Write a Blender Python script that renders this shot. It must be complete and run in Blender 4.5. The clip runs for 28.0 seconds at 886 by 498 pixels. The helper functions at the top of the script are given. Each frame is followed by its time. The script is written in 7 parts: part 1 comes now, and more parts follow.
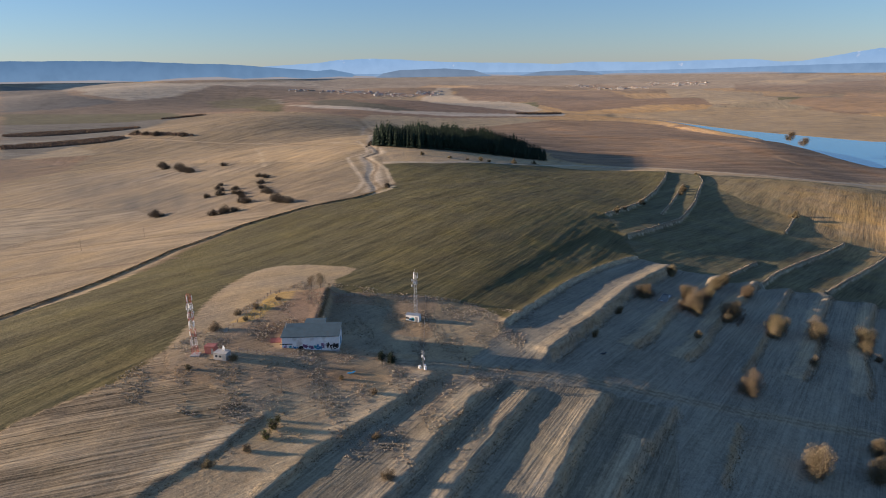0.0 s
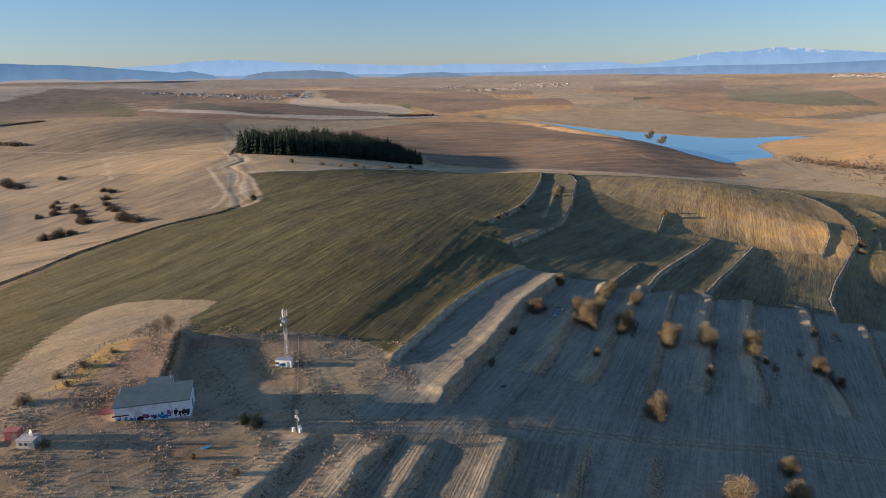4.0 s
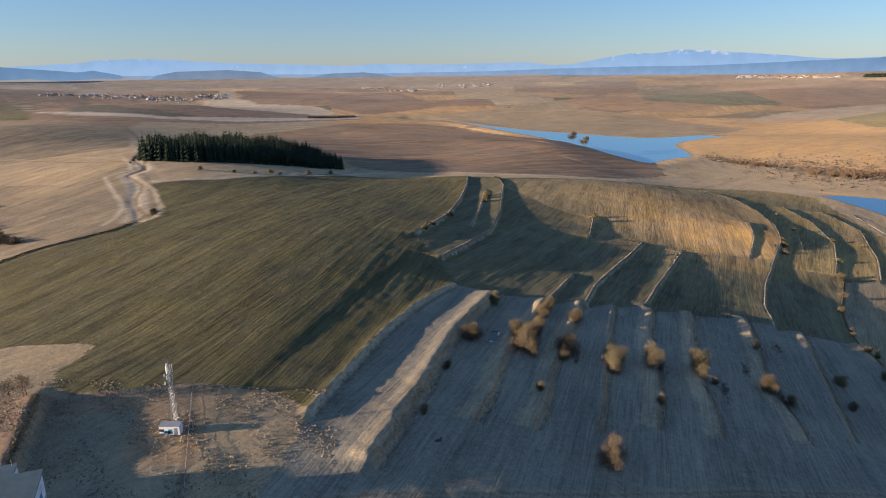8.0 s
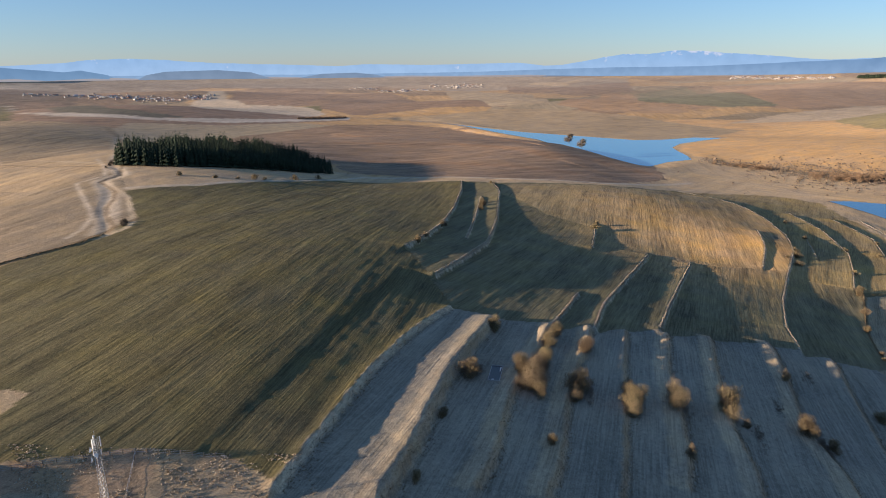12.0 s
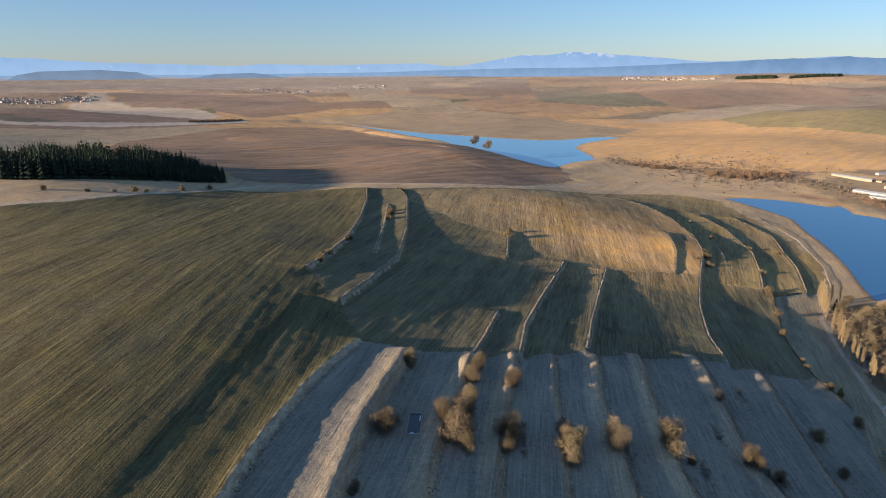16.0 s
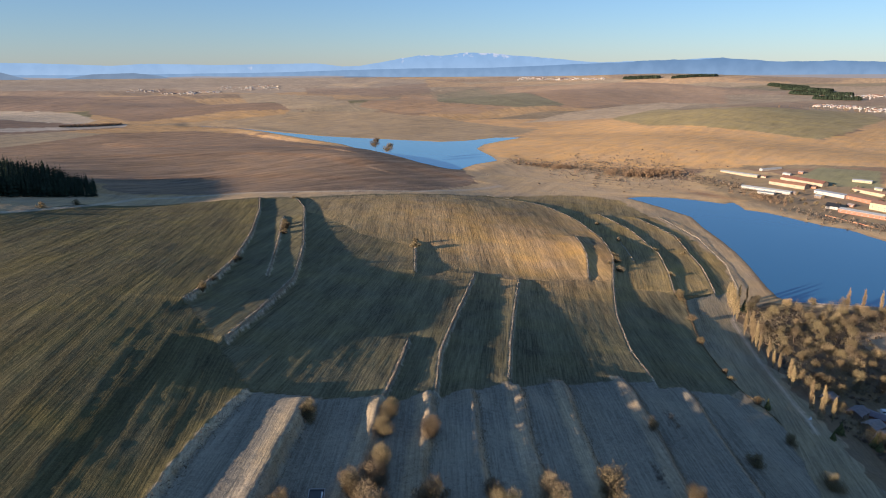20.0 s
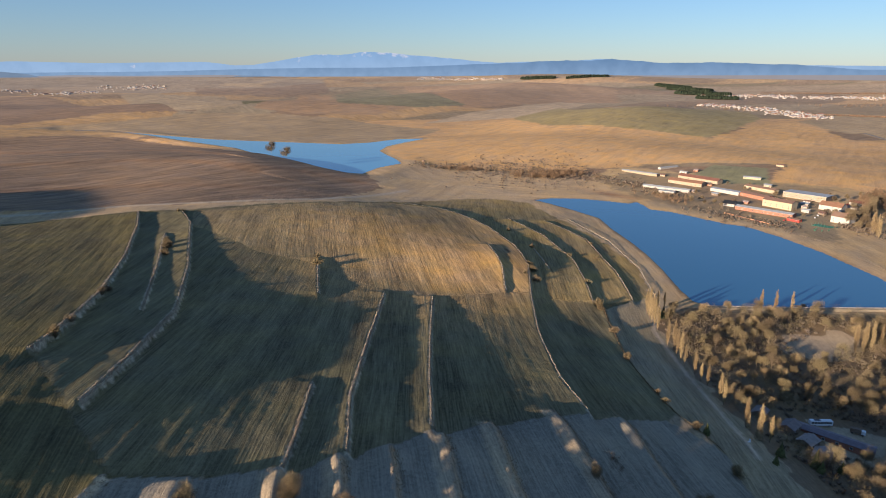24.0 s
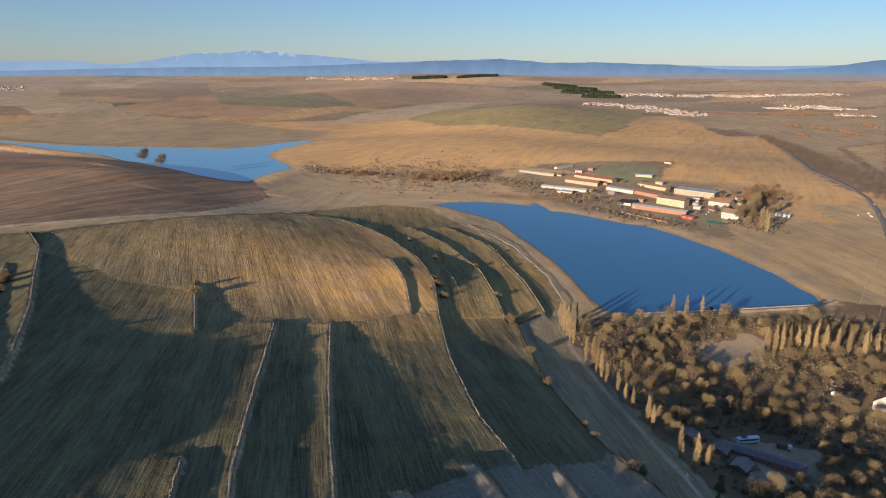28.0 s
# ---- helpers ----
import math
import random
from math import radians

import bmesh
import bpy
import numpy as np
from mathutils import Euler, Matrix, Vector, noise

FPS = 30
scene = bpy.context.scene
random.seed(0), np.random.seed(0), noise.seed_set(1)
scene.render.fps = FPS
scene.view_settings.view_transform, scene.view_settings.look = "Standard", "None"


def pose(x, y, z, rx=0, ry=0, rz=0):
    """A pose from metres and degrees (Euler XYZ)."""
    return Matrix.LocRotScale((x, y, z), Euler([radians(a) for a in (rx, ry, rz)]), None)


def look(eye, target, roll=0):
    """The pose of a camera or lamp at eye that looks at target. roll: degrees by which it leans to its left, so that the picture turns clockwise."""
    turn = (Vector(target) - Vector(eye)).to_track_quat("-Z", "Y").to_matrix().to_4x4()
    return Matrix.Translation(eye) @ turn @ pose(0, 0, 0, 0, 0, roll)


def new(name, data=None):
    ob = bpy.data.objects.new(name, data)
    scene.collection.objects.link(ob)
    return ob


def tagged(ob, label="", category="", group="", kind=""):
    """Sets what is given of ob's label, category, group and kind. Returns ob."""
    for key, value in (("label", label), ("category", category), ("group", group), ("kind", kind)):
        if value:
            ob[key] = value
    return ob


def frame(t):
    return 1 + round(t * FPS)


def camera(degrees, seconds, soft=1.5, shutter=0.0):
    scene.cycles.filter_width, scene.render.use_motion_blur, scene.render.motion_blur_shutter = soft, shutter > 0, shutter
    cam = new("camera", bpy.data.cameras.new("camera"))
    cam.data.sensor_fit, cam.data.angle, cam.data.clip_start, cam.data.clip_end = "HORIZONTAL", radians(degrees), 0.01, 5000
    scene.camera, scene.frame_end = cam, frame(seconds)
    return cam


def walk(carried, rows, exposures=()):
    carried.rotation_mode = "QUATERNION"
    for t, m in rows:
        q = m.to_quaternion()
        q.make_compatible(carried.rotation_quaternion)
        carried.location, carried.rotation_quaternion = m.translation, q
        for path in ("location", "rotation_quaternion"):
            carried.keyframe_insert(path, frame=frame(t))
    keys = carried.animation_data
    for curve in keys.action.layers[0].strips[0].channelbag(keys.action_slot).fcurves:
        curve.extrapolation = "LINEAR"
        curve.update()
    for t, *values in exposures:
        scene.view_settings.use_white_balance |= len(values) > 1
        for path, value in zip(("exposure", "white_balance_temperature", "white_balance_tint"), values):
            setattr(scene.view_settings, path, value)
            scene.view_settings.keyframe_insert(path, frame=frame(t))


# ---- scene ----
cam = camera(68.7, 28.0, soft=1.0)
PATH = [
    (0, (85.215, -231.467, 97.921), (84.634, -229.632, 97.379), -0.8),
    (0.5, (84.184, -227.348, 97.914), (83.609, -225.511, 97.372), -0.8),
    (1, (82.999, -223.448, 97.917), (82.448, -221.603, 97.376), -0.8),
    (1.5, (81.725, -219.495, 97.886), (81.225, -217.636, 97.344), -0.8),
    (2, (80.463, -215.36, 97.863), (80.023, -213.486, 97.321), -0.8),
    (2.5, (79.619, -211.221, 97.777), (79.231, -209.335, 97.235), -0.8),
    (3, (78.633, -207.037, 97.734), (78.304, -205.14, 97.191), -0.7),
    (3.5, (77.809, -202.827, 97.602), (77.538, -200.921, 97.06), -0.7),
    (5.5, (76.082, -185.789, 97.502), (76.0, -183.866, 96.959), -0.6),
    (6, (75.914, -181.662, 97.465), (75.869, -179.738, 96.923), -0.6),
    (6.5, (75.882, -177.315, 97.415), (75.871, -175.39, 96.872), -0.6),
    (7, (75.726, -172.902, 97.448), (75.734, -170.977, 96.905), -0.6),
    (7.5, (75.593, -168.251, 97.455), (75.6, -166.327, 96.911), -0.5),
    (8, (75.458, -163.99, 97.483), (75.467, -162.065, 96.94), -0.5),
    (8.5, (75.526, -159.774, 97.473), (75.534, -157.849, 96.93), -0.5),
    (9, (75.28, -155.025, 97.372), (75.289, -153.101, 96.828), -0.5),
    (9.5, (75.229, -150.428, 97.297), (75.239, -148.503, 96.754), -0.5),
    (10, (75.114, -145.789, 97.144), (75.126, -143.864, 96.601), -0.5),
    (10.5, (74.89, -141.283, 97.105), (74.905, -139.358, 96.563), -0.5),
    (11, (74.854, -136.8, 97.013), (74.872, -134.875, 96.47), -0.4),
    (11.5, (74.834, -132.363, 97.036), (74.856, -130.438, 96.494), -0.4),
    (13.5, (75.599, -112.739, 96.692), (75.71, -110.818, 96.15), -0.3),
    (14, (75.574, -108.095, 96.803), (75.729, -106.177, 96.261), -0.3),
    (14.5, (75.814, -103.47, 96.735), (76.012, -101.555, 96.192), -0.3),
    (15, (76.084, -99.119, 97.072), (76.32, -97.209, 96.529), -0.3),
    (15.5, (76.511, -94.827, 96.979), (76.785, -92.922, 96.436), -0.2),
    (16, (77.001, -89.961, 96.934), (77.315, -88.061, 96.392), -0.2),
    (16.5, (77.769, -84.959, 97.054), (78.122, -83.067, 96.512), -0.2),
    (17, (78.527, -80.35, 97.043), (78.917, -78.465, 96.5), -0.2),
    (17.5, (79.471, -75.814, 97.154), (79.896, -73.937, 96.611), -0.3),
    (18, (80.549, -71.031, 96.82), (81.009, -69.162, 96.279), -0.2),
    (18.5, (81.57, -66.31, 96.725), (82.065, -64.449, 96.184), -0.2),
    (19, (82.48, -61.617, 96.712), (83.012, -59.767, 96.169), -0.1),
    (19.5, (83.753, -56.809, 96.993), (84.32, -54.969, 96.45), -0.1),
    (20, (85.188, -52.293, 96.812), (85.787, -50.463, 96.27), -0.1),
    (20.5, (86.562, -47.174, 96.52), (87.197, -45.356, 95.978), -0.0),
    (21, (88.195, -42.223, 96.15), (88.864, -40.417, 95.609), 0.0),
    (21.5, (88.97, -37.38, 96.153), (89.675, -35.589, 95.612), 0.1),
    (23.5, (95.79, -17.636, 96.355), (96.626, -15.902, 95.813), 0.2),
    (24, (97.956, -12.981, 96.227), (98.824, -11.263, 95.685), 0.2),
    (24.5, (100.26, -7.838, 96.17), (101.161, -6.137, 95.628), 0.2),
    (25, (102.466, -2.871, 96.35), (103.399, -1.187, 95.808), 0.2),
    (25.5, (104.914, 1.831, 96.214), (105.88, 3.496, 95.673), 0.2),
    (26, (108.271, 6.622, 95.824), (109.27, 8.268, 95.283), 0.3),
    (26.5, (110.834, 11.965, 95.731), (111.868, 13.589, 95.189), 0.3),
    (27, (113.145, 16.709, 95.654), (114.213, 18.311, 95.113), 0.3),
    (27.5, (115.777, 21.01, 95.983), (116.879, 22.589, 95.442), 0.3),
    (28, (118.517, 25.769, 96.156), (119.652, 27.323, 95.614), 0.3),
]
walk(cam, [(t, look(e, a, r)) for t, e, a, r in PATH], [(0, 1.1, 5600, 15), (6, 1.18, 5600, 15), (14, 1.3, 5600, 15), (20, 1.24, 5600, 15), (25, 1.1, 5680, 15), (28, 1.02, 5750, 15)])

# ---- world, sun, exposure ----
SUN_AZ, SUN_EL = 255.5, 11.0   # degrees: where the sun stands, clockwise from +y
world = bpy.data.worlds.new("world")
scene.world = world
world.use_nodes = True
wn, wl = world.node_tree.nodes, world.node_tree.links
sky = wn.new("ShaderNodeTexSky")
sky.sky_type, sky.sun_disc = "NISHITA", False
sky.sun_elevation, sky.sun_rotation = radians(SUN_EL), radians(SUN_AZ)
sky.altitude, sky.air_density, sky.dust_density, sky.ozone_density = 400, 1.0, 0.1, 3.0
wn["Background"].inputs["Strength"].default_value = 0.064
pale = wn.new("ShaderNodeHueSaturation")
pale.inputs["Saturation"].default_value = 1.0
haze_tone = wn.new("ShaderNodeMix")
haze_tone.data_type, haze_tone.blend_type = "RGBA", "MULTIPLY"
haze_tone.inputs[0].default_value, haze_tone.inputs[7].default_value = 1.0, (0.93, 0.955, 1.02, 1)
wl.new(sky.outputs["Color"], pale.inputs["Color"])
wl.new(pale.outputs["Color"], haze_tone.inputs[6])
veil = wn.new("ShaderNodeMix")     # thin even haze over the clear sky
veil.data_type = "RGBA"
veil.inputs[0].default_value, veil.inputs[7].default_value = 0.28, (1.5, 2.2, 3.0, 1)
wl.new(haze_tone.outputs[2], veil.inputs[6])
wl.new(veil.outputs[2], wn["Background"].inputs["Color"])
sun = new("sun", bpy.data.lights.new("sun", "SUN"))
sun.data.energy, sun.data.angle, sun.data.color = 5.0, radians(0.5), (1.0, 0.75, 0.48)
_a, _e = radians(SUN_AZ), radians(SUN_EL)
SUN_DIR = Vector((math.sin(_a) * math.cos(_e), math.cos(_a) * math.cos(_e), math.sin(_e)))
sun.matrix_world = look(SUN_DIR * 100, (0, 0, 0))

# ---- materials ----
def blank(name):
    m = bpy.data.materials.new(name)
    m.use_nodes = True
    return m, m.node_tree.nodes, m.node_tree.links, m.node_tree.nodes["Principled BSDF"]


def noise_node(n, l, scale, detail=4.0, coord="Object", rough=0.55):
    tc, tx = n.new("ShaderNodeTexCoord"), n.new("ShaderNodeTexNoise")
    tx.inputs["Scale"].default_value, tx.inputs["Detail"].default_value = scale, detail
    tx.inputs["Roughness"].default_value = rough
    l.new(tc.outputs[coord], tx.inputs["Vector"])
    return tx.outputs["Fac"]


def calc(n, l, op, a, b, c=None):
    m = n.new("ShaderNodeMath")
    m.operation = op
    for k, v in enumerate((a, b) if c is None else (a, b, c)):
        if isinstance(v, (int, float)):
            m.inputs[k].default_value = v
        else:
            l.new(v, m.inputs[k])
    return m.outputs[0]


def blend(n, l, fac, a, b, mode="MIX"):
    m = n.new("ShaderNodeMix")
    m.data_type, m.blend_type = "RGBA", mode
    for k, v in ((0, fac), (6, a), (7, b)):
        if isinstance(v, (int, float)):
            m.inputs[k].default_value = v
        elif isinstance(v, tuple):
            m.inputs[k].default_value = (*v[:3], 1)
        else:
            l.new(v, m.inputs[k])
    return m.outputs[2]


def ramp(n, l, fac, lo, hi):
    r = n.new("ShaderNodeMapRange")
    r.clamp = True
    r.inputs[1].default_value, r.inputs[2].default_value = lo, hi
    l.new(fac, r.inputs[0])
    return r.outputs[0]


def paint(name, rgb, rough=0.8, metal=0.0, vary=0.25, scale=3.0, stain=None, bump=0.0, each=0.0, fine=4.0):
    """A plain surface with grain and stains; each: how much one object differs from the next."""
    m, n, l, b = blank(name)
    big, small = noise_node(n, l, scale), noise_node(n, l, scale * fine, 3.0)
    col = blend(n, l, ramp(n, l, big, 0.35, 0.65), tuple(c * (1 - vary) for c in rgb), tuple(min(1, c * (1 + vary)) for c in rgb))
    col = blend(n, l, calc(n, l, "MULTIPLY", small, 0.5), col, tuple(c * 0.72 for c in rgb))
    if stain:
        col = blend(n, l, ramp(n, l, noise_node(n, l, scale * 0.6, 6.0), 0.55, 0.72), col, stain)
    if each:
        o, h = n.new("ShaderNodeObjectInfo"), n.new("ShaderNodeHueSaturation")
        l.new(calc(n, l, "MULTIPLY_ADD", o.outputs["Random"], each, 1 - each / 2), h.inputs["Value"])
        l.new(calc(n, l, "MULTIPLY_ADD", o.outputs["Random"], each * 0.08, 0.5 - each * 0.04), h.inputs["Hue"])
        l.new(col, h.inputs["Color"])
        col = h.outputs["Color"]
    l.new(col, b.inputs["Base Color"])
    b.inputs["Roughness"].default_value, b.inputs["Metallic"].default_value = rough, metal
    if bump:
        bp = n.new("ShaderNodeBump")
        bp.inputs["Strength"].default_value = 0.6
        bp.inputs["Distance"].default_value = bump
        l.new(small, bp.inputs["Height"])
        l.new(bp.outputs["Normal"], b.inputs["Normal"])
    return m


def foliage(name, rgb, vary=0.45, rough=0.85, through=0.0):
    """Twigs, leaves or needles: colour differs clump by clump and plant by plant."""
    m, n, l, b = blank(name)
    g, o, h = n.new("ShaderNodeNewGeometry"), n.new("ShaderNodeObjectInfo"), n.new("ShaderNodeHueSaturation")
    col = blend(n, l, g.outputs["Random Per Island"], tuple(c * (1 - vary) for c in rgb), tuple(min(1, c * (1 + vary)) for c in rgb))
    l.new(col, h.inputs["Color"])
    l.new(calc(n, l, "MULTIPLY_ADD", o.outputs["Random"], 0.5, 0.75), h.inputs["Value"])
    l.new(calc(n, l, "MULTIPLY_ADD", o.outputs["Random"], 0.012, 0.494), h.inputs["Hue"])
    l.new(h.outputs["Color"], b.inputs["Base Color"])
    b.inputs["Roughness"].default_value = rough
    b.inputs["Specular IOR Level"].default_value = 0.15
    return m


def ground_material():
    m, n, l, b = blank("ground")
    soil, rows = n.new("ShaderNodeAttribute"), n.new("ShaderNodeAttribute")
    soil.attribute_name, rows.attribute_name = "soil", "rows"
    tc = n.new("ShaderNodeTexCoord")
    sp = n.new("ShaderNodeSeparateXYZ")
    l.new(rows.outputs["Vector"], sp.inputs[0])
    # long streaks along the furrows: noise squeezed along them
    st = n.new("ShaderNodeTexNoise")
    st.inputs["Scale"].default_value, st.inputs["Detail"].default_value, st.inputs["Roughness"].default_value = 1.0, 5.0, 0.6
    cb = n.new("ShaderNodeCombineXYZ")
    l.new(calc(n, l, "MULTIPLY", sp.outputs[0], 0.55), cb.inputs[0])
    l.new(calc(n, l, "MULTIPLY", sp.outputs[1], 0.012), cb.inputs[1])
    l.new(cb.outputs[0], st.inputs["Vector"])
    fur = ramp(n, l, st.outputs["Fac"], 0.3, 0.7)
    # broad, faint bands of growth along the furrows
    br, cb2 = n.new("ShaderNodeTexNoise"), n.new("ShaderNodeCombineXYZ")
    br.inputs["Scale"].default_value, br.inputs["Detail"].default_value, br.inputs["Roughness"].default_value = 1.0, 3.0, 0.6
    l.new(calc(n, l, "MULTIPLY", sp.outputs[0], 0.085), cb2.inputs[0])
    l.new(calc(n, l, "MULTIPLY", sp.outputs[1], 0.009), cb2.inputs[1])
    l.new(cb2.outputs[0], br.inputs["Vector"])
    band = ramp(n, l, br.outputs["Fac"], 0.25, 0.75)
    tuft = noise_node(n, l, 0.55, 6.0, rough=0.7)
    patch = noise_node(n, l, 0.035, 4.0)
    wide = noise_node(n, l, 0.006, 3.0)
    amp = sp.outputs[2]
    k = calc(n, l, "MULTIPLY", calc(n, l, "SUBTRACT", fur, 0.5), calc(n, l, "MULTIPLY", amp, 0.8))
    k = calc(n, l, "ADD", k, calc(n, l, "MULTIPLY", calc(n, l, "SUBTRACT", band, 0.5), calc(n, l, "MULTIPLY", amp, 1.5)))
    k = calc(n, l, "ADD", k, calc(n, l, "MULTIPLY", calc(n, l, "SUBTRACT", tuft, 0.5), 1.0))
    k = calc(n, l, "ADD", k, calc(n, l, "MULTIPLY", calc(n, l, "SUBTRACT", noise_node(n, l, 2.3, 3.0, rough=0.7), 0.5), 1.3))
    k = calc(n, l, "ADD", k, calc(n, l, "MULTIPLY", calc(n, l, "SUBTRACT", patch, 0.5), 0.7))
    k = calc(n, l, "ADD", k, calc(n, l, "MULTIPLY", calc(n, l, "SUBTRACT", wide, 0.5), 0.5))
    # drilled rows, a metre and a bit apart, broken and uneven
    wav, cb3 = n.new("ShaderNodeTexNoise"), n.new("ShaderNodeCombineXYZ")
    wav.inputs["Scale"].default_value, wav.inputs["Detail"].default_value, wav.inputs["Roughness"].default_value = 1.0, 2.0, 0.5
    l.new(calc(n, l, "MULTIPLY", sp.outputs[0], 1.5), cb3.inputs[0])
    l.new(calc(n, l, "MULTIPLY", sp.outputs[1], 0.05), cb3.inputs[1])
    l.new(cb3.outputs[0], wav.inputs["Vector"])
    row = ramp(n, l, wav.outputs["Fac"], 0.36, 0.64)
    k = calc(n, l, "ADD", k, calc(n, l, "MULTIPLY", calc(n, l, "SUBTRACT", row, 0.5), calc(n, l, "MULTIPLY", amp, 0.9)))
    h = n.new("ShaderNodeHueSaturation")
    l.new(soil.outputs["Color"], h.inputs["Color"])
    l.new(calc(n, l, "MAXIMUM", calc(n, l, "ADD", k, 1.0), 0.3), h.inputs["Value"])
    l.new(calc(n, l, "MULTIPLY_ADD", patch, 0.5, 0.75), h.inputs["Saturation"])
    l.new(h.outputs["Color"], b.inputs["Base Color"])
    b.inputs["Roughness"].default_value = 0.95
    b.inputs["Specular IOR Level"].default_value = 0.1
    bp = n.new("ShaderNodeBump")
    bp.inputs["Strength"].default_value, bp.inputs["Distance"].default_value = 0.6, 0.4
    ridge = calc(n, l, "MULTIPLY", calc(n, l, "ADD", fur, calc(n, l, "MULTIPLY", row, 0.45)), amp)
    l.new(calc(n, l, "ADD", calc(n, l, "MULTIPLY", tuft, 0.9), ridge), bp.inputs["Height"])
    l.new(bp.outputs["Normal"], b.inputs["Normal"])
    return m


def water_material(name, rgb, ripple=0.25):
    m, n, l, b = blank(name)
    b.inputs["Base Color"].default_value = (*rgb, 1)
    b.inputs["Roughness"].default_value, b.inputs["IOR"].default_value = 0.08, 1.33
    bp = n.new("ShaderNodeBump")
    bp.inputs["Strength"].default_value, bp.inputs["Distance"].default_value = ripple, 0.05
    l.new(noise_node(n, l, 0.5, 3.0), bp.inputs["Height"])
    l.new(bp.outputs["Normal"], b.inputs["Normal"])
    return m


GROUND = ground_material()
WATER = water_material("water", (0.035, 0.125, 0.235))
# the pale low sky mirrored in the pond is put into its base colour
POND = water_material("pond_water", (0.10, 0.27, 0.42), 0.06)
TWIG = foliage("bare_twigs", (0.185, 0.145, 0.078), 0.5)
TWIG_GREY = foliage("grey_twigs", (0.19, 0.145, 0.085))
GOLD = foliage("golden_twigs", (0.30, 0.225, 0.118), 0.4)
BRUSH = foliage("dry_brush", (0.19, 0.125, 0.075))
DARK_BRUSH = foliage("dark_brush", (0.095, 0.075, 0.052), 0.4)
DEAD_BRUSH = foliage("dead_brush", (0.15, 0.118, 0.088), 0.4)
TUFT = foliage("dry_tufts", (0.58, 0.49, 0.35), 0.35)
NEEDLE = foliage("needles", (0.021, 0.030, 0.017), 0.5)
NEEDLE_OLIVE = foliage("olive_needles", (0.085, 0.085, 0.03), 0.4)
BARK = paint("bark", (0.16, 0.12, 0.085), 0.95, vary=0.3, scale=6, bump=0.02)
PLASTER = paint("white_plaster", (0.84, 0.84, 0.83), 0.9, vary=0.06, scale=0.6, stain=(0.55, 0.52, 0.47), bump=0.004)
SHEET_ROOF = paint("weathered_sheet_roof", (0.06, 0.10, 0.12), 0.7, vary=0.15, scale=0.5, stain=(0.07, 0.08, 0.085))
STEEL = paint("galvanised_steel", (0.38, 0.39, 0.40), 0.45, 0.6, vary=0.1, scale=2)
RED_PAINT = paint("red_mast_paint", (0.45, 0.045, 0.03), 0.6, vary=0.15, scale=1.5)
WHITE_PAINT = paint("white_paint", (0.80, 0.79, 0.76), 0.55, vary=0.05, scale=1.5)
DARK = paint("dark_opening", (0.02, 0.022, 0.025), 0.4, vary=0.1)
GLASS = paint("window_glass", (0.05, 0.06, 0.075), 0.12, vary=0.1)
CONCRETE = paint("concrete", (0.42, 0.40, 0.37), 0.92, vary=0.15, scale=0.8, stain=(0.27, 0.25, 0.23), bump=0.01)
TILE_RED = paint("red_roof_tiles", (0.22, 0.105, 0.065), 0.85, vary=0.25, scale=0.4, each=0.35, bump=0.03)
TILE_BROWN = paint("brown_roof_tiles", (0.20, 0.12, 0.085), 0.85, vary=0.2, scale=0.4, each=0.3, bump=0.03)
ROOF_GREY = paint("grey_roof", (0.27, 0.30, 0.33), 0.6, vary=0.15, scale=0.3, each=0.3)
ROOF_WHITE = paint("pale_sheet_roof", (0.36, 0.375, 0.37), 0.6, vary=0.15, scale=0.3, each=0.2)
WALL_CREAM = paint("cream_render", (0.42, 0.335, 0.225), 0.92, vary=0.08, scale=0.5, each=0.25, stain=(0.33, 0.27, 0.20))
WALL_WHITE = paint("white_render", (0.46, 0.43, 0.38), 0.92, vary=0.06, scale=0.5, each=0.2)
VILLAGE_WHITE = paint("whitewashed_render", (0.52, 0.47, 0.40), 0.92, vary=0.1, scale=0.05)
BRICK = paint("brick_wall", (0.40, 0.20, 0.115), 0.92, vary=0.2, scale=1.2, each=0.3)
TIMBER = paint("weathered_timber", (0.20, 0.145, 0.10), 0.9, vary=0.25, scale=2)
RUBBER = paint("black_rubber", (0.025, 0.025, 0.025), 0.8, vary=0.1)
CHROME = paint("white_coachwork", (0.82, 0.83, 0.84), 0.25, vary=0.03)
BLUE_SIGN = paint("blue_paint", (0.04, 0.22, 0.42), 0.6, vary=0.1)
PURPLE = paint("faded_purple_spray", (0.24, 0.13, 0.25), 0.8, vary=0.3, scale=2)
BLACK_SPRAY = paint("black_spray", (0.03, 0.03, 0.035), 0.8, vary=0.2)
TEAL = paint("teal_spray", (0.03, 0.32, 0.38), 0.8, vary=0.2)
GREEN_NET = paint("green_court", (0.05, 0.20, 0.12), 0.8, vary=0.2)
ASPHALT = paint("asphalt", (0.17, 0.165, 0.155), 0.9, vary=0.2, scale=0.5)
ROOF_PURPLE = paint("faded_purple_roof", (0.21, 0.17, 0.185), 0.7, vary=0.2, scale=0.4, stain=(0.25, 0.21, 0.22))
ROOF_DULL = paint("dull_cabin_roof", (0.27, 0.22, 0.20), 0.8, vary=0.2, scale=0.5, each=0.3)
FADED_RED = paint("faded_red_paint", (0.34, 0.12, 0.10), 0.8, vary=0.2, scale=1.0)

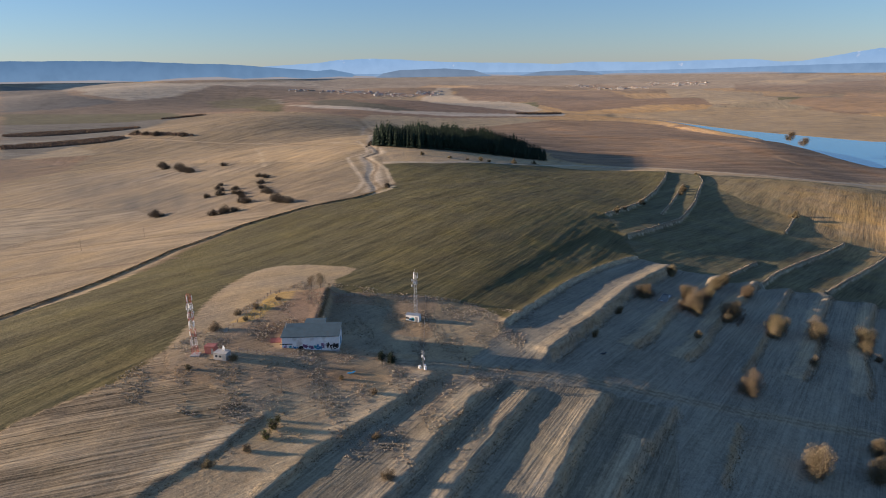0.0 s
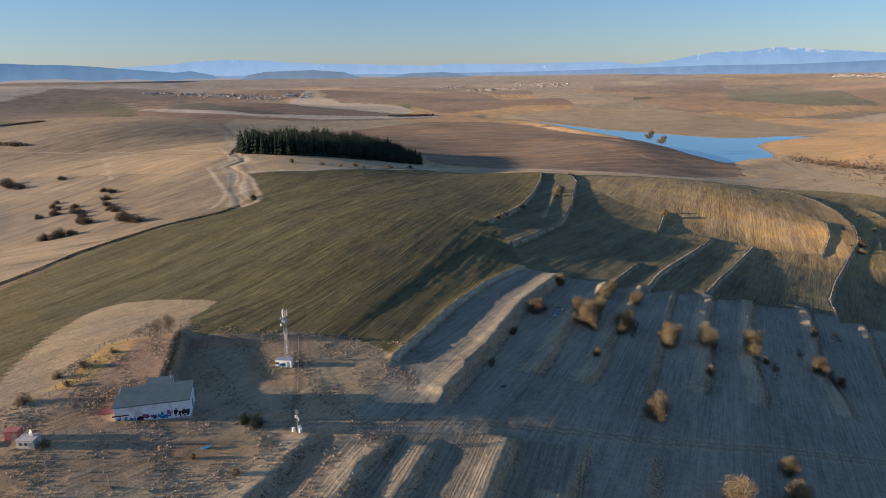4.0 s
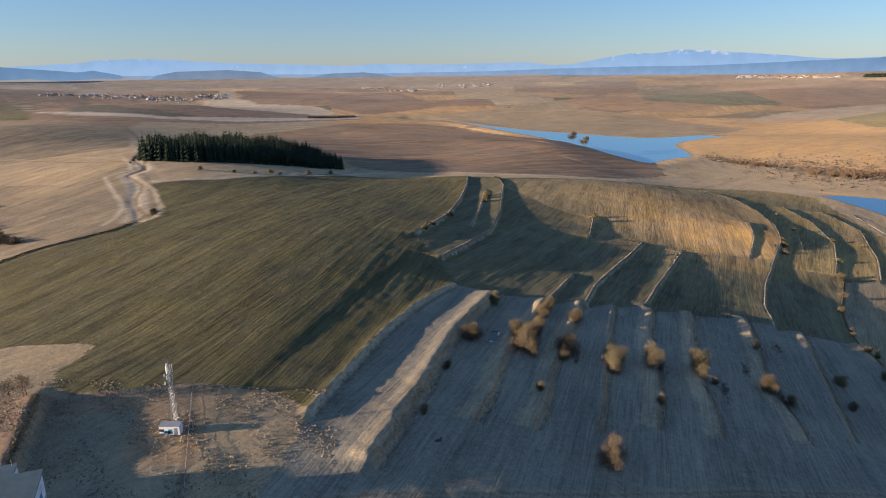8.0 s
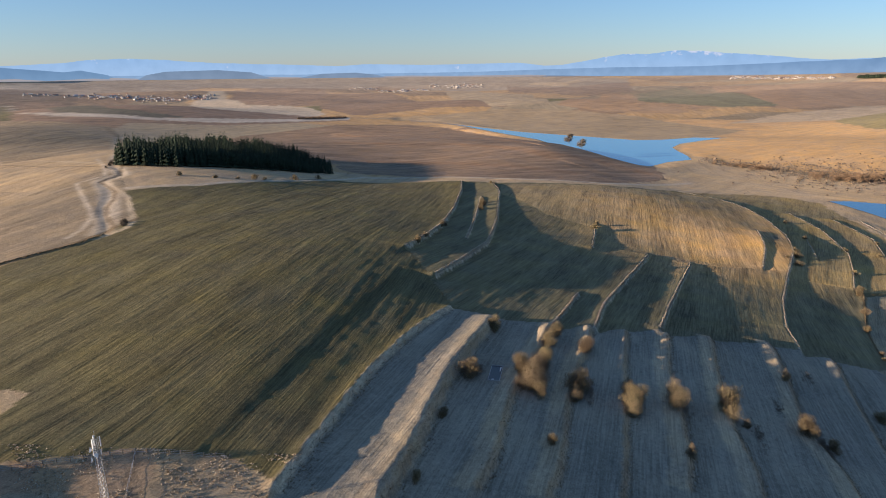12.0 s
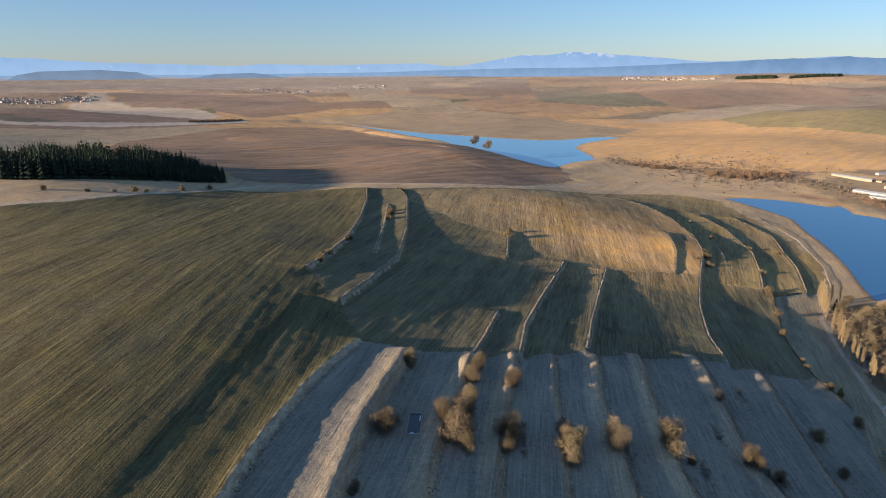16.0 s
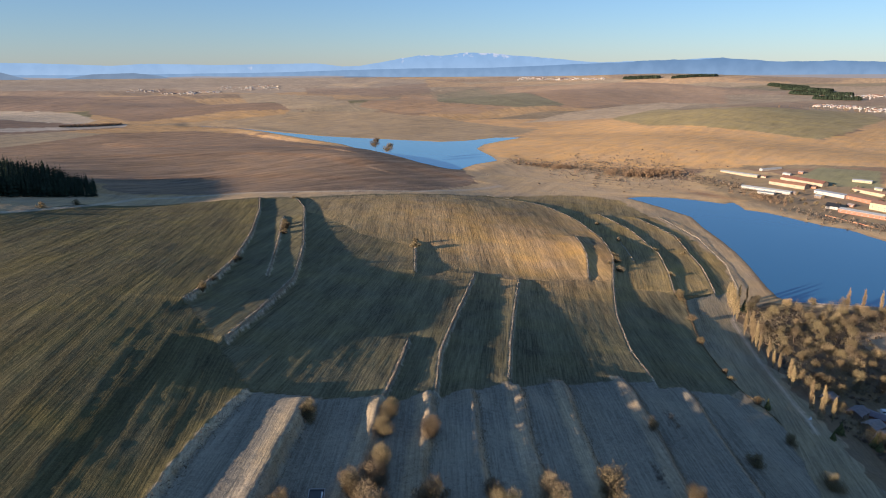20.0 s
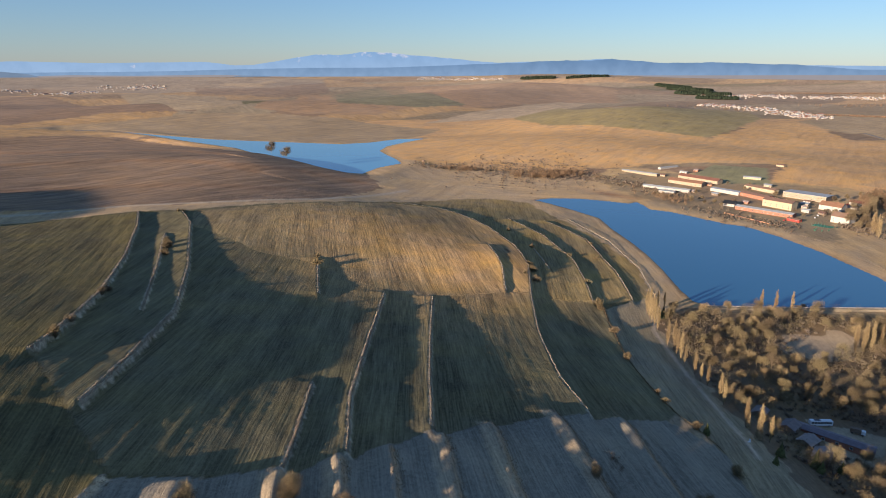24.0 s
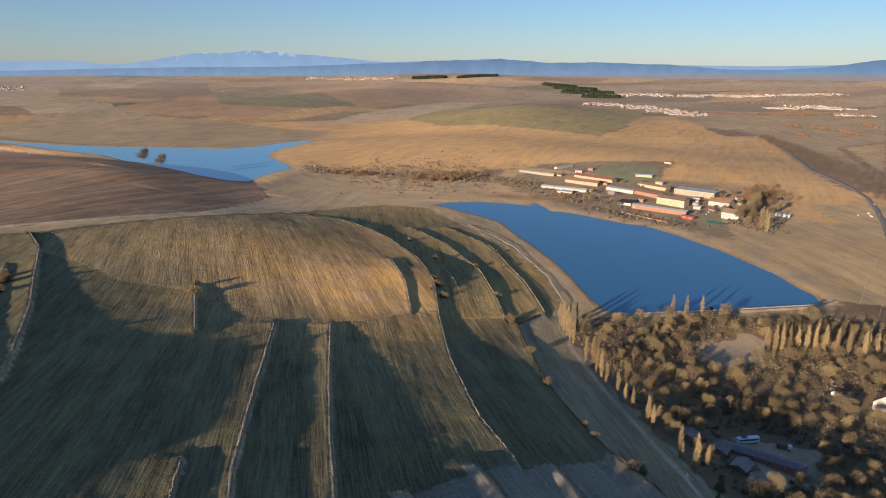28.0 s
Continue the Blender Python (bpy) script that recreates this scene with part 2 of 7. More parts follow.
# ---- terrain: heights in metres over the foot of the white lattice tower ----
LAKE_LOW, LAKE_HIGH = -77.0, -66.0
RIDGE = np.array([  # x, y, z along the ridge with the masts and the strip fields
    (0, 0, 0), (-22, -45, 3.3), (-54, -67, 6.7), (-53, 58, -2.8), (-52, 11, 3.5), (37, 15, -3.2), (42, 40, -6.0), (49, 74, -9.2), (62, 122, -13.4), (128, 13, -20.5),
    (84, 178, -19.5), (189, 95, -34.5), (219, 94, -41.5), (266, 116, -51.5), (189, 152, -34), (315, 158, -57),
    (40, -120, -1), (-120, -160, 5), (-140, 60, -7), (130, -100, -18), (230, -60, -42), (330, 20, -66), (60, -300, -4), (-200, -400, 0),
    (260, -300, -40), (6, -45, 0.5), (-100, 180, -7), (0, 90, -3.5), (12, 180, -7), (20, 250, -9.5)], float)
SPUR = np.array([  # the green spur and its terraces, down to the lake
    (-152, 361, -12), (0, 320, -12), (65, 305, -18), (120, 479, -32), (113, 662, -39), (149, 654, -41), (222, 438, -46), (248, 374, -52),
    (290, 385, -57), (376, 432, -54), (382, 451, -55), (346, 242, -65), (-60, 560, -26), (300, 600, -44), (440, 560, -60), (560, 640, -75), (450, 430, -70),
    (130, 240, -29.8), (125, 310, -30.9), (155, 360, -37.5), (-20, 690, -40), (250, 720, -48), (400, 740, -66), (414, 302, -74)], float)
VALE = np.array([  # valley floors, brown shoulder, hill across the lake
    (505, 276, -76), (408, 164, -81.5), (492, 164, -82), (577, 252, -82), (606, 709, -77), (556, 1000, -67), (405, 1275, -65),
    (852, 661, -74), (785, 694, -75), (858, 446, -77), (866, 512, -76), (700, 200, -80), (745, 330, -75.5), (725, 265, -77), (650, 100, -82), (420, 20, -82), (-257, 226, -20),
    (-210, 248, -14), (-254, 560, -5), (-115, 566, -18), (-420, 500, -22), (-450, 800, -20), (-150, 760, -20), (60, 860, -40), (250, 960, -34), (60, 1150, -36),
    (900, 1200, -48), (1200, 800, -51), (1100, 300, -76), (-400, 200, -42), (-700, 500, -45), (700, -200, -82), (1000, 0, -80)], float)
SPOTS = np.concatenate([RIDGE, SPUR, VALE])


def smooth(a, b, v):
    u = np.clip((v - a) / (b - a), 0, 1)
    return u * u * (3 - 2 * u)


def bow(r):
    """Level of the far country, drawn nearer than it is and lifted to keep its lines of sight."""
    r = np.clip(r, 0, 4650)
    far = np.where(r < 1200, r, 1200 - 3500 * np.log(np.maximum(1 - (r - 1200) / 3500, 0.004)))
    return np.where(r < 1200, -75, 95 - r * 170 / np.maximum(far, 1) - 20 * smooth(1500, 4300, r))


def thin(r2):
    return 0.5 * r2 * np.log(r2 + 1e-3)


def weights(spots):
    n = len(spots)
    q = spots[:, :2] / 100
    a = thin(((q[:, None] - q[None]) ** 2).sum(-1)) + np.eye(n) * 0.02
    p = np.c_[np.ones(n), q]
    rhs = np.r_[spots[:, 2] + 75, 0, 0, 0]
    return q, np.linalg.solve(np.block([[a, p], [p.T, np.zeros((3, 3))]]), rhs)


NODES, BEND = weights(SPOTS)
HILLS = np.array([  # far hills: x, y, height, half-lengths, turn in degrees
    (-880, 1270, 46, 330, 300, 25), (1500, 1500, 45, 500, 260, 35), (-900, 1900, 55, 500, 300, 10), (300, 2300, 40, 700, 250, 0), (1500, 2600, 45, 700, 260, 20),
    (-2600, 3050, 34, 900, 220, 22), (-1700, 3700, 26, 900, 200, 12), (2750, 3450, 42, 560, 300, -40), (-1500, 2500, 45, 700, 180, 15), (-2300, 2200, 60, 500, 300, 30),
    (-100, 2900, 32, 800, 160, 5), (900, 3100, 40, 600, 170, 10), (1900, 3000, 35, 600, 200, -20), (500, 3900, 26, 700, 130, 0), (-900, 2900, 30, 350, 120, 10),
    (-1900, 2500, 26, 420, 120, 20), (-1250, 2750, 24, 480, 90, 4), (-2400, 3300, 30, 600, 110, 25), (-500, 2600, 22, 380, 90, 8), (-2900, 2300, 36, 500, 160, 35), (-700, 3500, 26, 500, 90, 0), (400, 2750, 10, 420, 120, -5), (1300, 2250, 10, 420, 160, 25), (2300, 2900, 12, 500, 140, -30), (-100, 3300, 12, 400, 100, 0)], float)


def land(x, y):
    """Height without terraces."""
    x, y = np.asarray(x, float), np.asarray(y, float)
    u, v = np.clip(x, -900, 1400) / 100, np.clip(y, -500, 1500) / 100
    z = BEND[-3] + BEND[-2] * u + BEND[-1] * v
    for (a, b), w in zip(NODES, BEND):
        z = z + w * thin((u - a) ** 2 + (v - b) ** 2)
    cx, cy = x - 250, y - 400
    r = np.hypot(cx, cy)
    near = 1 - smooth(750, 1250, r)
    out = np.clip(z, -30, 110) * near + bow(np.hypot(x - 90, y + 100))
    for a, b, h, la, lb, turn in HILLS:
        c, s = math.cos(math.radians(turn)), math.sin(math.radians(turn))
        dx, dy = x - a, y - b
        out = out + h * np.exp(-((dx * c + dy * s) / la) ** 2 - ((dy * c - dx * s) / lb) ** 2)
    return out


# swell of the ground behind single banks: height and width
LIPS = {0: (0.8, 2.6), 1: (1.7, 9.5), 2: (1.35, 4.6), 3: (1.25, 4.2), 4: (0.7, 3.5), 9: (0.55, 8.0), 10: (0.75, 9.0), 11: (1.3, 11.0), 12: (0.9, 8.0), 15: (0.15, 4.0), 17: (0.1, 2.0)}
GULLY = [(-618, 1339), (-480, 1020), (-383, 846), (-318, 690), (-272, 590), (-256, 560), (-238, 530), (-246, 500), (-221, 462), (-205, 430), (-190, 398), (-176, 368), (-160, 330), (-150, 300)]
# terrace banks: points with the higher ground on their left hand, drop, reach of the terrace, kind
BANKS = [
    ([(36, 10), (40, 30), (48, 70), (53, 92), (62, 122), (72, 150), (84, 176)], 1.5, 7, "strip"),
    ([(57, -11), (61, 3), (64, 18), (70, 39), (74.5, 63), (82, 97), (93, 131), (105, 166)], 3.2, 14, "strip"),
    ([(86, 22), (92, 37), (103, 83), (111, 107), (118, 125), (133, 164)], 1.61, 9, "strip"),
    ([(106, 24), (113, 41), (125, 88), (137, 124), (145, 142), (153, 168)], 1.49, 8, "strip"),
    ([(128, 28), (134, 45), (146, 86), (160, 135), (172, 172)], 1.36, 8, "strip"),
    ([(152, 40), (160, 59), (169, 91), (178, 129), (195, 177)], 1.49, 8, "strip"),
    ([(176, 40), (182, 58), (187, 85), (199, 125), (219, 182)], 1.49, 8, "strip"),
    ([(214, 50), (219, 67), (222, 98), (239, 141), (252, 185)], 1.49, 9, "strip"),
    ([(238, 60), (245, 76), (263, 125), (280, 174)], 1.24, 9, "strip"),
    ([(30, -122), (34, -109), (36, -81), (40, -53), (44, -44)], 0.95, 9, "strip"),
    ([(46, -112), (48, -90), (52, -61), (56, -42)], 0.7, 9, "strip"),
    ([(68, -105), (70, -86), (74, -54), (79, -31)], 1.3, 10, "strip"),
    ([(80, -105), (84, -83), (92, -52)], 0.8, 8, "strip"),
    ([(92, -56), (101, -23)], 0.99, 8, "strip"),
    ([(112, -61), (121, -21)], 0.99, 8, "strip"),
    ([(3, -135), (7, -122), (9, -101), (17, -75), (23, -46)], 1.25, 8, "strip"),
    ([(-25, -31), (-30, -24), (-40, 2), (-43, 9)], 5.5, 15, "yard"),
    ([(-19, -132), (-14, -111), (-12, -92)], 0.6, 6, "strip"),
    ([(58, 278), (65, 297), (82, 371), (97, 465), (108, 577), (112, 655)], 4.2, 16, "field"),
    ([(101, 339), (116, 447), (127, 540)], 1.9, 10, "field"),
    ([(77, 227), (95, 274), (117, 339), (133, 431), (151, 584), (150, 655)], 4.2, 14, "field"),
    ([(205, 376), (227, 453)], 3.0, 16, "field"),
    ([(133, 166), (144, 191), (162, 235)], 2.6, 10, "field"),
    ([(156, 171), (173, 218), (208, 291), (250, 374)], 3.8, 12, "field"),
    ([(193, 182), (214, 228), (248, 298), (281, 363)], 3.6, 12, "field"),
    ([(267, 179), (281, 219), (316, 287), (354, 351), (386, 402), (408, 457), (420, 521), (423, 629), (391, 704)], 4.1, 12, "field"),
    ([(341, 365), (363, 406), (380, 456)], 2.9, 10, "field"),
    ([(397, 334), (416, 365), (452, 429), (470, 501), (473, 570)], 3.6, 11, "field"),
    ([(405, 400), (430, 459)], 2.4, 9, "field"),
    ([(433, 332), (470, 393), (513, 486), (518, 567)], 3.4, 11, "field"),
    ([(460, 338), (501, 398), (536, 479), (555, 574)], 3.1, 11, "field"),
    ([(307, 143), (313, 175), (327, 206), (347, 244), (375, 288), (398, 324)], 2.0, 8, "hedge"),
    ([(-160, 1560), (-20, 1440), (93, 1300), (192, 1190), (250, 1040)], 7.0, 80, "fold"),
    ([(-95, 1011), (-8, 1019), (123, 1008), (213, 944), (270, 880)], 4.5, 60, "fold"),
    ([(240, 925), (277, 908), (332, 898), (372, 870), (408, 841)], 3.5, 45, "fold"),
    ([(-20, 830), (80, 838), (180, 812), (280, 780)], 3.0, 35, "fold"),
    ([(-166, -120), (-168, -60), (-170, -45), (-175, -5), (-190, 50), (-202, 98), (-199, 170), (-179, 230), (-151, 272), (-146, 300)], 0.9, 5, "hedge"),
    ([(13, 30), (18, 55), (24, 83), (33, 130), (44, 171), (54, 200), (66, 237), (83, 284)], 0.8, 8, "swale"),
]


def beside(x, y, pts):
    """Distance to a line of points, positive on its right hand, and how far past its ends."""
    best, side, past = np.full(x.shape, 1e9), np.ones(x.shape), np.zeros(x.shape)
    for k, ((ax, ay), (bx, by)) in enumerate(zip(pts, pts[1:])):
        dx, dy = bx - ax, by - ay
        n2 = dx * dx + dy * dy
        t = ((x - ax) * dx + (y - ay) * dy) / n2
        c = np.clip(t, 0, 1)
        d = np.hypot(x - ax - c * dx, y - ay - c * dy)
        nearer = d < best
        best = np.where(nearer, d, best)
        side = np.where(nearer, np.where((x - ax) * dy - (y - ay) * dx > 0, 1.0, -1.0), side)
        over = np.zeros(x.shape)
        n = math.sqrt(n2)
        if k == 0:
            over = np.maximum(over, -t * n)
        if k == len(pts) - 2:
            over = np.maximum(over, (t - 1) * n)
        past = np.where(nearer, over, past)
    return best * side, past


def near_bank(x, y, pts, reach):
    q = np.array(pts)
    (x0, y0), (x1, y1) = q.min(0) - reach, q.max(0) + reach
    return (x > x0) & (x < x1) & (y > y0) & (y < y1)


MOUNDS = [(149, 158, 2.1, 6.5), (169, 161, 2.2, 6.5), (191, 164, 2.5, 8), (214, 170, 2.2, 6.5), (246, 170, 2.3, 10), (128, 152, 2.1, 7), (276, 168, 1.8, 8), (100, 60, 0.9, 5), (120, 62, 0.9, 5)]


def wobble(x, y, s):
    return np.sin(x * s + 1.7) * np.cos(y * s * 1.13 + 0.6) + 0.6 * np.sin(x * s * 2.3 + y * s * 1.9)


def height(x, y):
    x, y = np.atleast_1d(np.asarray(x, float)), np.atleast_1d(np.asarray(y, float))
    z = land(x, y)
    for k, (pts, drop, reach, sort) in enumerate(BANKS):
        m = near_bank(x, y, pts, reach * 4)
        if m.any():
            d, past = beside(x[m], y[m], pts)
            d = d + 0.3 * wobble(x[m], y[m], 0.31)
            if sort == "fold":
                z[m] -= np.tanh(d / 34) * np.exp(-np.abs(d) / reach) * 0.5 * drop * np.exp(-np.maximum(past, 0) / 40)
                continue
            if sort == "swale":
                z[m] -= np.tanh(d / 4) * np.exp(-np.abs(d) / reach) * 0.5 * drop * np.exp(-np.maximum(past, 0) / 20)
                continue
            step = -np.tanh(d / 0.7) * np.exp(-np.abs(d) / reach) * 0.5 * drop
            h, wide = LIPS.get(k, (0.25, 2.0) if sort == "field" else (0.45, 3.0))
            lip = h * np.exp(-(d / wide) ** 2) * 0.5 * (1 - np.tanh(d / 0.9))
            z[m] += (step + lip) * np.exp(-np.maximum(past, 0) / 5)
    m = near_bank(x, y, GULLY, 20)
    if m.any():
        d, past = beside(x[m], y[m], GULLY)
        d = d + 3.0 * wobble(x[m], y[m], 0.035)
        z[m] -= 0.9 * np.exp(-(d / 4.0) ** 2) * (past < 1)
    for a, b, h, r in MOUNDS:
        z += h * np.exp(-((x - a) / r) ** 2 - ((y - b) / (2.2 * r)) ** 2)
    m = near_bank(x, y, [(-300, -250), (640, 700)], 60)
    for a, w, h in ((0.3, 0.083, 0.10), (1.1, 0.131, 0.08), (2.0, 0.217, 0.06), (2.7, 0.37, 0.05), (0.7, 0.71, 0.035), (1.7, 1.13, 0.03)):
        u, v = x[m] * math.cos(a) + y[m] * math.sin(a), y[m] * math.cos(a) - x[m] * math.sin(a)
        z[m] += h * np.sin(u * w + 1.3 * np.sin(v * w * 0.61 + a)) * np.cos(v * w * 0.83 + np.sin(u * w * 0.47))
    return z
# ---- terrain ends ----

# ---- helpers for things ----
def part(name, bm, material, parent=None, label=""):
    me = bpy.data.meshes.new(name)
    bm.to_mesh(me)
    bm.free()
    if material:
        me.materials.append(material)
    ob = new(name, me)
    if parent:
        ob.parent = parent
    if label:
        tagged(ob, label)
    return ob


def at(name, x, y, z=None, turn=0.0, label="", category="", group="", kind=""):
    """An Empty at the base of a thing."""
    e = new(name)
    e.matrix_basis = pose(x, y, ground_z(x, y) if z is None else z, 0, 0, turn)
    return tagged(e, label, category, group, kind)


def ground_z(x, y):
    return float(full_height(np.array([float(x)]), np.array([float(y)]))[0])


def raw_mesh(name, co, faces, material, smooth=False):
    """A mesh of equal-sized faces from arrays."""
    co, faces = np.asarray(co, np.float32), np.asarray(faces, np.int32)
    k = faces.shape[1]
    me = bpy.data.meshes.new(name)
    me.vertices.add(len(co))
    me.vertices.foreach_set("co", co.ravel())
    me.loops.add(faces.size)
    me.loops.foreach_set("vertex_index", faces.ravel())
    me.polygons.add(len(faces))
    me.polygons.foreach_set("loop_start", np.arange(0, faces.size, k, dtype=np.int32))
    if smooth:
        me.polygons.foreach_set("use_smooth", np.ones(len(faces), bool))
    me.materials.append(material)
    me.update()
    me.validate()
    return me


def sheet(name, xs, ys, zs, material, attrs=()):
    """A grid of quads over the plan, with attributes at its corners."""
    nx, ny = len(xs), len(ys)
    gx, gy = np.meshgrid(xs, ys)
    i = (np.arange(ny - 1)[:, None] * nx + np.arange(nx - 1)[None]).ravel()
    me = raw_mesh(name, np.stack([gx, gy, zs], -1).reshape(-1, 3), np.stack([i, i + 1, i + 1 + nx, i + nx], -1), material, True)
    for key, data in attrs:
        if key == "rows":
            me.attributes.new(key, "FLOAT_VECTOR", "POINT").data.foreach_set("vector", data.reshape(-1, 3).astype(np.float32).ravel())
        else:
            rgba = np.concatenate([data.reshape(-1, 3), np.ones((nx * ny, 1))], 1).astype(np.float32)
            me.attributes.new(key, "FLOAT_COLOR", "POINT").data.foreach_set("color", rgba.ravel())
    return new(name, me)


def steps(stops):
    """Grid lines from stop to stop, with the spacing at each."""
    out = [stops[0][0]]
    for (a, d), (b, e) in zip(stops, stops[1:]):
        x = a
        while x < b - 0.5 * d:
            x += d + (e - d) * min(1, (x - a) / (b - a))
            out.append(min(x, b))
    return np.unique(np.round(out, 3))


def inside(x, y, pts):
    r = np.zeros(x.shape, bool)
    for (ax, ay), (bx, by) in zip(pts, pts[1:] + pts[:1]):
        if ay != by:
            r ^= ((ay > y) != (by > y)) & (x < (bx - ax) * (y - ay) / (by - ay) + ax)
    return r


# ---- the lakes ----
from mathutils.geometry import tessellate_polygon

LAKE_A = [(596, 700), (601, 667), (603, 614), (602, 573), (580, 526), (559, 471), (542, 433), (522, 394), (493, 344), (481, 319), (486, 302), (547, 268), (617, 232), (628, 231), (642, 244), (651, 262), (671, 290), (688, 331), (702, 362), (718, 419), (726, 468), (716, 488), (712, 523), (707, 564), (694, 587), (706, 610), (712, 630), (695, 626), (681, 650), (658, 681), (624, 700)]
LAKE_B = [(-8, 1939), (95, 1871), (171, 1729), (246, 1538), (319, 1371), (352, 1190), (378, 1060), (414, 975), (440, 945), (487, 994), (540, 1022), (552, 1074), (560, 1144), (569, 1200), (610, 1264), (671, 1314), (750, 1370), (687, 1386), (604, 1348), (536, 1345), (427, 1442), (305, 1555), (201, 1705), (111, 1856), (27, 1938)]


def shore(x, y, z, pts, level):
    """Carves a lake's bed and eases its banks."""
    m = near_bank(x, y, pts, 70)
    d, _ = beside(x[m], y[m], pts + pts[:1])
    d = np.abs(d) * np.where(inside(x[m], y[m], pts), -1.0, 1.0)
    bank = level + np.where(d > 0, 0.25 + d * 0.045, d * 0.12 - 0.05)
    f = smooth(8, 60, d)
    z[m] = np.where(d < 0, np.maximum(bank, level - 3), bank * (1 - f) + z[m] * f)


def full_height(x, y):
    z = height(x, y)
    shore(x, y, z, LAKE_A, LAKE_LOW)
    shore(x, y, z, LAKE_B, LAKE_HIGH)
    return z


# ---- the ground: one sheet to the horizon ----
GX = steps([(-4950, 90), (-1500, 26), (-420, 4), (-300, 2.6), (-120, 2.2), (-66, 1.3), (440, 1.3), (570, 1.7), (680, 4), (1300, 10), (2400, 26), (4950, 60)])
GY = steps([(-1500, 120), (-420, 14), (-150, 2.0), (-130, 1.25), (240, 1.3), (480, 1.6), (680, 2.6), (800, 4.0), (1500, 10), (2500, 18), (4950, 48)])
MX, MY = np.meshgrid(GX, GY)
MZ = full_height(MX.ravel(), MY.ravel()).reshape(MX.shape)

STRAW, GRASS, GREY_GRASS, CROP = (0.275, 0.218, 0.15), (0.38, 0.295, 0.195), (0.26, 0.235, 0.195), (0.128, 0.112, 0.058)
SHADED_CROP, TAN, PLOUGH, RUST = (0.168, 0.150, 0.090), (0.44, 0.30, 0.165), (0.265, 0.19, 0.135), (0.53, 0.35, 0.19)
REED, PALE_EARTH, MUD = (0.46, 0.345, 0.22), (0.50, 0.42, 0.33), (0.16, 0.12, 0.085)
rng = np.random.default_rng(5)
# far country: a patchwork of fields
cells = np.c_[rng.uniform(-4900, 4900, 420), rng.uniform(600, 4900, 420)]
tints = np.array([PLOUGH, RUST, TAN, STRAW, (0.27, 0.20, 0.14), (0.34, 0.28, 0.20), (0.24, 0.18, 0.13), (0.17, 0.16, 0.09)])[rng.choice(8, 420, p=[.22, .16, .16, .12, .12, .1, .08, .04])]
wx, wy = MX + 60 * wobble(MX, MY, 0.004), (MY + 60 * wobble(MY, MX, 0.0035))
best, which = np.full(MX.shape, 1e18), np.zeros(MX.shape, int)
away = (MX < -500) | (MX > 700) | (MY > 650)
ax_, ay_, bd_, wh_ = wx[away], wy[away], best[away], which[away]
for k, (a, b) in enumerate(cells):
    d = ((ax_ - a) * 0.5) ** 2 + ((ay_ - b) * 1.3) ** 2
    n = d < bd_
    bd_[n], wh_[n] = d[n], k
which[away] = wh_
SOIL = tints[which]
TURN, AMP = np.radians(rng.uniform(0, 180, 420))[which], np.full(MX.shape, 0.35)


def field(pts, rgb, turn=None, amp=0.4, edge=1.5):
    """One field: its colour, the run of its furrows in degrees from +x, and how strong they show."""
    jx, jy = MX + edge * wobble(MX, MY, 0.11) * 0.6, MY + edge * wobble(MY, MX, 0.13) * 0.6
    m = inside(jx, jy, pts)
    SOIL[m] = rgb
    AMP[m] = amp
    if turn is not None:
        TURN[m] = radians(turn)
    return m


def tint(x, y, wide, high, turn, rgb, mix):
    """A soft-edged patch of another colour."""
    c, q = math.cos(radians(turn)), math.sin(radians(turn))
    dx, dy = MX - x, MY - y
    f = (mix * np.exp(-((dx * c + dy * q) / wide) ** 2 - ((dy * c - dx * q) / high) ** 2) * (1 + 0.25 * wobble(MX, MY, 0.09)))[..., None].clip(0, 1)
    SOIL[:] = SOIL * (1 - f) + np.array(rgb) * f


def line(pts, rgb, wide, mix=1.0, edge=0.5):
    m = near_bank(MX, MY, pts, wide * 2 + 3)
    d, past = beside(MX[m], MY[m], pts)
    d = np.abs(d + edge * wobble(MX[m], MY[m], 0.4))
    f = (mix * (1 - smooth(wide * 0.4, wide, d)) * (past < 1))[:, None]
    SOIL[m] = SOIL[m] * (1 - f) + np.array(rgb) * f


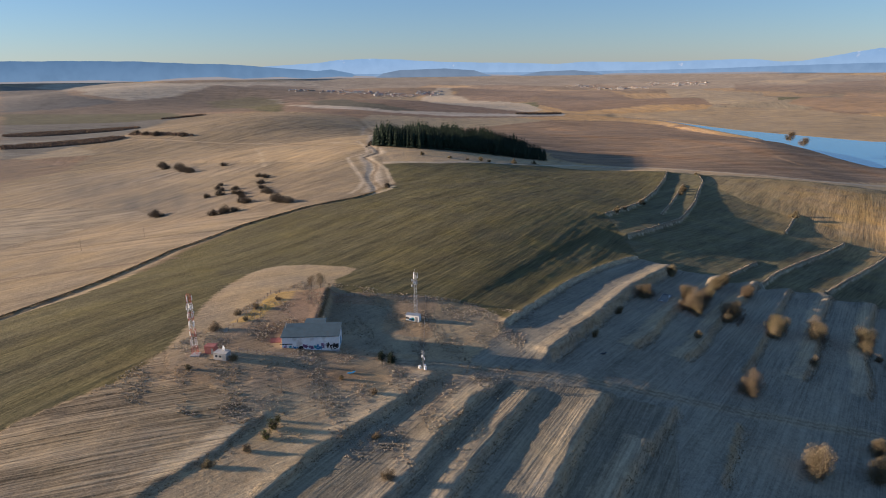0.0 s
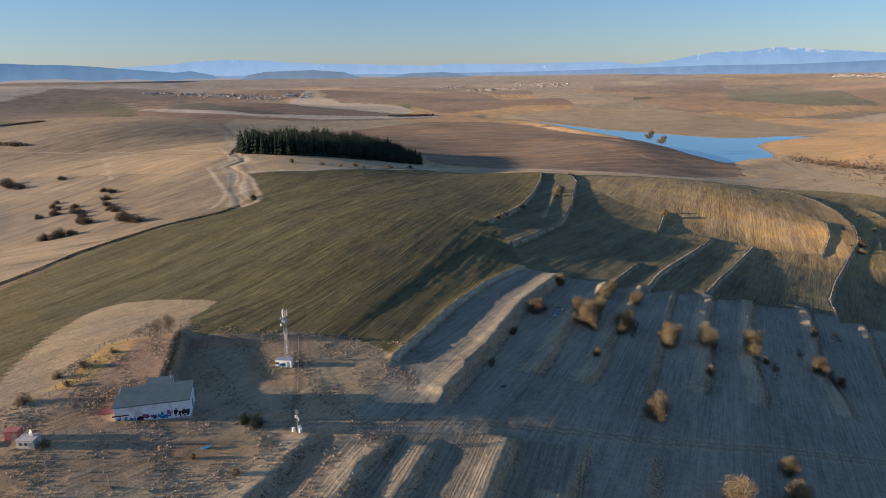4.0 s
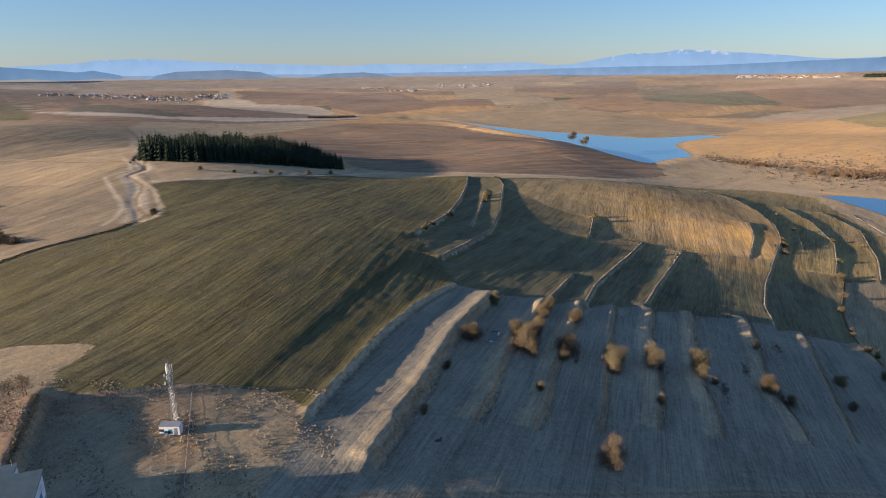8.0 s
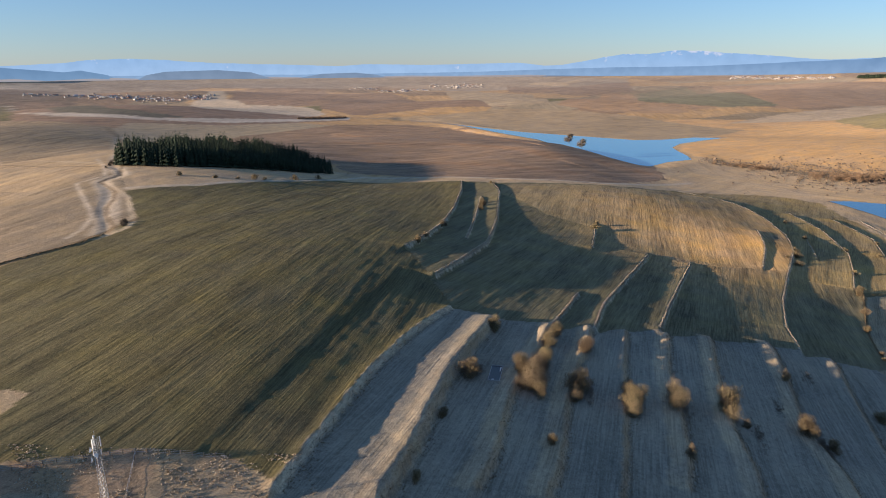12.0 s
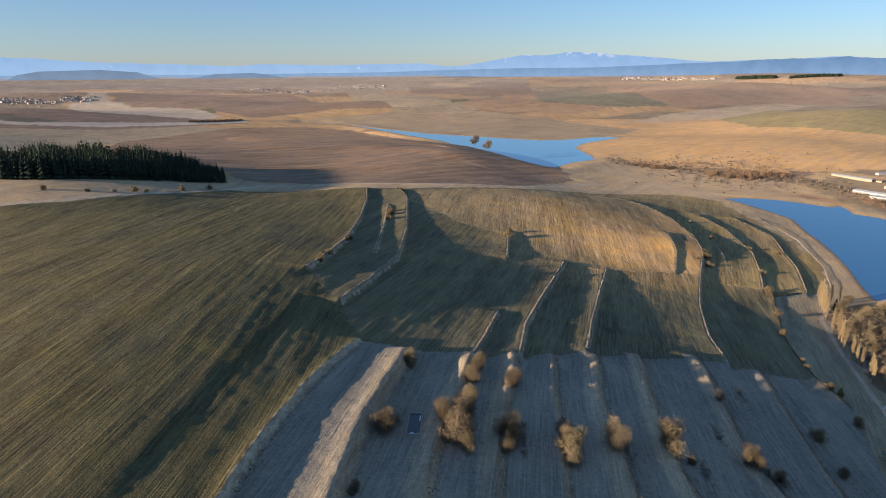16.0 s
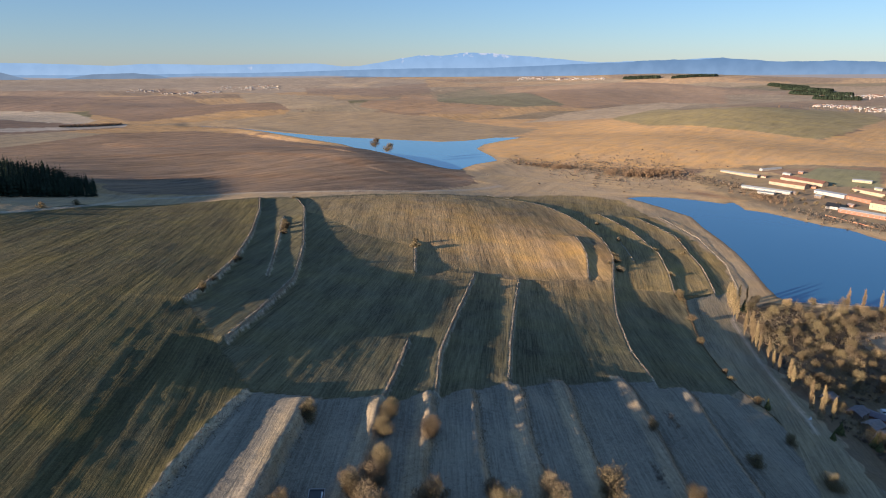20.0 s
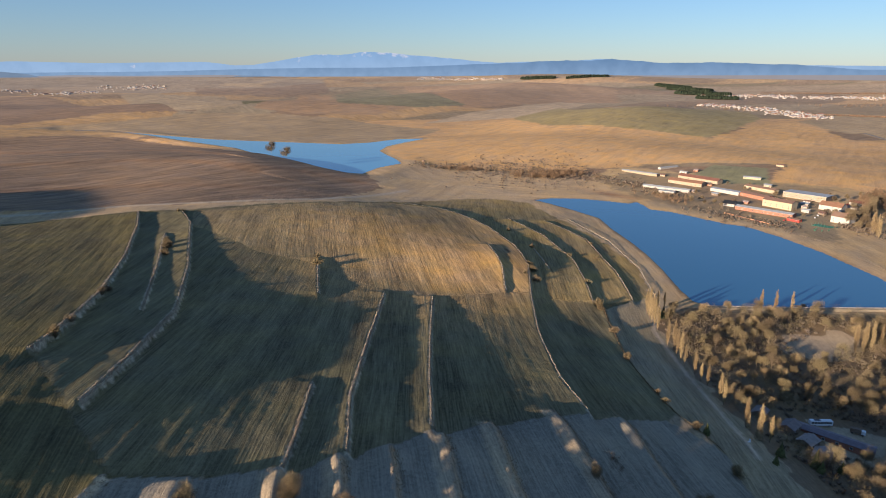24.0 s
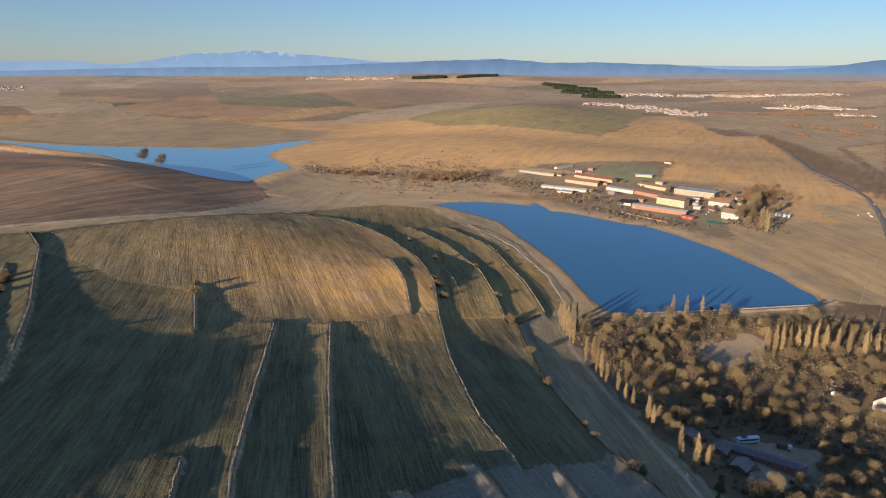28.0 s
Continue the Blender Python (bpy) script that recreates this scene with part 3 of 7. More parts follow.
field([(-900, -600), (900, -600), (900, 640), (560, 700), (150, 690), (-150, 620), (-240, 700), (-500, 900), (-900, 700)], GRASS, 60, 0.25)
field([(-900, -100), (-166, -48), (-178, 46), (-195, 104), (-198, 178), (-152, 283), (-148, 355), (-205, 470), (-262, 560), (-300, 700), (-420, 960), (-560, 1000), (-900, 800)], STRAW, 75, 0.35)
for pts, rgb, turn, amp, edge in (   # country behind the straw hill and beyond the ponds
        ([(-2069, 2371), (-2155, 3971), (-296, 4856), (1388, 4292), (1053, 3109), (-216, 3836), (-1224, 3674), (-1369, 2487), (-1942, 2208)], (0.34, 0.29, 0.24), 20, 0.3, 14),
        # dark wooded slope, with blue haze mixed into its colour
        ([(-3527, 2704), (-3232, 2664), (-2297, 2036), (-2066, 2026), (-2005, 1958), (-2093, 1831), (-2186, 1734), (-2249, 1643)], (0.085, 0.1, 0.115), 20, 0.3, 10),
        ([(-3249, 2680), (-3341, 2880), (-3293, 2998), (-2967, 2971), (-2539, 3085), (-2355, 3210), (-2136, 3356), (-1906, 3501), (-1827, 3350), (-2180, 3239), (-1871, 2438), (-1931, 2195), (-2031, 2069), (-2259, 2059), (-3082, 2675)], (0.5, 0.44, 0.36), 20, 0.3, 10),
        ([(-2281, 1670), (-2124, 1862), (-2049, 2024), (-1931, 2195), (-1862, 2425), (-2180, 3239), (-1803, 3303), (-1322, 2507), (-860, 1600), (-1585, 1768), (-2214, 1614)], (0.165, 0.13, 0.105), 25, 0.4, 8),
        ([(-1741, 2210), (-1623, 2332), (-1494, 2355), (-937, 1617), (-1096, 1629), (-1627, 2090)], (0.135, 0.125, 0.075), 25, 0.4, 5),
        ([(-1480, 2340), (-936, 1750), (-873, 1625), (-931, 1617)], (0.47, 0.41, 0.35), 25, 0.3, 4),
        ([(-2249, 1643), (-1610, 1797), (-1418, 1634), (-1516, 1496), (-1873, 1334)], (0.125, 0.12, 0.075), 20, 0.35, 6),
        ([(-1873, 1334), (-1516, 1496), (-1418, 1634), (-1145, 1071), (-1145, 814), (-1151, 741)], (0.17, 0.16, 0.145), 20, 0.5, 6),
        ([(-1488, 2393), (-1335, 2421), (-865, 1865), (-819, 2461), (-482, 2014), (-291, 1947), (-173, 1894), (-487, 1685), (-721, 1626), (-876, 1558), (-1016, 1597)], (0.24, 0.175, 0.135), 15, 0.4, 6),
        ([(-1451, 2329), (-870, 1830), (-622, 1760), (-746, 1684), (-966, 1729)], (0.14, 0.13, 0.105), 15, 0.3, 4),
        ([(-1118, 1771), (-944, 1686), (-672, 1689), (-499, 1724), (-175, 1908), (-182, 1963), (-434, 1824), (-685, 1725), (-887, 1734)], (0.42, 0.375, 0.33), 15, 0.3, 4),
        ([(-872, 2504), (-887, 2751), (-1051, 3464), (-786, 2689), (-654, 2498), (-480, 2487), (-266, 2023), (-291, 1947), (-471, 1972), (-648, 1952)], (0.5, 0.42, 0.33), None, 0.3, 6),
        ([(-773, 2692), (-844, 3446), (-759, 3821), (-492, 3455), (-377, 2808), (-410, 2491), (-552, 2482), (-689, 2536)], (0.25, 0.18, 0.14), 40, 0.35, 8),
        ([(-481, 3387), (-39, 2777), (285, 2216), (332, 2137), (82, 2148), (-172, 2008), (-314, 2193)], (0.255, 0.185, 0.14), 20, 0.3, 8),
        ([(16, 3536), (313, 2892), (534, 2859), (492, 2195), (280, 2137), (252, 2281)], (0.4, 0.32, 0.225), 30, 0.3, 8),
        ([(526, 2197), (862, 2910), (1007, 2931), (764, 2070), (630, 2063)], (0.41, 0.27, 0.165), 30, 0.3, 8),
        ([(519, 3764), (932, 3751), (1302, 3980), (1020, 2982), (754, 2894), (428, 2903)], (0.25, 0.185, 0.145), 20, 0.3, 8),
        ([(638, 3814), (1040, 4282), (1048, 4178), (882, 3770)], (0.5, 0.39, 0.27), 20, 0.3, 5)):
    field(pts, rgb, turn, amp, edge)
field([(-700, 420), (-952, 729), (-1023, 863), (-1103, 1006), (-1246, 1252), (-1382, 1507), (-1395, 1669), (-1105, 1640), (-900, 1600), (-721, 1520), (-618, 1339), (-383, 846), (-296, 603), (-239, 518), (-300, 430)], STRAW, 78, 0.45, 4)
field([(-195, 110), (-198, 178), (-175, 224), (-400, 200), (-420, 120)], (0.31, 0.245, 0.17), 20, 0.4)
field([(-300, 470), (-272, 590), (-420, 900), (-640, 860), (-560, 560)], (0.38, 0.29, 0.185), 80, 0.4)
field([(-700, 150), (-430, 150), (-400, 230), (-330, 240), (-420, 300), (-700, 330)], (0.27, 0.225, 0.17), 20, 0.6)
for x, y, a, b, t in [(-1700, 900, 500, 30, 15), (-1500, 1150, 400, 25, 20), (-1500, 700, 350, 25, 20)]:
    tint(x, y, a, b, t, (0.30, 0.28, 0.25), 0.7)
tint(-330, 290, 95, 60, 40, (0.29, 0.23, 0.17), 0.7)
# next four: shade of slopes turned from the sun, put into the straw's colour
tint(-520, 430, 130, 75, 25, (0.23, 0.20, 0.17), 0.85)
tint(-640, 560, 150, 50, 40, (0.25, 0.21, 0.17), 0.6)
tint(-450, 340, 190, 55, -30, (0.15, 0.135, 0.12), 0.92)
tint(-700, 520, 160, 60, -30, (0.18, 0.155, 0.13), 0.7)
tint(-560, 640, 200, 50, -20, (0.25, 0.205, 0.15), 0.5)
tint(-470, 420, 120, 40, 60, (0.37, 0.29, 0.2), 0.5)
tint(-250, 230, 60, 30, 30, (0.30, 0.23, 0.16), 0.5)
tint(-300, 520, 30, 80, 0, (0.40, 0.30, 0.19), 0.5)
GREEN = [(-110, -420), (-80, -180), (-70, -107), (-64, -92), (-66, -65), (-74, -45), (-85, -22), (-96, 8), (-104, 38), (-105, 52), (-98, 61), (-82, 65), (-64, 66), (-56, 62), (-53, 48), (-53, 32), (-45, 19), (-38, 16), (-22, 21), (-2, 25), (21, 24), (36, 12), (42, 38), (53, 92), (62, 122), (72, 150),
         (84, 177), (133, 166), (193, 180), (260, 182), (301, 169), (313, 175), (347, 244), (375, 288), (398, 324), (433, 332), (460, 338), (501, 398), (530, 479), (541, 538), (553, 604), (570, 660), (574, 684), (550, 718), (511, 732), (442, 722), (300, 688), (150, 664), (111, 664),
         (-58, 654), (-138, 514), (-205, 460), (-148, 355), (-152, 283), (-175, 224), (-198, 178), (-195, 104), (-178, 46), (-166, -5), (-166, -48), (-210, -420)]
field(GREEN, CROP, 80, 0.44, 0.6)
# raking shade put into the crop's colour: a dark patch, then furrow streaks
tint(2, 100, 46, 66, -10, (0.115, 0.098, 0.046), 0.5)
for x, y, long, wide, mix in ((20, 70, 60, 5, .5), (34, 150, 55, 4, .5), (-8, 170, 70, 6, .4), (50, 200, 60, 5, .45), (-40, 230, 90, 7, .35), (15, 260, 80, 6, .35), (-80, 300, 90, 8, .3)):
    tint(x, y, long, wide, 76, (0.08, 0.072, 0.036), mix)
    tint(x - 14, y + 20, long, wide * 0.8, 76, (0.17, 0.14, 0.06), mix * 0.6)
# same crop as above; its shade is put into this greyer colour
field([(85, 178), (133, 166), (193, 180), (267, 180), (301, 169), (313, 175), (347, 244), (375, 288), (398, 324), (397, 336), (354, 351), (386, 402), (408, 457), (300, 690), (150, 664), (111, 660), (97, 465), (65, 297), (58, 278)], SHADED_CROP, 66, 0.45, 0.4)
# olive-tan stubble; both tints put the sun on its slope into the colour
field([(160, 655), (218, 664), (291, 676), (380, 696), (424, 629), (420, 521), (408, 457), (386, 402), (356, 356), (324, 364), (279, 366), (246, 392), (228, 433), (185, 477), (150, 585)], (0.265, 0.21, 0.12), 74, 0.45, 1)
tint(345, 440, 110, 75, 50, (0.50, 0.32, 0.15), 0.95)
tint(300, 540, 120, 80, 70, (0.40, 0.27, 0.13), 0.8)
# lighter tan-brown: sun on the flat terrace tops put into the colour
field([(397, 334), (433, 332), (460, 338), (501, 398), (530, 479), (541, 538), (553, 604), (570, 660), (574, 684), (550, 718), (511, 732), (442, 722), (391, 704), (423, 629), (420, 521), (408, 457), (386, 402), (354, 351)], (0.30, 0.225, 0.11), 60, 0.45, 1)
field([(36, 12), (42, 38), (53, 92), (62, 122), (72, 150), (84, 177), (133, 166), (193, 180), (260, 182), (301, 169), (307, 143), (330, 90), (330, -420), (150, -420), (10, -160), (4, -120), (20, -60), (30, -42)], GREY_GRASS, 72, 0.3, 1)
field([(-70, -107), (-64, -92), (-66, -65), (-55, -80), (-30, -85), (-12, -92), (-14, -111), (-19, -132), (-30, -200), (-90, -200)], (0.29, 0.225, 0.15), 40, 0.8, 1)
field([(6, -160), (4, -120), (12, -90), (26, -44), (60, -30), (100, -24), (100, -160)], (0.23, 0.20, 0.155), 79, 0.4, 1)
field([(-58, -2), (-44, 14), (-2, 25), (12, -10), (4, -40), (-12, -52), (-50, -60), (-58, -30)], (0.32, 0.235, 0.155), None, 0.2, 3)
field([(-45, 13), (-24, 18), (-16, -16), (-34, -30), (-52, -22)], (0.30, 0.21, 0.145), None, 0.2, 3)
field([(-63, -2), (-57, 4), (-52, -8), (-54, -34), (-60, -40)], (0.52, 0.36, 0.15), None, 0.2, 1)
field([(-27, -30), (-40, 3), (-14, 6), (-6, -22), (10, -18), (15, -33), (-13, -41)], (0.30, 0.25, 0.18), None, 0.15, 1)
tint(-12, -62, 40, 10, 20, (0.27, 0.18, 0.11), 0.7)
tint(-42, -4, 12, 16, 20, (0.21, 0.14, 0.10), 0.75)
tint(-38, -38, 10, 8, 20, (0.20, 0.13, 0.09), 0.7)
tint(-40, -78, 18, 7, 10, (0.27, 0.18, 0.11), 0.6)
tint(24, -55, 6, 22, 10, (0.30, 0.20, 0.12), 0.5)
# meadow by the wood, wood floor
field([(307, 143), (313, 175), (347, 244), (375, 288), (398, 324), (460, 338), (430, 312), (411, 285), (386, 234), (360, 190), (335, 140), (290, 60), (240, -40), (200, -40), (270, 80)], (0.30, 0.25, 0.17), 58, 0.4, 1)
field([(430, 312), (411, 285), (386, 234), (360, 190), (335, 140), (290, 60), (240, -40), (400, -400), (900, -400), (900, 120), (640, 226), (617, 232), (547, 268), (486, 302)], (0.20, 0.15, 0.10), None, 0.2, 4)
field([(466, 240), (500, 242), (530, 231), (524, 216), (505, 206), (482, 206), (464, 222)], (0.38, 0.31, 0.23), None, 0.2, 6)
field([(401, 172), (418, 156), (430, 141), (399, 126), (372, 132), (386, 151)], (0.38, 0.32, 0.24), None, 0.2, 2)
# shores and the valley floor between the lakes
field([(442, 722), (511, 732), (550, 718), (574, 684), (570, 660), (553, 604), (541, 538), (530, 479), (501, 398), (460, 338), (486, 300), (520, 400), (560, 510), (596, 700), (720, 640), (760, 760), (640, 960), (560, 1080), (430, 960), (424, 818), (300, 706), (150, 700), (-60, 730), (-250, 570), (-200, 470), (-138, 514), (-58, 656), (111, 666), (300, 690)], REED, None, 0.25, 6)
field([(640, 230), (700, 280), (740, 380), (752, 470), (745, 530), (720, 660), (770, 800), (860, 830), (1040, 560), (960, 380), (880, 280), (800, 220), (700, 180)], (0.43, 0.32, 0.19), None, 0.25, 8)
field([(740, 370), (1010, 560), (860, 800), (760, 760), (730, 640), (756, 480)], (0.30, 0.235, 0.155), None, 0.2, 8)
tint(715, 680, 14, 40, 10, (0.34, 0.19, 0.11), 0.7)
tint(850, 600, 60, 90, 10, (0.27, 0.20, 0.145), 0.6)
tint(800, 470, 40, 30, 10, (0.26, 0.23, 0.15), 0.5)
# brown shoulder behind the spruces
field([(-403, 1500), (-195, 1793), (-4, 1806), (124, 1716), (226, 1465), (330, 1220), (400, 1040), (436, 915), (424, 830), (306, 730), (188, 704), (82, 716), (-48, 740), (-60, 780), (-160, 800), (-330, 760), (-420, 960)], PLOUGH, 25, 0.5, 6)
# across the lakes
for pts, rgb, turn, amp, edge in (
        ([(-160, 1942), (189, 2053), (344, 2109), (568, 2070), (745, 1953), (786, 1807), (886, 1566), (719, 1396), (612, 1332), (531, 1328), (365, 1481), (171, 1739), (10, 1926)], (0.36, 0.28, 0.19), 20, 0.3, 8),
        ([(508, 2163), (916, 2909), (975, 2328), (1097, 2148), (856, 2000), (642, 2058)], (0.36, 0.25, 0.165), 20, 0.3, 8),
        ([(1583, 3701), (1965, 2938), (2574, 3190), (2493, 2711), (2035, 2165), (1903, 2258), (1516, 2199), (1260, 2093), (1275, 2297)], (0.37, 0.25, 0.165), 20, 0.2, 10),
        ([(1036, 2944), (1325, 3124), (1282, 2312), (1295, 2161), (1083, 2116), (816, 2245)], (0.21, 0.20, 0.135), 20, 0.3, 6),
        ([(572, 1174), (661, 1288), (753, 1346), (981, 1629), (1182, 1713), (1125, 1295), (1231, 1223), (885, 813), (681, 891), (615, 956), (556, 1060)], (0.56, 0.365, 0.185), 30, 0.2, 8),
        ([(583, 1164), (734, 1338), (1029, 1635), (1149, 1615), (1216, 1254), (1341, 1070), (1772, 1248), (1930, 1260), (1810, 1103), (1617, 887), (1189, 537), (1203, 509), (1137, 429), (945, 323), (882, 382), (916, 406), (1021, 460), (1038, 545), (978, 632), (1118, 710), (1006, 781), (852, 843), (790, 843), (601, 975)], (0.56, 0.365, 0.185), 30, 0.2, 8),
        ([(923, 1755), (1212, 1994), (1564, 2174), (1822, 2299), (1872, 2168), (1294, 1742), (1081, 1760)], (0.475, 0.375, 0.27), 30, 0.25, 6),
        ([(1225, 1733), (1634, 2047), (1456, 1525), (2019, 1658), (2099, 1568), (1921, 1382), (1534, 1160), (1341, 1070), (1211, 1248), (1111, 1397), (1175, 1626)], (0.34, 0.28, 0.15), 30, 0.25, 8),
        ([(1810, 1103), (2208, 1236), (2994, 1080), (1853, 649), (1653, 671), (1249, 422), (1137, 380), (1320, 507), (1633, 733), (1709, 866), (1824, 1009)], (0.4, 0.31, 0.205), 60, 0.3, 8),
        ([(2982, 1561), (3699, 1349), (3111, 1125), (2720, 1305)], (0.47, 0.35, 0.215), 60, 0.3, 6),
        ([(1663, 663), (1830, 640), (1345, 458), (1587, 609)], (0.45, 0.33, 0.205), 60, 0.3, 6),
        ([(3057, 2822), (3966, 2282), (4354, 1602), (4093, 1500), (3483, 1993), (2866, 2317)], (0.38, 0.30, 0.215), 60, 0.3, 8),
        ([(1854, 1132), (1965, 1285), (2365, 1441), (2485, 1227), (2102, 1117), (1784, 1002)], (0.37, 0.29, 0.195), 60, 0.3, 8)):
    field(pts, rgb, turn, amp, edge)
field([(1120, 445), (1180, 478), (1262, 546), (1483, 692), (1700, 856), (1640, 960), (1400, 900), (1150, 640)], (0.52, 0.345, 0.185), 30, 0.2, 8)
field([(860, 700), (1000, 760), (1060, 700), (960, 620)], (0.24, 0.235, 0.15), 30, 0.2, 3)
field([(1122, 310), (1000, 420), (930, 350), (830, 250), (960, 200), (1200, 230)], (0.44, 0.335, 0.2), 60, 0.3, 6)
for pts, rgb, wide in [
        ([(6, -43), (26, -35), (45, -30), (63, -24), (92, -17), (120, -10), (149, -1), (172, 7), (260, 30)], (0.33, 0.28, 0.21), 4.5),
        ([(-210, 470), (-151, 500), (-95, 578), (-16, 706), (82, 708), (188, 704), (300, 712), (452, 800)], PALE_EARTH, 7),
        (GULLY, PALE_EARTH, 12), ([(x + 2 + 5 * math.sin(y * 0.045), y) for x, y in GULLY], (0.15, 0.115, 0.08), 3.0), ([(-146, 287), (-140, 318), (-147, 345), (-160, 372), (-190, 433), (-214, 468)], (0.5, 0.41, 0.3), 3.0), ([(-1103, 1021), (-829, 981), (-366, 623), (-292, 588)], (0.2, 0.155, 0.11), 3.5), ([(x - 16 - 6 * math.sin(y * 0.03), y - 6) for x, y in GULLY[3:]], PALE_EARTH, 3),
        ([(-1071, 1007), (-893, 986), (-662, 974), (-480, 760), (-305, 618)], (0.46, 0.37, 0.27), 4), ([(-657, 920), (-560, 740), (-452, 591), (-365, 465)], (0.44, 0.36, 0.26), 2.5),
        ([(-1105, 1620), (-721, 1500), (-560, 1240)], (0.20, 0.16, 0.11), 8),
        ([(-420, 118), (-250, 150), (-205, 160)], (0.2, 0.16, 0.11), 4), ([(-178, 46), (-195, 104), (-198, 178), (-152, 283), (-148, 355)], (0.16, 0.12, 0.075), 3.4),
        ([(-280, 30), (-215, 60), (-182, 80)], (0.2, 0.15, 0.11), 3),
        ([(430, 305), (407, 284), (375, 228), (350, 185), (322, 138)], PALE_EARTH, 2.2), ([(16, -44), (10, -19), (-4, 25)], (0.18, 0.14, 0.10), 1.5)]:
    line(pts, rgb, wide, 0.8)
for side in (-1.1, 1.1):   # ruts of the field track
    line([(x + 0.3 * side, y - side) for x, y in [(6, -43), (26, -35), (45, -30), (63, -24), (92, -17), (120, -10), (149, -1), (172, 7), (260, 30)]], (0.14, 0.11, 0.08), 0.8, 0.55, 0.15)
for pts, drop, reach, sort in BANKS:
    if sort == "swale":
        continue
    # fold lines: the folds' shade painted as broad darker brown
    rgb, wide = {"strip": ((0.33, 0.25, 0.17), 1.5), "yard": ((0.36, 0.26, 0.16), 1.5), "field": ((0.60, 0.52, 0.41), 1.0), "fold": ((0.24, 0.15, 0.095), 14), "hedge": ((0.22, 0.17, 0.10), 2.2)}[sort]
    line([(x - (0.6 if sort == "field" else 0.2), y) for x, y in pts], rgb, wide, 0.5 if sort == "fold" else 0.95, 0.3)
    if pts[0] == (36, 10):
        line([(x - 0.5, y) for x, y in pts], (0.50, 0.42, 0.31), 1.5, 0.9, 0.4)
    # mown straw strip, its sunlit paleness put into the colour
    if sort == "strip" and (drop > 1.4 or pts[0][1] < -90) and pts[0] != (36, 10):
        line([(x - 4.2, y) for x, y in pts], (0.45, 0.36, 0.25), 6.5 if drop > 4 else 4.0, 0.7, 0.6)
for pts, level in ((LAKE_A, LAKE_LOW), (LAKE_B, LAKE_HIGH)):
    line(pts + pts[:1], (0.45, 0.33, 0.2), 16, 0.85, 3)
    line(pts + pts[:1], MUD, 5, 0.5, 1)
far = (smooth(1900, 3800, np.hypot(MX - 90, MY + 100)) * 0.45)[..., None]    # distance haze put into the soil: paler towards the mountains
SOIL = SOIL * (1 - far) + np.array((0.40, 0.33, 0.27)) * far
SOIL *= (1.04, 1.0, 0.88)
ROWS = np.stack([MX * np.sin(TURN) - MY * np.cos(TURN), MX * np.cos(TURN) + MY * np.sin(TURN), AMP], -1)
def ridges(u, v):
    """Uneven swells that run with the furrows."""
    w = v + 9 * np.sin(u * 0.11)
    z = np.zeros(u.shape)
    for k, (long, h) in enumerate(((3.4, 0.035), (4.6, 0.045), (6.1, 0.05), (9.0, 0.055), (15.0, 0.06))):
        z += h * np.sin(u * 6.283 / long + 1.9 * np.sin(w / (31.0 + 9 * k) + k) + 0.8 * np.sin(w / 13.0 + 2.1 * k)) * (0.55 + 0.45 * np.sin(w / (47.0 - 5 * k) + u * 0.05 + k))
    return z


MZ += ridges(ROWS[..., 0], ROWS[..., 1]) * np.where(inside(MX, MY, GREEN), np.where((MX > 145) & (MY > 360), 0.5, 1.0), 0.12) * ((MX > -320) & (MX < 640) & (MY < 760))
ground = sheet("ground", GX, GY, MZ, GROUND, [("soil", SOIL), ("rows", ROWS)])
tagged(ground, "rolling farmland of dry grass, green crop and ploughed fields", "ground", kind="structure")


def lake(name, pts, level, label, material):
    bm = bmesh.new()
    v = [bm.verts.new((x, y, level)) for x, y in pts]
    for tri in tessellate_polygon([[Vector((x, y, 0)) for x, y in pts]]):
        f = bm.faces.new([v[k] for k in tri])
        f.normal_update()
        if f.normal.z < 0:
            f.normal_flip()
    return tagged(part(name, bm, material), label, "lake", kind="structure")


lake("water_reservoir", LAKE_A, LAKE_LOW, "calm deep-blue reservoir behind a low earth dam", WATER)
lake("water_pond", LAKE_B, LAKE_HIGH, "long pale-blue pond in a bend of the valley", POND)

# ---- small builders ----
def box(bm, x, y, z, sx, sy, sz, turn=0.0):
    """A box that stands on z, with its middle at x, y."""
    m = pose(x, y, z + sz / 2, 0, 0, turn) @ Matrix.Diagonal((sx, sy, sz, 1))
    bmesh.ops.create_cube(bm, size=1, matrix=m)
    return bm


def rod(bm, a, b, r, sides=5, tip=None):
    """A rod from a to b."""
    a, b = Vector(a), Vector(b)
    d = b - a
    m = Matrix.Translation((a + b) / 2) @ d.to_track_quat("Z", "Y").to_matrix().to_4x4()
    bmesh.ops.create_cone(bm, cap_ends=True, segments=sides, radius1=r, radius2=r if tip is None else tip, depth=d.length, matrix=m)
    return bm


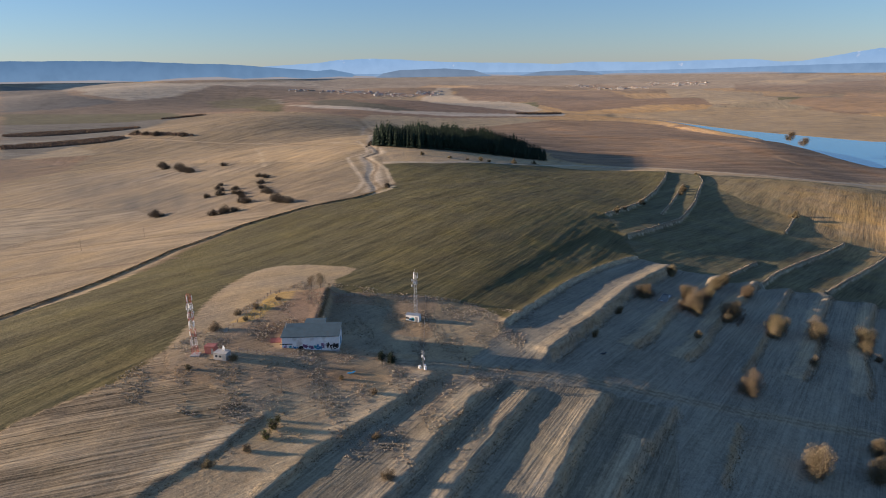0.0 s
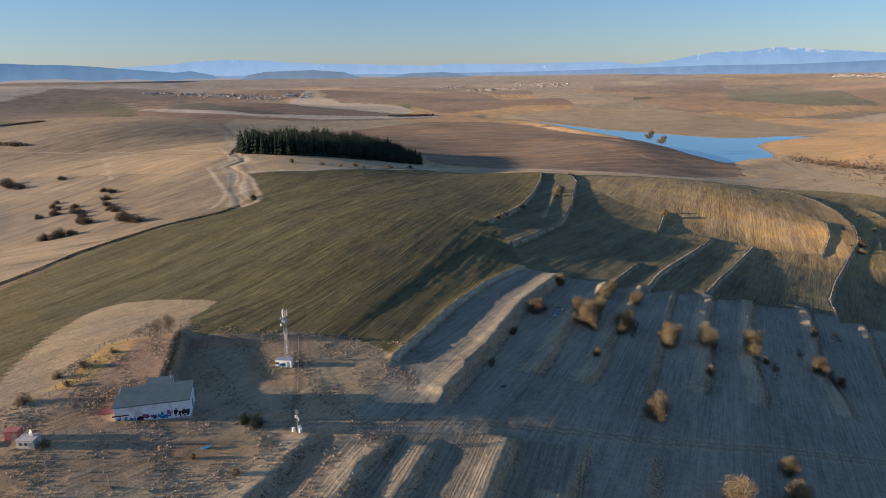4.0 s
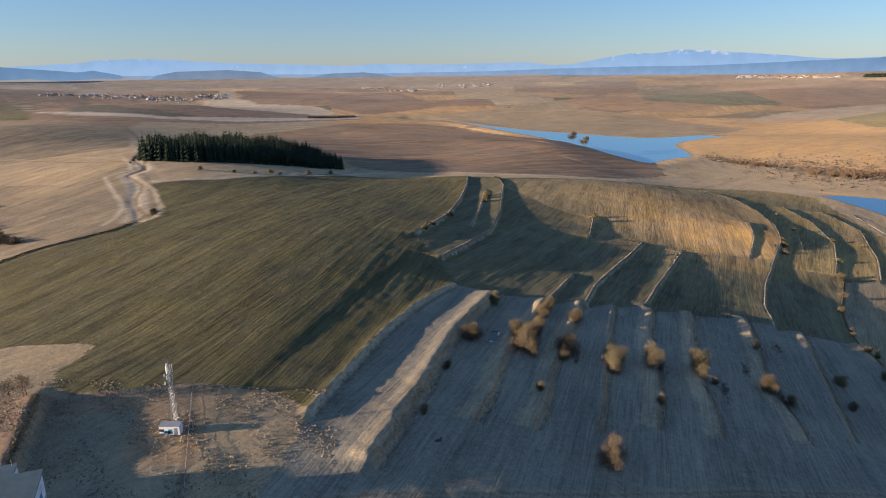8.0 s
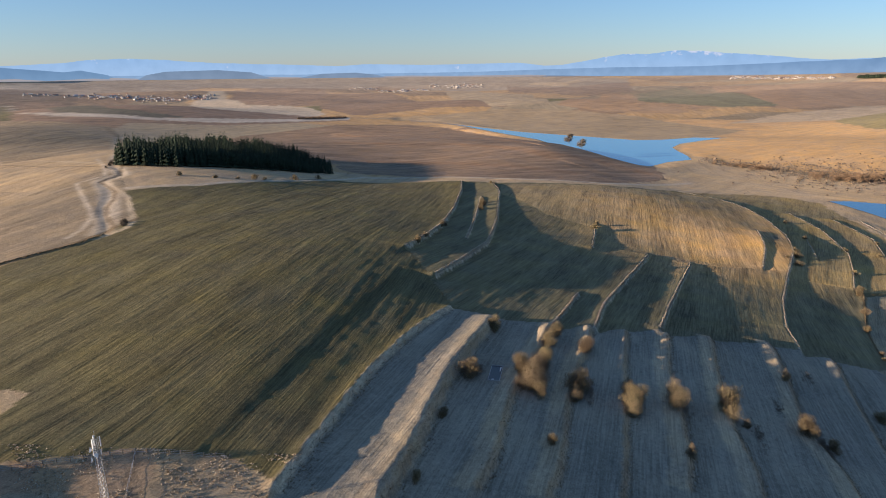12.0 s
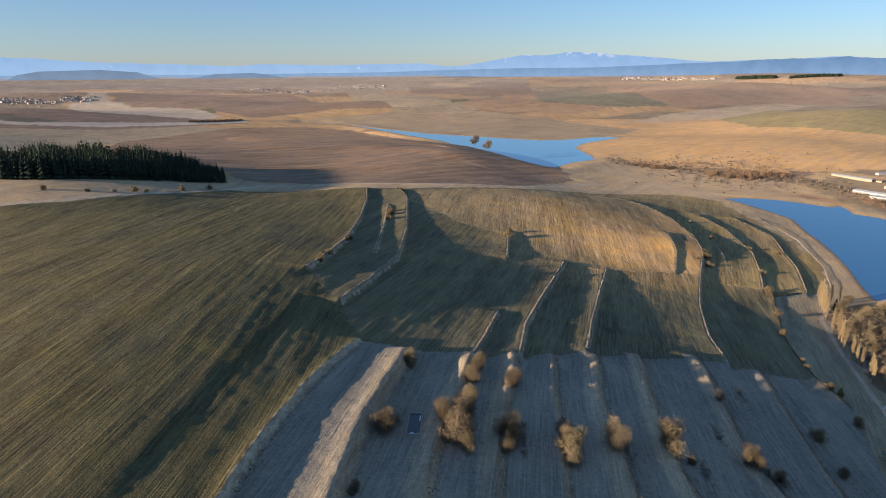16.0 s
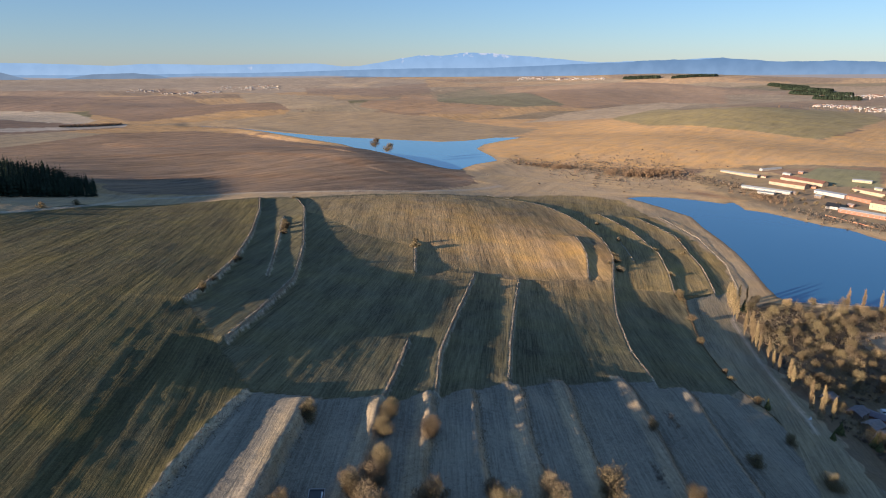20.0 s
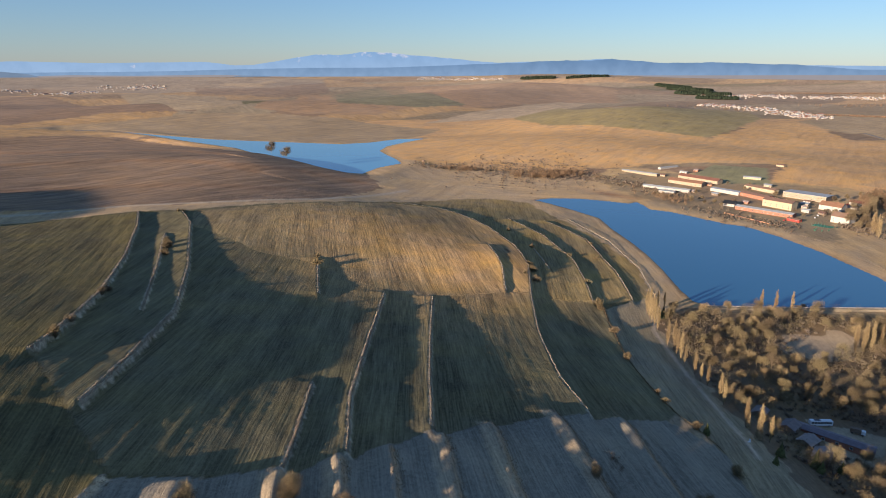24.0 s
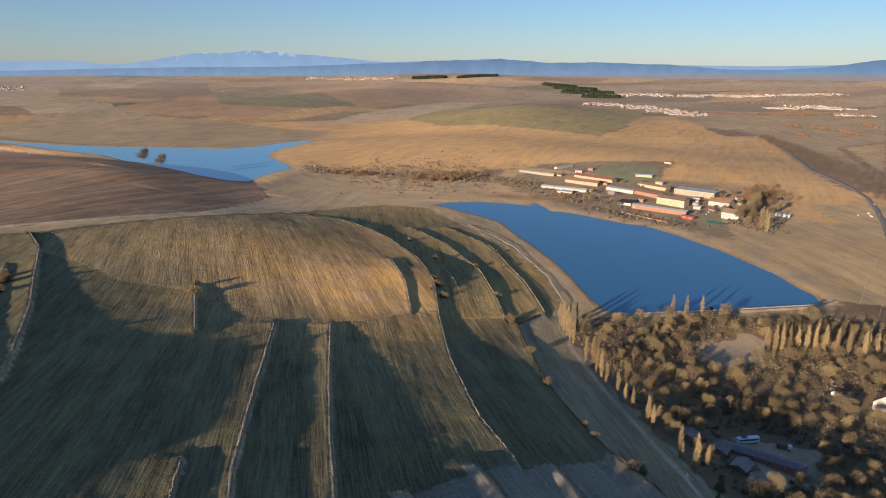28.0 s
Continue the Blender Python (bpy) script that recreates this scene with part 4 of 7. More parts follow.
def gable(bm, lx, ly, z, rise, over=0.3, thick=0.18, along="x"):
    """A pitched roof with thickness over a block lx by ly at height z, ridge along x or y."""
    if along == "y":
        lx, ly = ly, lx
    a, b = lx / 2 + over, ly / 2 + over
    low = z - rise * over / (ly / 2)
    rows = []
    for x in (-a, a):
        rows.append([(x, -b, low), (x, 0, z + rise), (x, b, low), (x, b, low + thick), (x, 0, z + rise + thick), (x, -b, low + thick)])
    if along == "y":
        rows = [[(-p[1], p[0], p[2]) for p in r] for r in rows]
    v = [[bm.verts.new(p) for p in r] for r in rows]
    for i in range(6):
        j = (i + 1) % 6
        bm.faces.new((v[0][i], v[0][j], v[1][j], v[1][i]))
    bm.faces.new((v[0][0], v[0][5], v[0][4], v[0][1]))
    bm.faces.new((v[0][1], v[0][4], v[0][3], v[0][2]))
    bm.faces.new((v[1][1], v[1][4], v[1][5], v[1][0]))
    bm.faces.new((v[1][2], v[1][3], v[1][4], v[1][1]))
    bmesh.ops.recalc_face_normals(bm, faces=bm.faces[:])
    return bm


def gabled_wall(bm, lx, ly, h, rise, along="x"):
    """Walls with gable ends."""
    if along == "y":
        lx, ly = ly, lx
    a, b = lx / 2, ly / 2
    prof = [(-b, -0.6), (b, -0.6), (b, h), (0, h + rise), (-b, h)]
    rows = [[(x, y, z) for y, z in prof] for x in (-a, a)]
    if along == "y":
        rows = [[(-p[1], p[0], p[2]) for p in r] for r in rows]
    v = [[bm.verts.new(p) for p in r] for r in rows]
    for i in range(5):
        j = (i + 1) % 5
        bm.faces.new((v[0][i], v[0][j], v[1][j], v[1][i]))
    bm.faces.new(v[0]), bm.faces.new(v[1][::-1])
    bmesh.ops.recalc_face_normals(bm, faces=bm.faces[:])
    return bm


def clumps(name, centres, radii, count, size, material, rng, up=0.0, flat=1.0, long=1.6):
    """A crown: many small leaf or twig clumps (pairs of crossed slivers) spread through lobes."""
    centres, radii = np.asarray(centres, float), np.asarray(radii, float)
    w = (radii ** 2).prod(-1) ** 0.33 if radii.ndim == 2 else radii ** 2
    k = rng.choice(len(centres), count, p=w / w.sum())
    d = rng.normal(size=(count, 3))
    d /= np.linalg.norm(d, axis=1, keepdims=True)
    d *= rng.uniform(0.1, 1.0, (count, 1)) ** 0.62 * np.where(rng.random((count, 1)) < 0.12, 1.25, 1.0)
    r = radii[k] if radii.ndim == 2 else radii[k, None]
    p = centres[k] + d * r
    a = d + rng.normal(size=(count, 3)) * 0.7 + (0, 0, up)
    a /= np.linalg.norm(a, axis=1, keepdims=True)
    b = np.cross(a, rng.normal(size=(count, 3)))
    b /= np.linalg.norm(b, axis=1, keepdims=True)
    s = size * rng.uniform(0.6, 1.4, (count, 1))
    tip, q1, q2 = p + a * s * long, p + b * s * 0.5 * flat, p - b * s * 0.5 * flat
    back = p - a * s * 0.8
    co = np.stack([back, q1, tip, q2], 1).reshape(-1, 3)
    return raw_mesh(name, co, np.arange(count * 4).reshape(-1, 4), material)


def limbs(name, segs, material):
    bm = bmesh.new()
    for a, b, r, t in segs:
        rod(bm, a, b, r, 5, t)
    me = bpy.data.meshes.new(name)
    bm.to_mesh(me)
    bm.free()
    me.materials.append(material)
    return me


def shrub_meshes(seed, high, wide, material, count=420, size=0.42, long=1.0):
    """A many-stemmed bare bush, long with its bank: forked stems and an uneven crown of twigs down to the ground."""
    g = np.random.default_rng(seed)
    segs, cs, rs = [], [], []
    for k in range(13):
        a, lean = k * 2.4 + g.uniform(-0.5, 0.5), g.uniform(0.1, 1.0)
        top = (math.cos(a) * wide * 0.38 * lean, math.sin(a) * wide * 0.38 * lean * long, high * g.uniform(0.45, 0.9) * (1.05 - 0.55 * lean))
        root = (top[0] * 0.3, top[1] * 0.45, -0.3)
        mid = (top[0] * 0.55, top[1] * 0.6, top[2] * 0.5)
        segs += [(root, mid, 0.10, 0.07), (mid, top, 0.07, 0.02)]
        for _ in range(3):
            tip = tuple(p + q for p, q in zip(top, g.normal(0, 0.16 * wide, 3) * (1, 1, 0.6)))
            segs.append((mid, tip, 0.045, 0.012))
        cs += [top, (mid[0] * 1.2, mid[1] * 1.2, mid[2] * 0.8)]
        rs += [wide * g.uniform(0.12, 0.24), wide * g.uniform(0.14, 0.22)]
    return limbs("stem", segs, BARK), clumps("crown", cs, np.array(rs), count, size, material, g, 0.6, 0.3, 2.6)


def tree_meshes(seed, high, wide, material, count=520, size=0.5, low=0.28):
    """A bare broadleaf tree: tapered trunk, limbs, crown of twig clumps with gaps."""
    g = np.random.default_rng(seed)
    fork = high * low
    segs, cs, rs = [((0, 0, -0.5), (0.1, 0, fork), 0.2, 0.15), ((0.1, 0, fork), (0, 0.1, high * 0.8), 0.15, 0.04)], [(0, 0, high * 0.8)], [wide * 0.25]
    for k in range(10):
        a, f = k * 2.4 + g.uniform(-0.4, 0.4), g.uniform(0.0, 1.0)
        z0 = fork + (high * 0.5) * f * 0.8
        out = wide * 0.42 * g.uniform(0.55, 1.0) * (1 - 0.35 * f)
        tip = (math.cos(a) * out, math.sin(a) * out, z0 + high * g.uniform(0.18, 0.34))
        segs.append(((0, 0, z0), tip, 0.08, 0.02))
        cs.append(tip)
        rs.append(wide * g.uniform(0.18, 0.30))
    return limbs("trunk", segs, BARK), clumps("crown", cs, np.array(rs), count, size, material, g, 0.7, 0.32, 2.5)


def poplar_meshes(seed, high, wide, material, count=420):
    g = np.random.default_rng(seed)
    n = 9
    cs = [(g.normal() * 0.15, g.normal() * 0.15, high * (0.14 + 0.8 * k / (n - 1))) for k in range(n)]
    rs = np.array([[wide * 0.5 * math.sin(0.35 + 2.5 * k / (n - 1)) + 0.15] * 2 + [high * 0.09] for k in range(n)])
    segs = [((0, 0, -0.5), (0, 0, high * 0.95), 0.2, 0.03)]
    for k in range(12):
        a, z = k * 2.4, high * (0.12 + 0.06 * k)
        segs.append(((0, 0, z), (math.cos(a) * wide * 0.3, math.sin(a) * wide * 0.3, z + high * 0.12), 0.05, 0.015))
    return limbs("trunk", segs, BARK), clumps("crown", cs, rs, count, 0.3, material, g, 2.4, 0.3, 2.6)


def spruce_arrays(g, high, wide, tiers=8, arms=9):
    """Drooping branch blades tier by tier."""
    co = []
    for i in range(tiers):
        f = i / (tiers - 1)
        z, r = high * (0.10 + 0.84 * f), wide * 0.5 * (1.02 - f) + 0.12
        for k in range(arms):
            a = k * 6.283 / arms + i * 0.8 + g.uniform(-0.25, 0.25)
            rr = r * g.uniform(0.75, 1.15)
            c, s = math.cos(a), math.sin(a)
            w = rr * 0.42
            co += [(0, 0, z + high * 0.10), (c * rr * 0.6 - s * w, s * rr * 0.6 + c * w, z + 0.01), (c * rr, s * rr, z - rr * 0.22), (c * rr * 0.6 + s * w, s * rr * 0.6 - c * w, z)]
    return np.array(co)


def plant(name, meshes, x, y, scale, turn, label, category, group, parts=("trunk", "crown"), sink=0.0):
    e = at(name, x, y, None, turn, label, category, group)
    e.location.z -= sink
    e.scale = (scale * random.uniform(0.9, 1.1), scale * random.uniform(0.9, 1.1), scale)
    for n, me in zip(parts, meshes):
        new(n, me).parent = e
    return e


# ---- mountains at the horizon: plain glowing backdrops, haze put into their colours ----
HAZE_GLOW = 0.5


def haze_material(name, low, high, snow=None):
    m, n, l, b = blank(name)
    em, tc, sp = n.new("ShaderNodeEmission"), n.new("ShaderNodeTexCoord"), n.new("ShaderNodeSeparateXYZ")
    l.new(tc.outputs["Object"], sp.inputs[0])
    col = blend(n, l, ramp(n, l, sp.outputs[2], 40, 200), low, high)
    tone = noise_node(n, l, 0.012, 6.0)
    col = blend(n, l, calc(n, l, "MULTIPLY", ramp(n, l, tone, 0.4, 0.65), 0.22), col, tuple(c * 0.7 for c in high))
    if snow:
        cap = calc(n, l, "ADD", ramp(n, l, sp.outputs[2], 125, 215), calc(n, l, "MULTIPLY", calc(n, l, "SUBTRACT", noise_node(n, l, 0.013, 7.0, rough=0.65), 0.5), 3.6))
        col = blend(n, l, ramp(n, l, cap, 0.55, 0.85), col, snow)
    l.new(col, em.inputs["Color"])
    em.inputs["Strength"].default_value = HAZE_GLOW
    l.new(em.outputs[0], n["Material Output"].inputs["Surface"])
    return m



def range_of_hills(name, radius, profile, material, rough, label, seed):
    """A ridge seen as one hazy outline; profile: degrees round from +y and metres over the eye."""
    az = np.radians(np.arange(profile[0][0], profile[-1][0], 0.1))
    base = np.interp(np.degrees(az), [p[0] for p in profile], [p[1] for p in profile])
    g = np.random.default_rng(seed)
    for f, w in ((9, 1.0), (23, 0.55), (57, 0.3), (131, 0.2), (290, 0.14), (610, 0.08)):
        base = base + rough * w * np.sin(az * f + g.uniform(0, 6.28)) * np.clip(base / 40, 0.15, 1.2)
    x, y = 90 + radius * np.sin(az), -80 + radius * np.cos(az)
    n = len(az)
    co = np.concatenate([np.stack([x, y, np.full(n, -60.0)], -1), np.stack([x, y, 96 + base - 20], -1), np.stack([x * 1.004, y * 1.004, 96 + base], -1)])
    i = np.arange(n - 1)
    quads = np.concatenate([np.stack([i, i + 1, i + 1 + n, i + n], -1), np.stack([i + n, i + 1 + n, i + 1 + 2 * n, i + 2 * n], -1)])
    return tagged(new(name, raw_mesh(name, co, quads, material, True)), label, "mountains", kind="structure")


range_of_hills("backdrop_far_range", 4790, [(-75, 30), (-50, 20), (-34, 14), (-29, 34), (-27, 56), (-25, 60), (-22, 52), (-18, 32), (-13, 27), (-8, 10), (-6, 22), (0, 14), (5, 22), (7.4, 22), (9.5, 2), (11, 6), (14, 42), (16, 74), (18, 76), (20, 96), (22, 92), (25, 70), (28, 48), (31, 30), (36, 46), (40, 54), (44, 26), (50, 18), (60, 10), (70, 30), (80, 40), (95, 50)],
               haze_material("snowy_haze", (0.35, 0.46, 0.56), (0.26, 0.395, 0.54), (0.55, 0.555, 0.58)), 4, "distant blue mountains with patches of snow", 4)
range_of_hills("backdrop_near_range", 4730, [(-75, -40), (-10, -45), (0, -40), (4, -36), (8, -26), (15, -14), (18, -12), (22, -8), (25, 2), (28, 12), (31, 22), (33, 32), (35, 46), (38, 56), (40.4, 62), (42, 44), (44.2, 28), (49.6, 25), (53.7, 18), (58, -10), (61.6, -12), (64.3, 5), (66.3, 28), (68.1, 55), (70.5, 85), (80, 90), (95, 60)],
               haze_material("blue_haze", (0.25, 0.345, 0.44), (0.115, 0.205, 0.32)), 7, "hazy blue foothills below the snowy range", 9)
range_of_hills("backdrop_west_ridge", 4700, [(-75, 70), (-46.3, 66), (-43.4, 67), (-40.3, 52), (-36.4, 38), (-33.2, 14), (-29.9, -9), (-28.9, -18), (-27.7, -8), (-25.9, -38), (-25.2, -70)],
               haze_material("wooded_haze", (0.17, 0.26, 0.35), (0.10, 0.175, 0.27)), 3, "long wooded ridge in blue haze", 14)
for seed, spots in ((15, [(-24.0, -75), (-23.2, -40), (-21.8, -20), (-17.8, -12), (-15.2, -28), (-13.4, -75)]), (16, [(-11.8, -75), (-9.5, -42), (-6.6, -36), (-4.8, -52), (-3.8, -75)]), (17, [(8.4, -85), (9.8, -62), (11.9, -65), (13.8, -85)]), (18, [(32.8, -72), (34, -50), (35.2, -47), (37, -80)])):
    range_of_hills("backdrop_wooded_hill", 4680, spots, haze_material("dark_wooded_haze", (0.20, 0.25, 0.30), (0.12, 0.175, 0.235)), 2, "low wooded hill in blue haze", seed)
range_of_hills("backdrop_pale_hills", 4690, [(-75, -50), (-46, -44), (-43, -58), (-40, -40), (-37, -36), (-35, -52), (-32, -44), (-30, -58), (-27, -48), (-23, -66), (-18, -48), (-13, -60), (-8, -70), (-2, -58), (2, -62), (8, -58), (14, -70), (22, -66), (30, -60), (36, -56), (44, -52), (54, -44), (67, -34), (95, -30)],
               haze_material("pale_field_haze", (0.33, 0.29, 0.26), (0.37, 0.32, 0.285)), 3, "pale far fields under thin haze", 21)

# ---- far dark woods on the hills ----
def woodland(name, spots, material, high, label, count, seed):
    """Far woods: one mass of small crowns; spots: x, y, half-lengths, turn."""
    g = np.random.default_rng(seed)
    out = []
    area = np.array([a * b for _, _, a, b, _ in spots])
    for (x, y, a, b, t), n in zip(spots, (count * area / area.sum()).astype(int)):
        u, v = g.uniform(-1, 1, (2, n))
        keep = u * u + v * v * (0.7 + 0.3 * np.sin(u * 7)) < 1
        u, v = u[keep] * a, v[keep] * b
        c, s = math.cos(radians(t)), math.sin(radians(t))
        px, py = x + u * c - v * s, y + u * s + v * c
        h = high * g.uniform(0.7, 1.25, len(px))
        w = h * g.uniform(0.35, 0.55, len(px))
        pz = full_height(px, py)
        ring = []
        for k in range(5):
            an = k * 1.2566 + g.uniform(0, 1, len(px))
            ring.append(np.stack([px + w * np.cos(an), py + w * np.sin(an), pz + h * g.uniform(0.05, 0.35, len(px))], -1))
        top = np.stack([px + g.normal(0, 0.1, len(px)) * w, py, pz + h], -1)
        out.append(np.stack([np.stack([ring[k], ring[(k + 1) % 5], top], 1) for k in range(5)], 1).reshape(-1, 3))
    co = np.concatenate(out)
    me = raw_mesh(name, co, np.arange(len(co)).reshape(-1, 3), material)
    return tagged(new(name, me), label, "woods", kind="stuff")

woodland("far_woods", [(2480, 3500, 60, 22, -40), (2560, 3440, 60, 20, -40), (2790, 3320, 150, 12, -10), (2980, 2800, 30, 110, 10), (2900, 2600, 34, 120, 20), (2760, 2380, 34, 130, 35), (2600, 2150, 28, 90, 35)], NEEDLE, 15,
         "dark spruce woods on the far hills", 5200, 3)
woodland("far_copses", [(-262, 1915, 80, 12, 30), (-1430, 1190, 170, 52, 35), (-1230, 950, 150, 40, 30), (-1390, 1600, 70, 10, 40), (-1020, 1050, 110, 9, -10), (2350, 1250, 200, 7, -60), (2500, 1150, 160, 7, -40), (3300, 2100, 300, 8, -40), (2480, 980, 60, 8, -40), (2077, 982, 60, 9, 50), (2045, 888, 50, 10, 45), (1987, 789, 60, 12, 45), (2226, 830, 60, 9, 40), (1838, 833, 40, 9, 45), (2597, 995, 50, 8, 40)], BRUSH, 5.5, "bare brown copses and hedges across the valley", 10000, 8)


def twig_belt():
    """Bare trees along the stream and behind the farm, as one mass of twigs."""
    g = np.random.default_rng(31)
    cs, rs = [], []
    for x, y, a, b, t, n in ((960, 470, 60, 20, 30, 70), (1000, 480, 50, 24, 20, 90), (740, 835, 46, 22, -40, 120), (700, 830, 40, 14, -30, 60), (604, 942, 50, 14, -40, 50), (690, 850, 60, 25, 0, 40), (760, 620, 18, 60, 0, 30), (2120, 1600, 300, 50, -58, 60), (2900, 1500, 420, 70, -30, 90)):
        u, v = g.normal(0, 0.5, n) * a, g.normal(0, 0.5, n) * b
        c, s = math.cos(radians(t)), math.sin(radians(t))
        px, py = x + u * c - v * s, y + u * s + v * c
        r = g.uniform(1.6, 3.4, n) * (1.0 if x < 900 else 1.25)
        cs.append(np.stack([px, py, full_height(px, py) + r * g.uniform(0.8, 1.5, n)], -1)), rs.append(r)
    r = np.concatenate(rs)
    me = clumps("twig_belt", np.concatenate(cs), np.stack([r, r, r * 1.35], -1), 90000, 0.6, BRUSH, g, 0.8, 0.34, 2.4)
    tagged(new("twig_belt", me), "belts of bare brown trees along the stream", "woods", kind="stuff")


twig_belt()


def road_belt():
    """The broad belt of bare trees along the road on the plain."""
    g = np.random.default_rng(33)
    line_x, line_y = [1720, 1600, 1500, 1400, 1285, 1180, 1100], [872, 768, 668, 572, 478, 396, 346]
    t = g.uniform(0, 6, 1500)
    o = g.normal(0, 0.45, 1500) * np.interp(t, [0, 1, 3, 6], [14, 24, 38, 40])
    px, py = np.interp(t, range(7), line_x) + o * 0.62, np.interp(t, range(7), line_y) - o * 0.78
    r = g.uniform(2.2, 4.2, 1500)
    me = clumps("road_belt", np.stack([px, py, full_height(px, py) + r * g.uniform(0.8, 1.9, 1500)], -1), np.stack([r, r, r * 1.4], -1), 120000, 0.5, DEAD_BRUSH, g, 0.9, 0.34, 2.4)
    tagged(new("road_belt", me), "broad belt of bare brown trees beside the country road", "woods", kind="stuff")


road_belt()

# ---- spruce wood on the spur's shoulder ----
def spruce_wood():
    g = np.random.default_rng(12)
    edge = [(-272, 585), (-211, 590), (-152, 632), (-100, 672), (-52, 706), (-66, 770), (-150, 790), (-250, 740), (-290, 660)]
    spots = []
    while len(spots) < 2500:
        x, y = g.uniform(-295, -48), g.uniform(580, 795)
        if inside(np.array([x]), np.array([y]), edge)[0]:
            spots.append((x, y))
    spots = np.array(spots)
    zs = height(spots[:, 0], spots[:, 1])
    co = []
    for (x, y), z in zip(spots, zs):
        h = np.interp(x, [-290, -150, -110, -85, -50], [28, 25, 21, 16, 9]) * (1 + 0.09 * math.sin(x * 0.11 + y * 0.05) + 0.07 * math.sin(x * 0.31)) * (g.uniform(0.74, 1.0) if g.random() < 0.93 else g.uniform(1.0, 1.12))
        q = spruce_arrays(g, h, h * g.uniform(0.34, 0.5), 6, 6)
        a = g.uniform(0, 6.28)
        c, s = math.cos(a), math.sin(a)
        co.append(np.stack([x + q[:, 0] * c - q[:, 1] * s, y + q[:, 0] * s + q[:, 1] * c, z + q[:, 2]], -1))
    co = np.concatenate(co)
    me = raw_mesh("spruce_wood", co, np.arange(len(co)).reshape(-1, 4), NEEDLE)
    tagged(new("spruce_wood", me), "dense dark-green spruce wood on a field's edge", "woods", kind="stuff")


spruce_wood()

# ---- bushes on the strip fields and banks ----
SHRUBS = [shrub_meshes(21 + k, 4.3, 5.2, (TWIG, TWIG_GREY, TWIG)[k % 3], 8000, 0.12, 1.5) for k in range(5)]
BUSHY = ("stem", "crown")
for x, y, s in [(104, 158, .75), (89, 100, .8), (112, 96, 1.15), (109, 104, .8), (114, 88, .6), (118, 113, .75), (122, 122, .7), (127, 141, .7), (132, 152, .7), (143, 138, .75), (131, 98, 1.0), (128, 90, .6), (150, 92, 1.1), (148, 84, .6),
                (152, 102, .6), (168, 95, 1.05), (171, 104, .5), (189, 97, 1.1), (194, 90, .35), (160, 59, .4), (128, 10, .85), (141, -36, 1.0), (160, -28, .8), (165, -10, .6), (219, 92, .85), (225, 84, .5), (237, 141, .5), (268, 118, .6),
                (112, 52, .35), (78, 64, .35), (290, 102, .7), (298, 130, .5), (258, 92, .4), (70, 24, .3), (272, 60, .6)]:
    k = random.randrange(5)
    plant("shrub", SHRUBS[k], x, y, s * 2.45, random.uniform(-28, 2) + 180 * random.randrange(2), "bare golden-brown thorn bush on a grassy bank", "bush", "bushes on the strip fields", BUSHY, 0.2)


def bank_thicket():
    """Dark bramble along the foot of the banks, thick where the bushes stand."""
    g = np.random.default_rng(52)
    px, py, r = [], [], []
    for x, y, long, n in ((91, 104, 9, 40), (115, 98, 12, 60), (133, 96, 12, 60), (152, 96, 10, 60), (171, 98, 12, 70), (192, 104, 14, 90), (222, 90, 13, 100), (194, 84, 9, 40), (250, 148, 8, 40), (163, -20, 9, 50), (216, 110, 6, 30), (173, 112, 6, 30)):
        t, o = g.normal(0, 0.55, n) * long, g.normal(1.6, 1.0, n)
        px.append(x + t * 0.28 + o), py.append(y + t * 0.96 - o * 0.28), r.append(g.uniform(0.35, 1.1, n))
    for k in range(9):     # low scrub down the face of each strip bank
        pts = BANKS[k][0]
        for (ax, ay), (bx, by) in zip(pts, pts[1:]):
            run = math.hypot(bx - ax, by - ay)
            n = int(run * (5.0 if k < 2 else 2.4))
            t, o = g.uniform(0, 1, n), g.normal(2.2 if k < 2 else 1.3, 1.1 if k < 2 else 0.6, n)
            keep = wobble(ax + (bx - ax) * t, (ay + (by - ay) * t), 0.09) + g.normal(0, 0.5, n) > -0.1
            t, o = t[keep], o[keep]
            px.append(ax + (bx - ax) * t + o * (by - ay) / run), py.append(ay + (by - ay) * t - o * (bx - ax) / run), r.append(g.uniform(0.1, 0.34, len(t)))
    px, py, r = np.concatenate(px), np.concatenate(py), np.concatenate(r)
    me = clumps("bank_thicket", np.stack([px, py, height(px, py) + r * 0.5], -1), np.stack([r, r, r * 0.9], -1), 110000, 0.1, DEAD_BRUSH, g, 0.6, 0.3, 2.4)
    tagged(new("bank_thicket", me), "dark dead bramble at the foot of the banks", "thicket", kind="stuff")


bank_thicket()
for x, y, s in [(65, 297, 1.2), (70, 318, .8), (82, 371, 1.1), (85, 383, .9), (121, 470, 1.2), (124, 490, 1.5), (125, 505, 1.2), (222, 438, 1.2), (226, 452, .9), (150, 655, 1.0), (146, 648, .7), (378, 380, 1.0), (385, 398, 1.3), (390, 410, 1.1), (372, 388, .6),
                (419, 370, 1.0), (398, 330, 1.3), (392, 322, 1.1), (371, 283, 1.0), (345, 242, 1.0), (441, 520, .9), (455, 440, 1.0), (470, 500, .8), (428, 460, .9), (480, 430, .8), (505, 470, .7), (516, 500, .8), (322, 196, .7), (317, 186, .6), (309, 160, .8)]:
    plant("shrub", SHRUBS[random.randrange(5)], x, y, s * 1.15, random.uniform(0, 360), "low russet bush on a terrace bank", "bush", "bushes on the terraces", BUSHY, 0.2)
DARK_SHRUBS = [shrub_meshes(61 + k, 3.4, 8.5, DARK_BRUSH, 5000, 0.2) for k in range(3)]
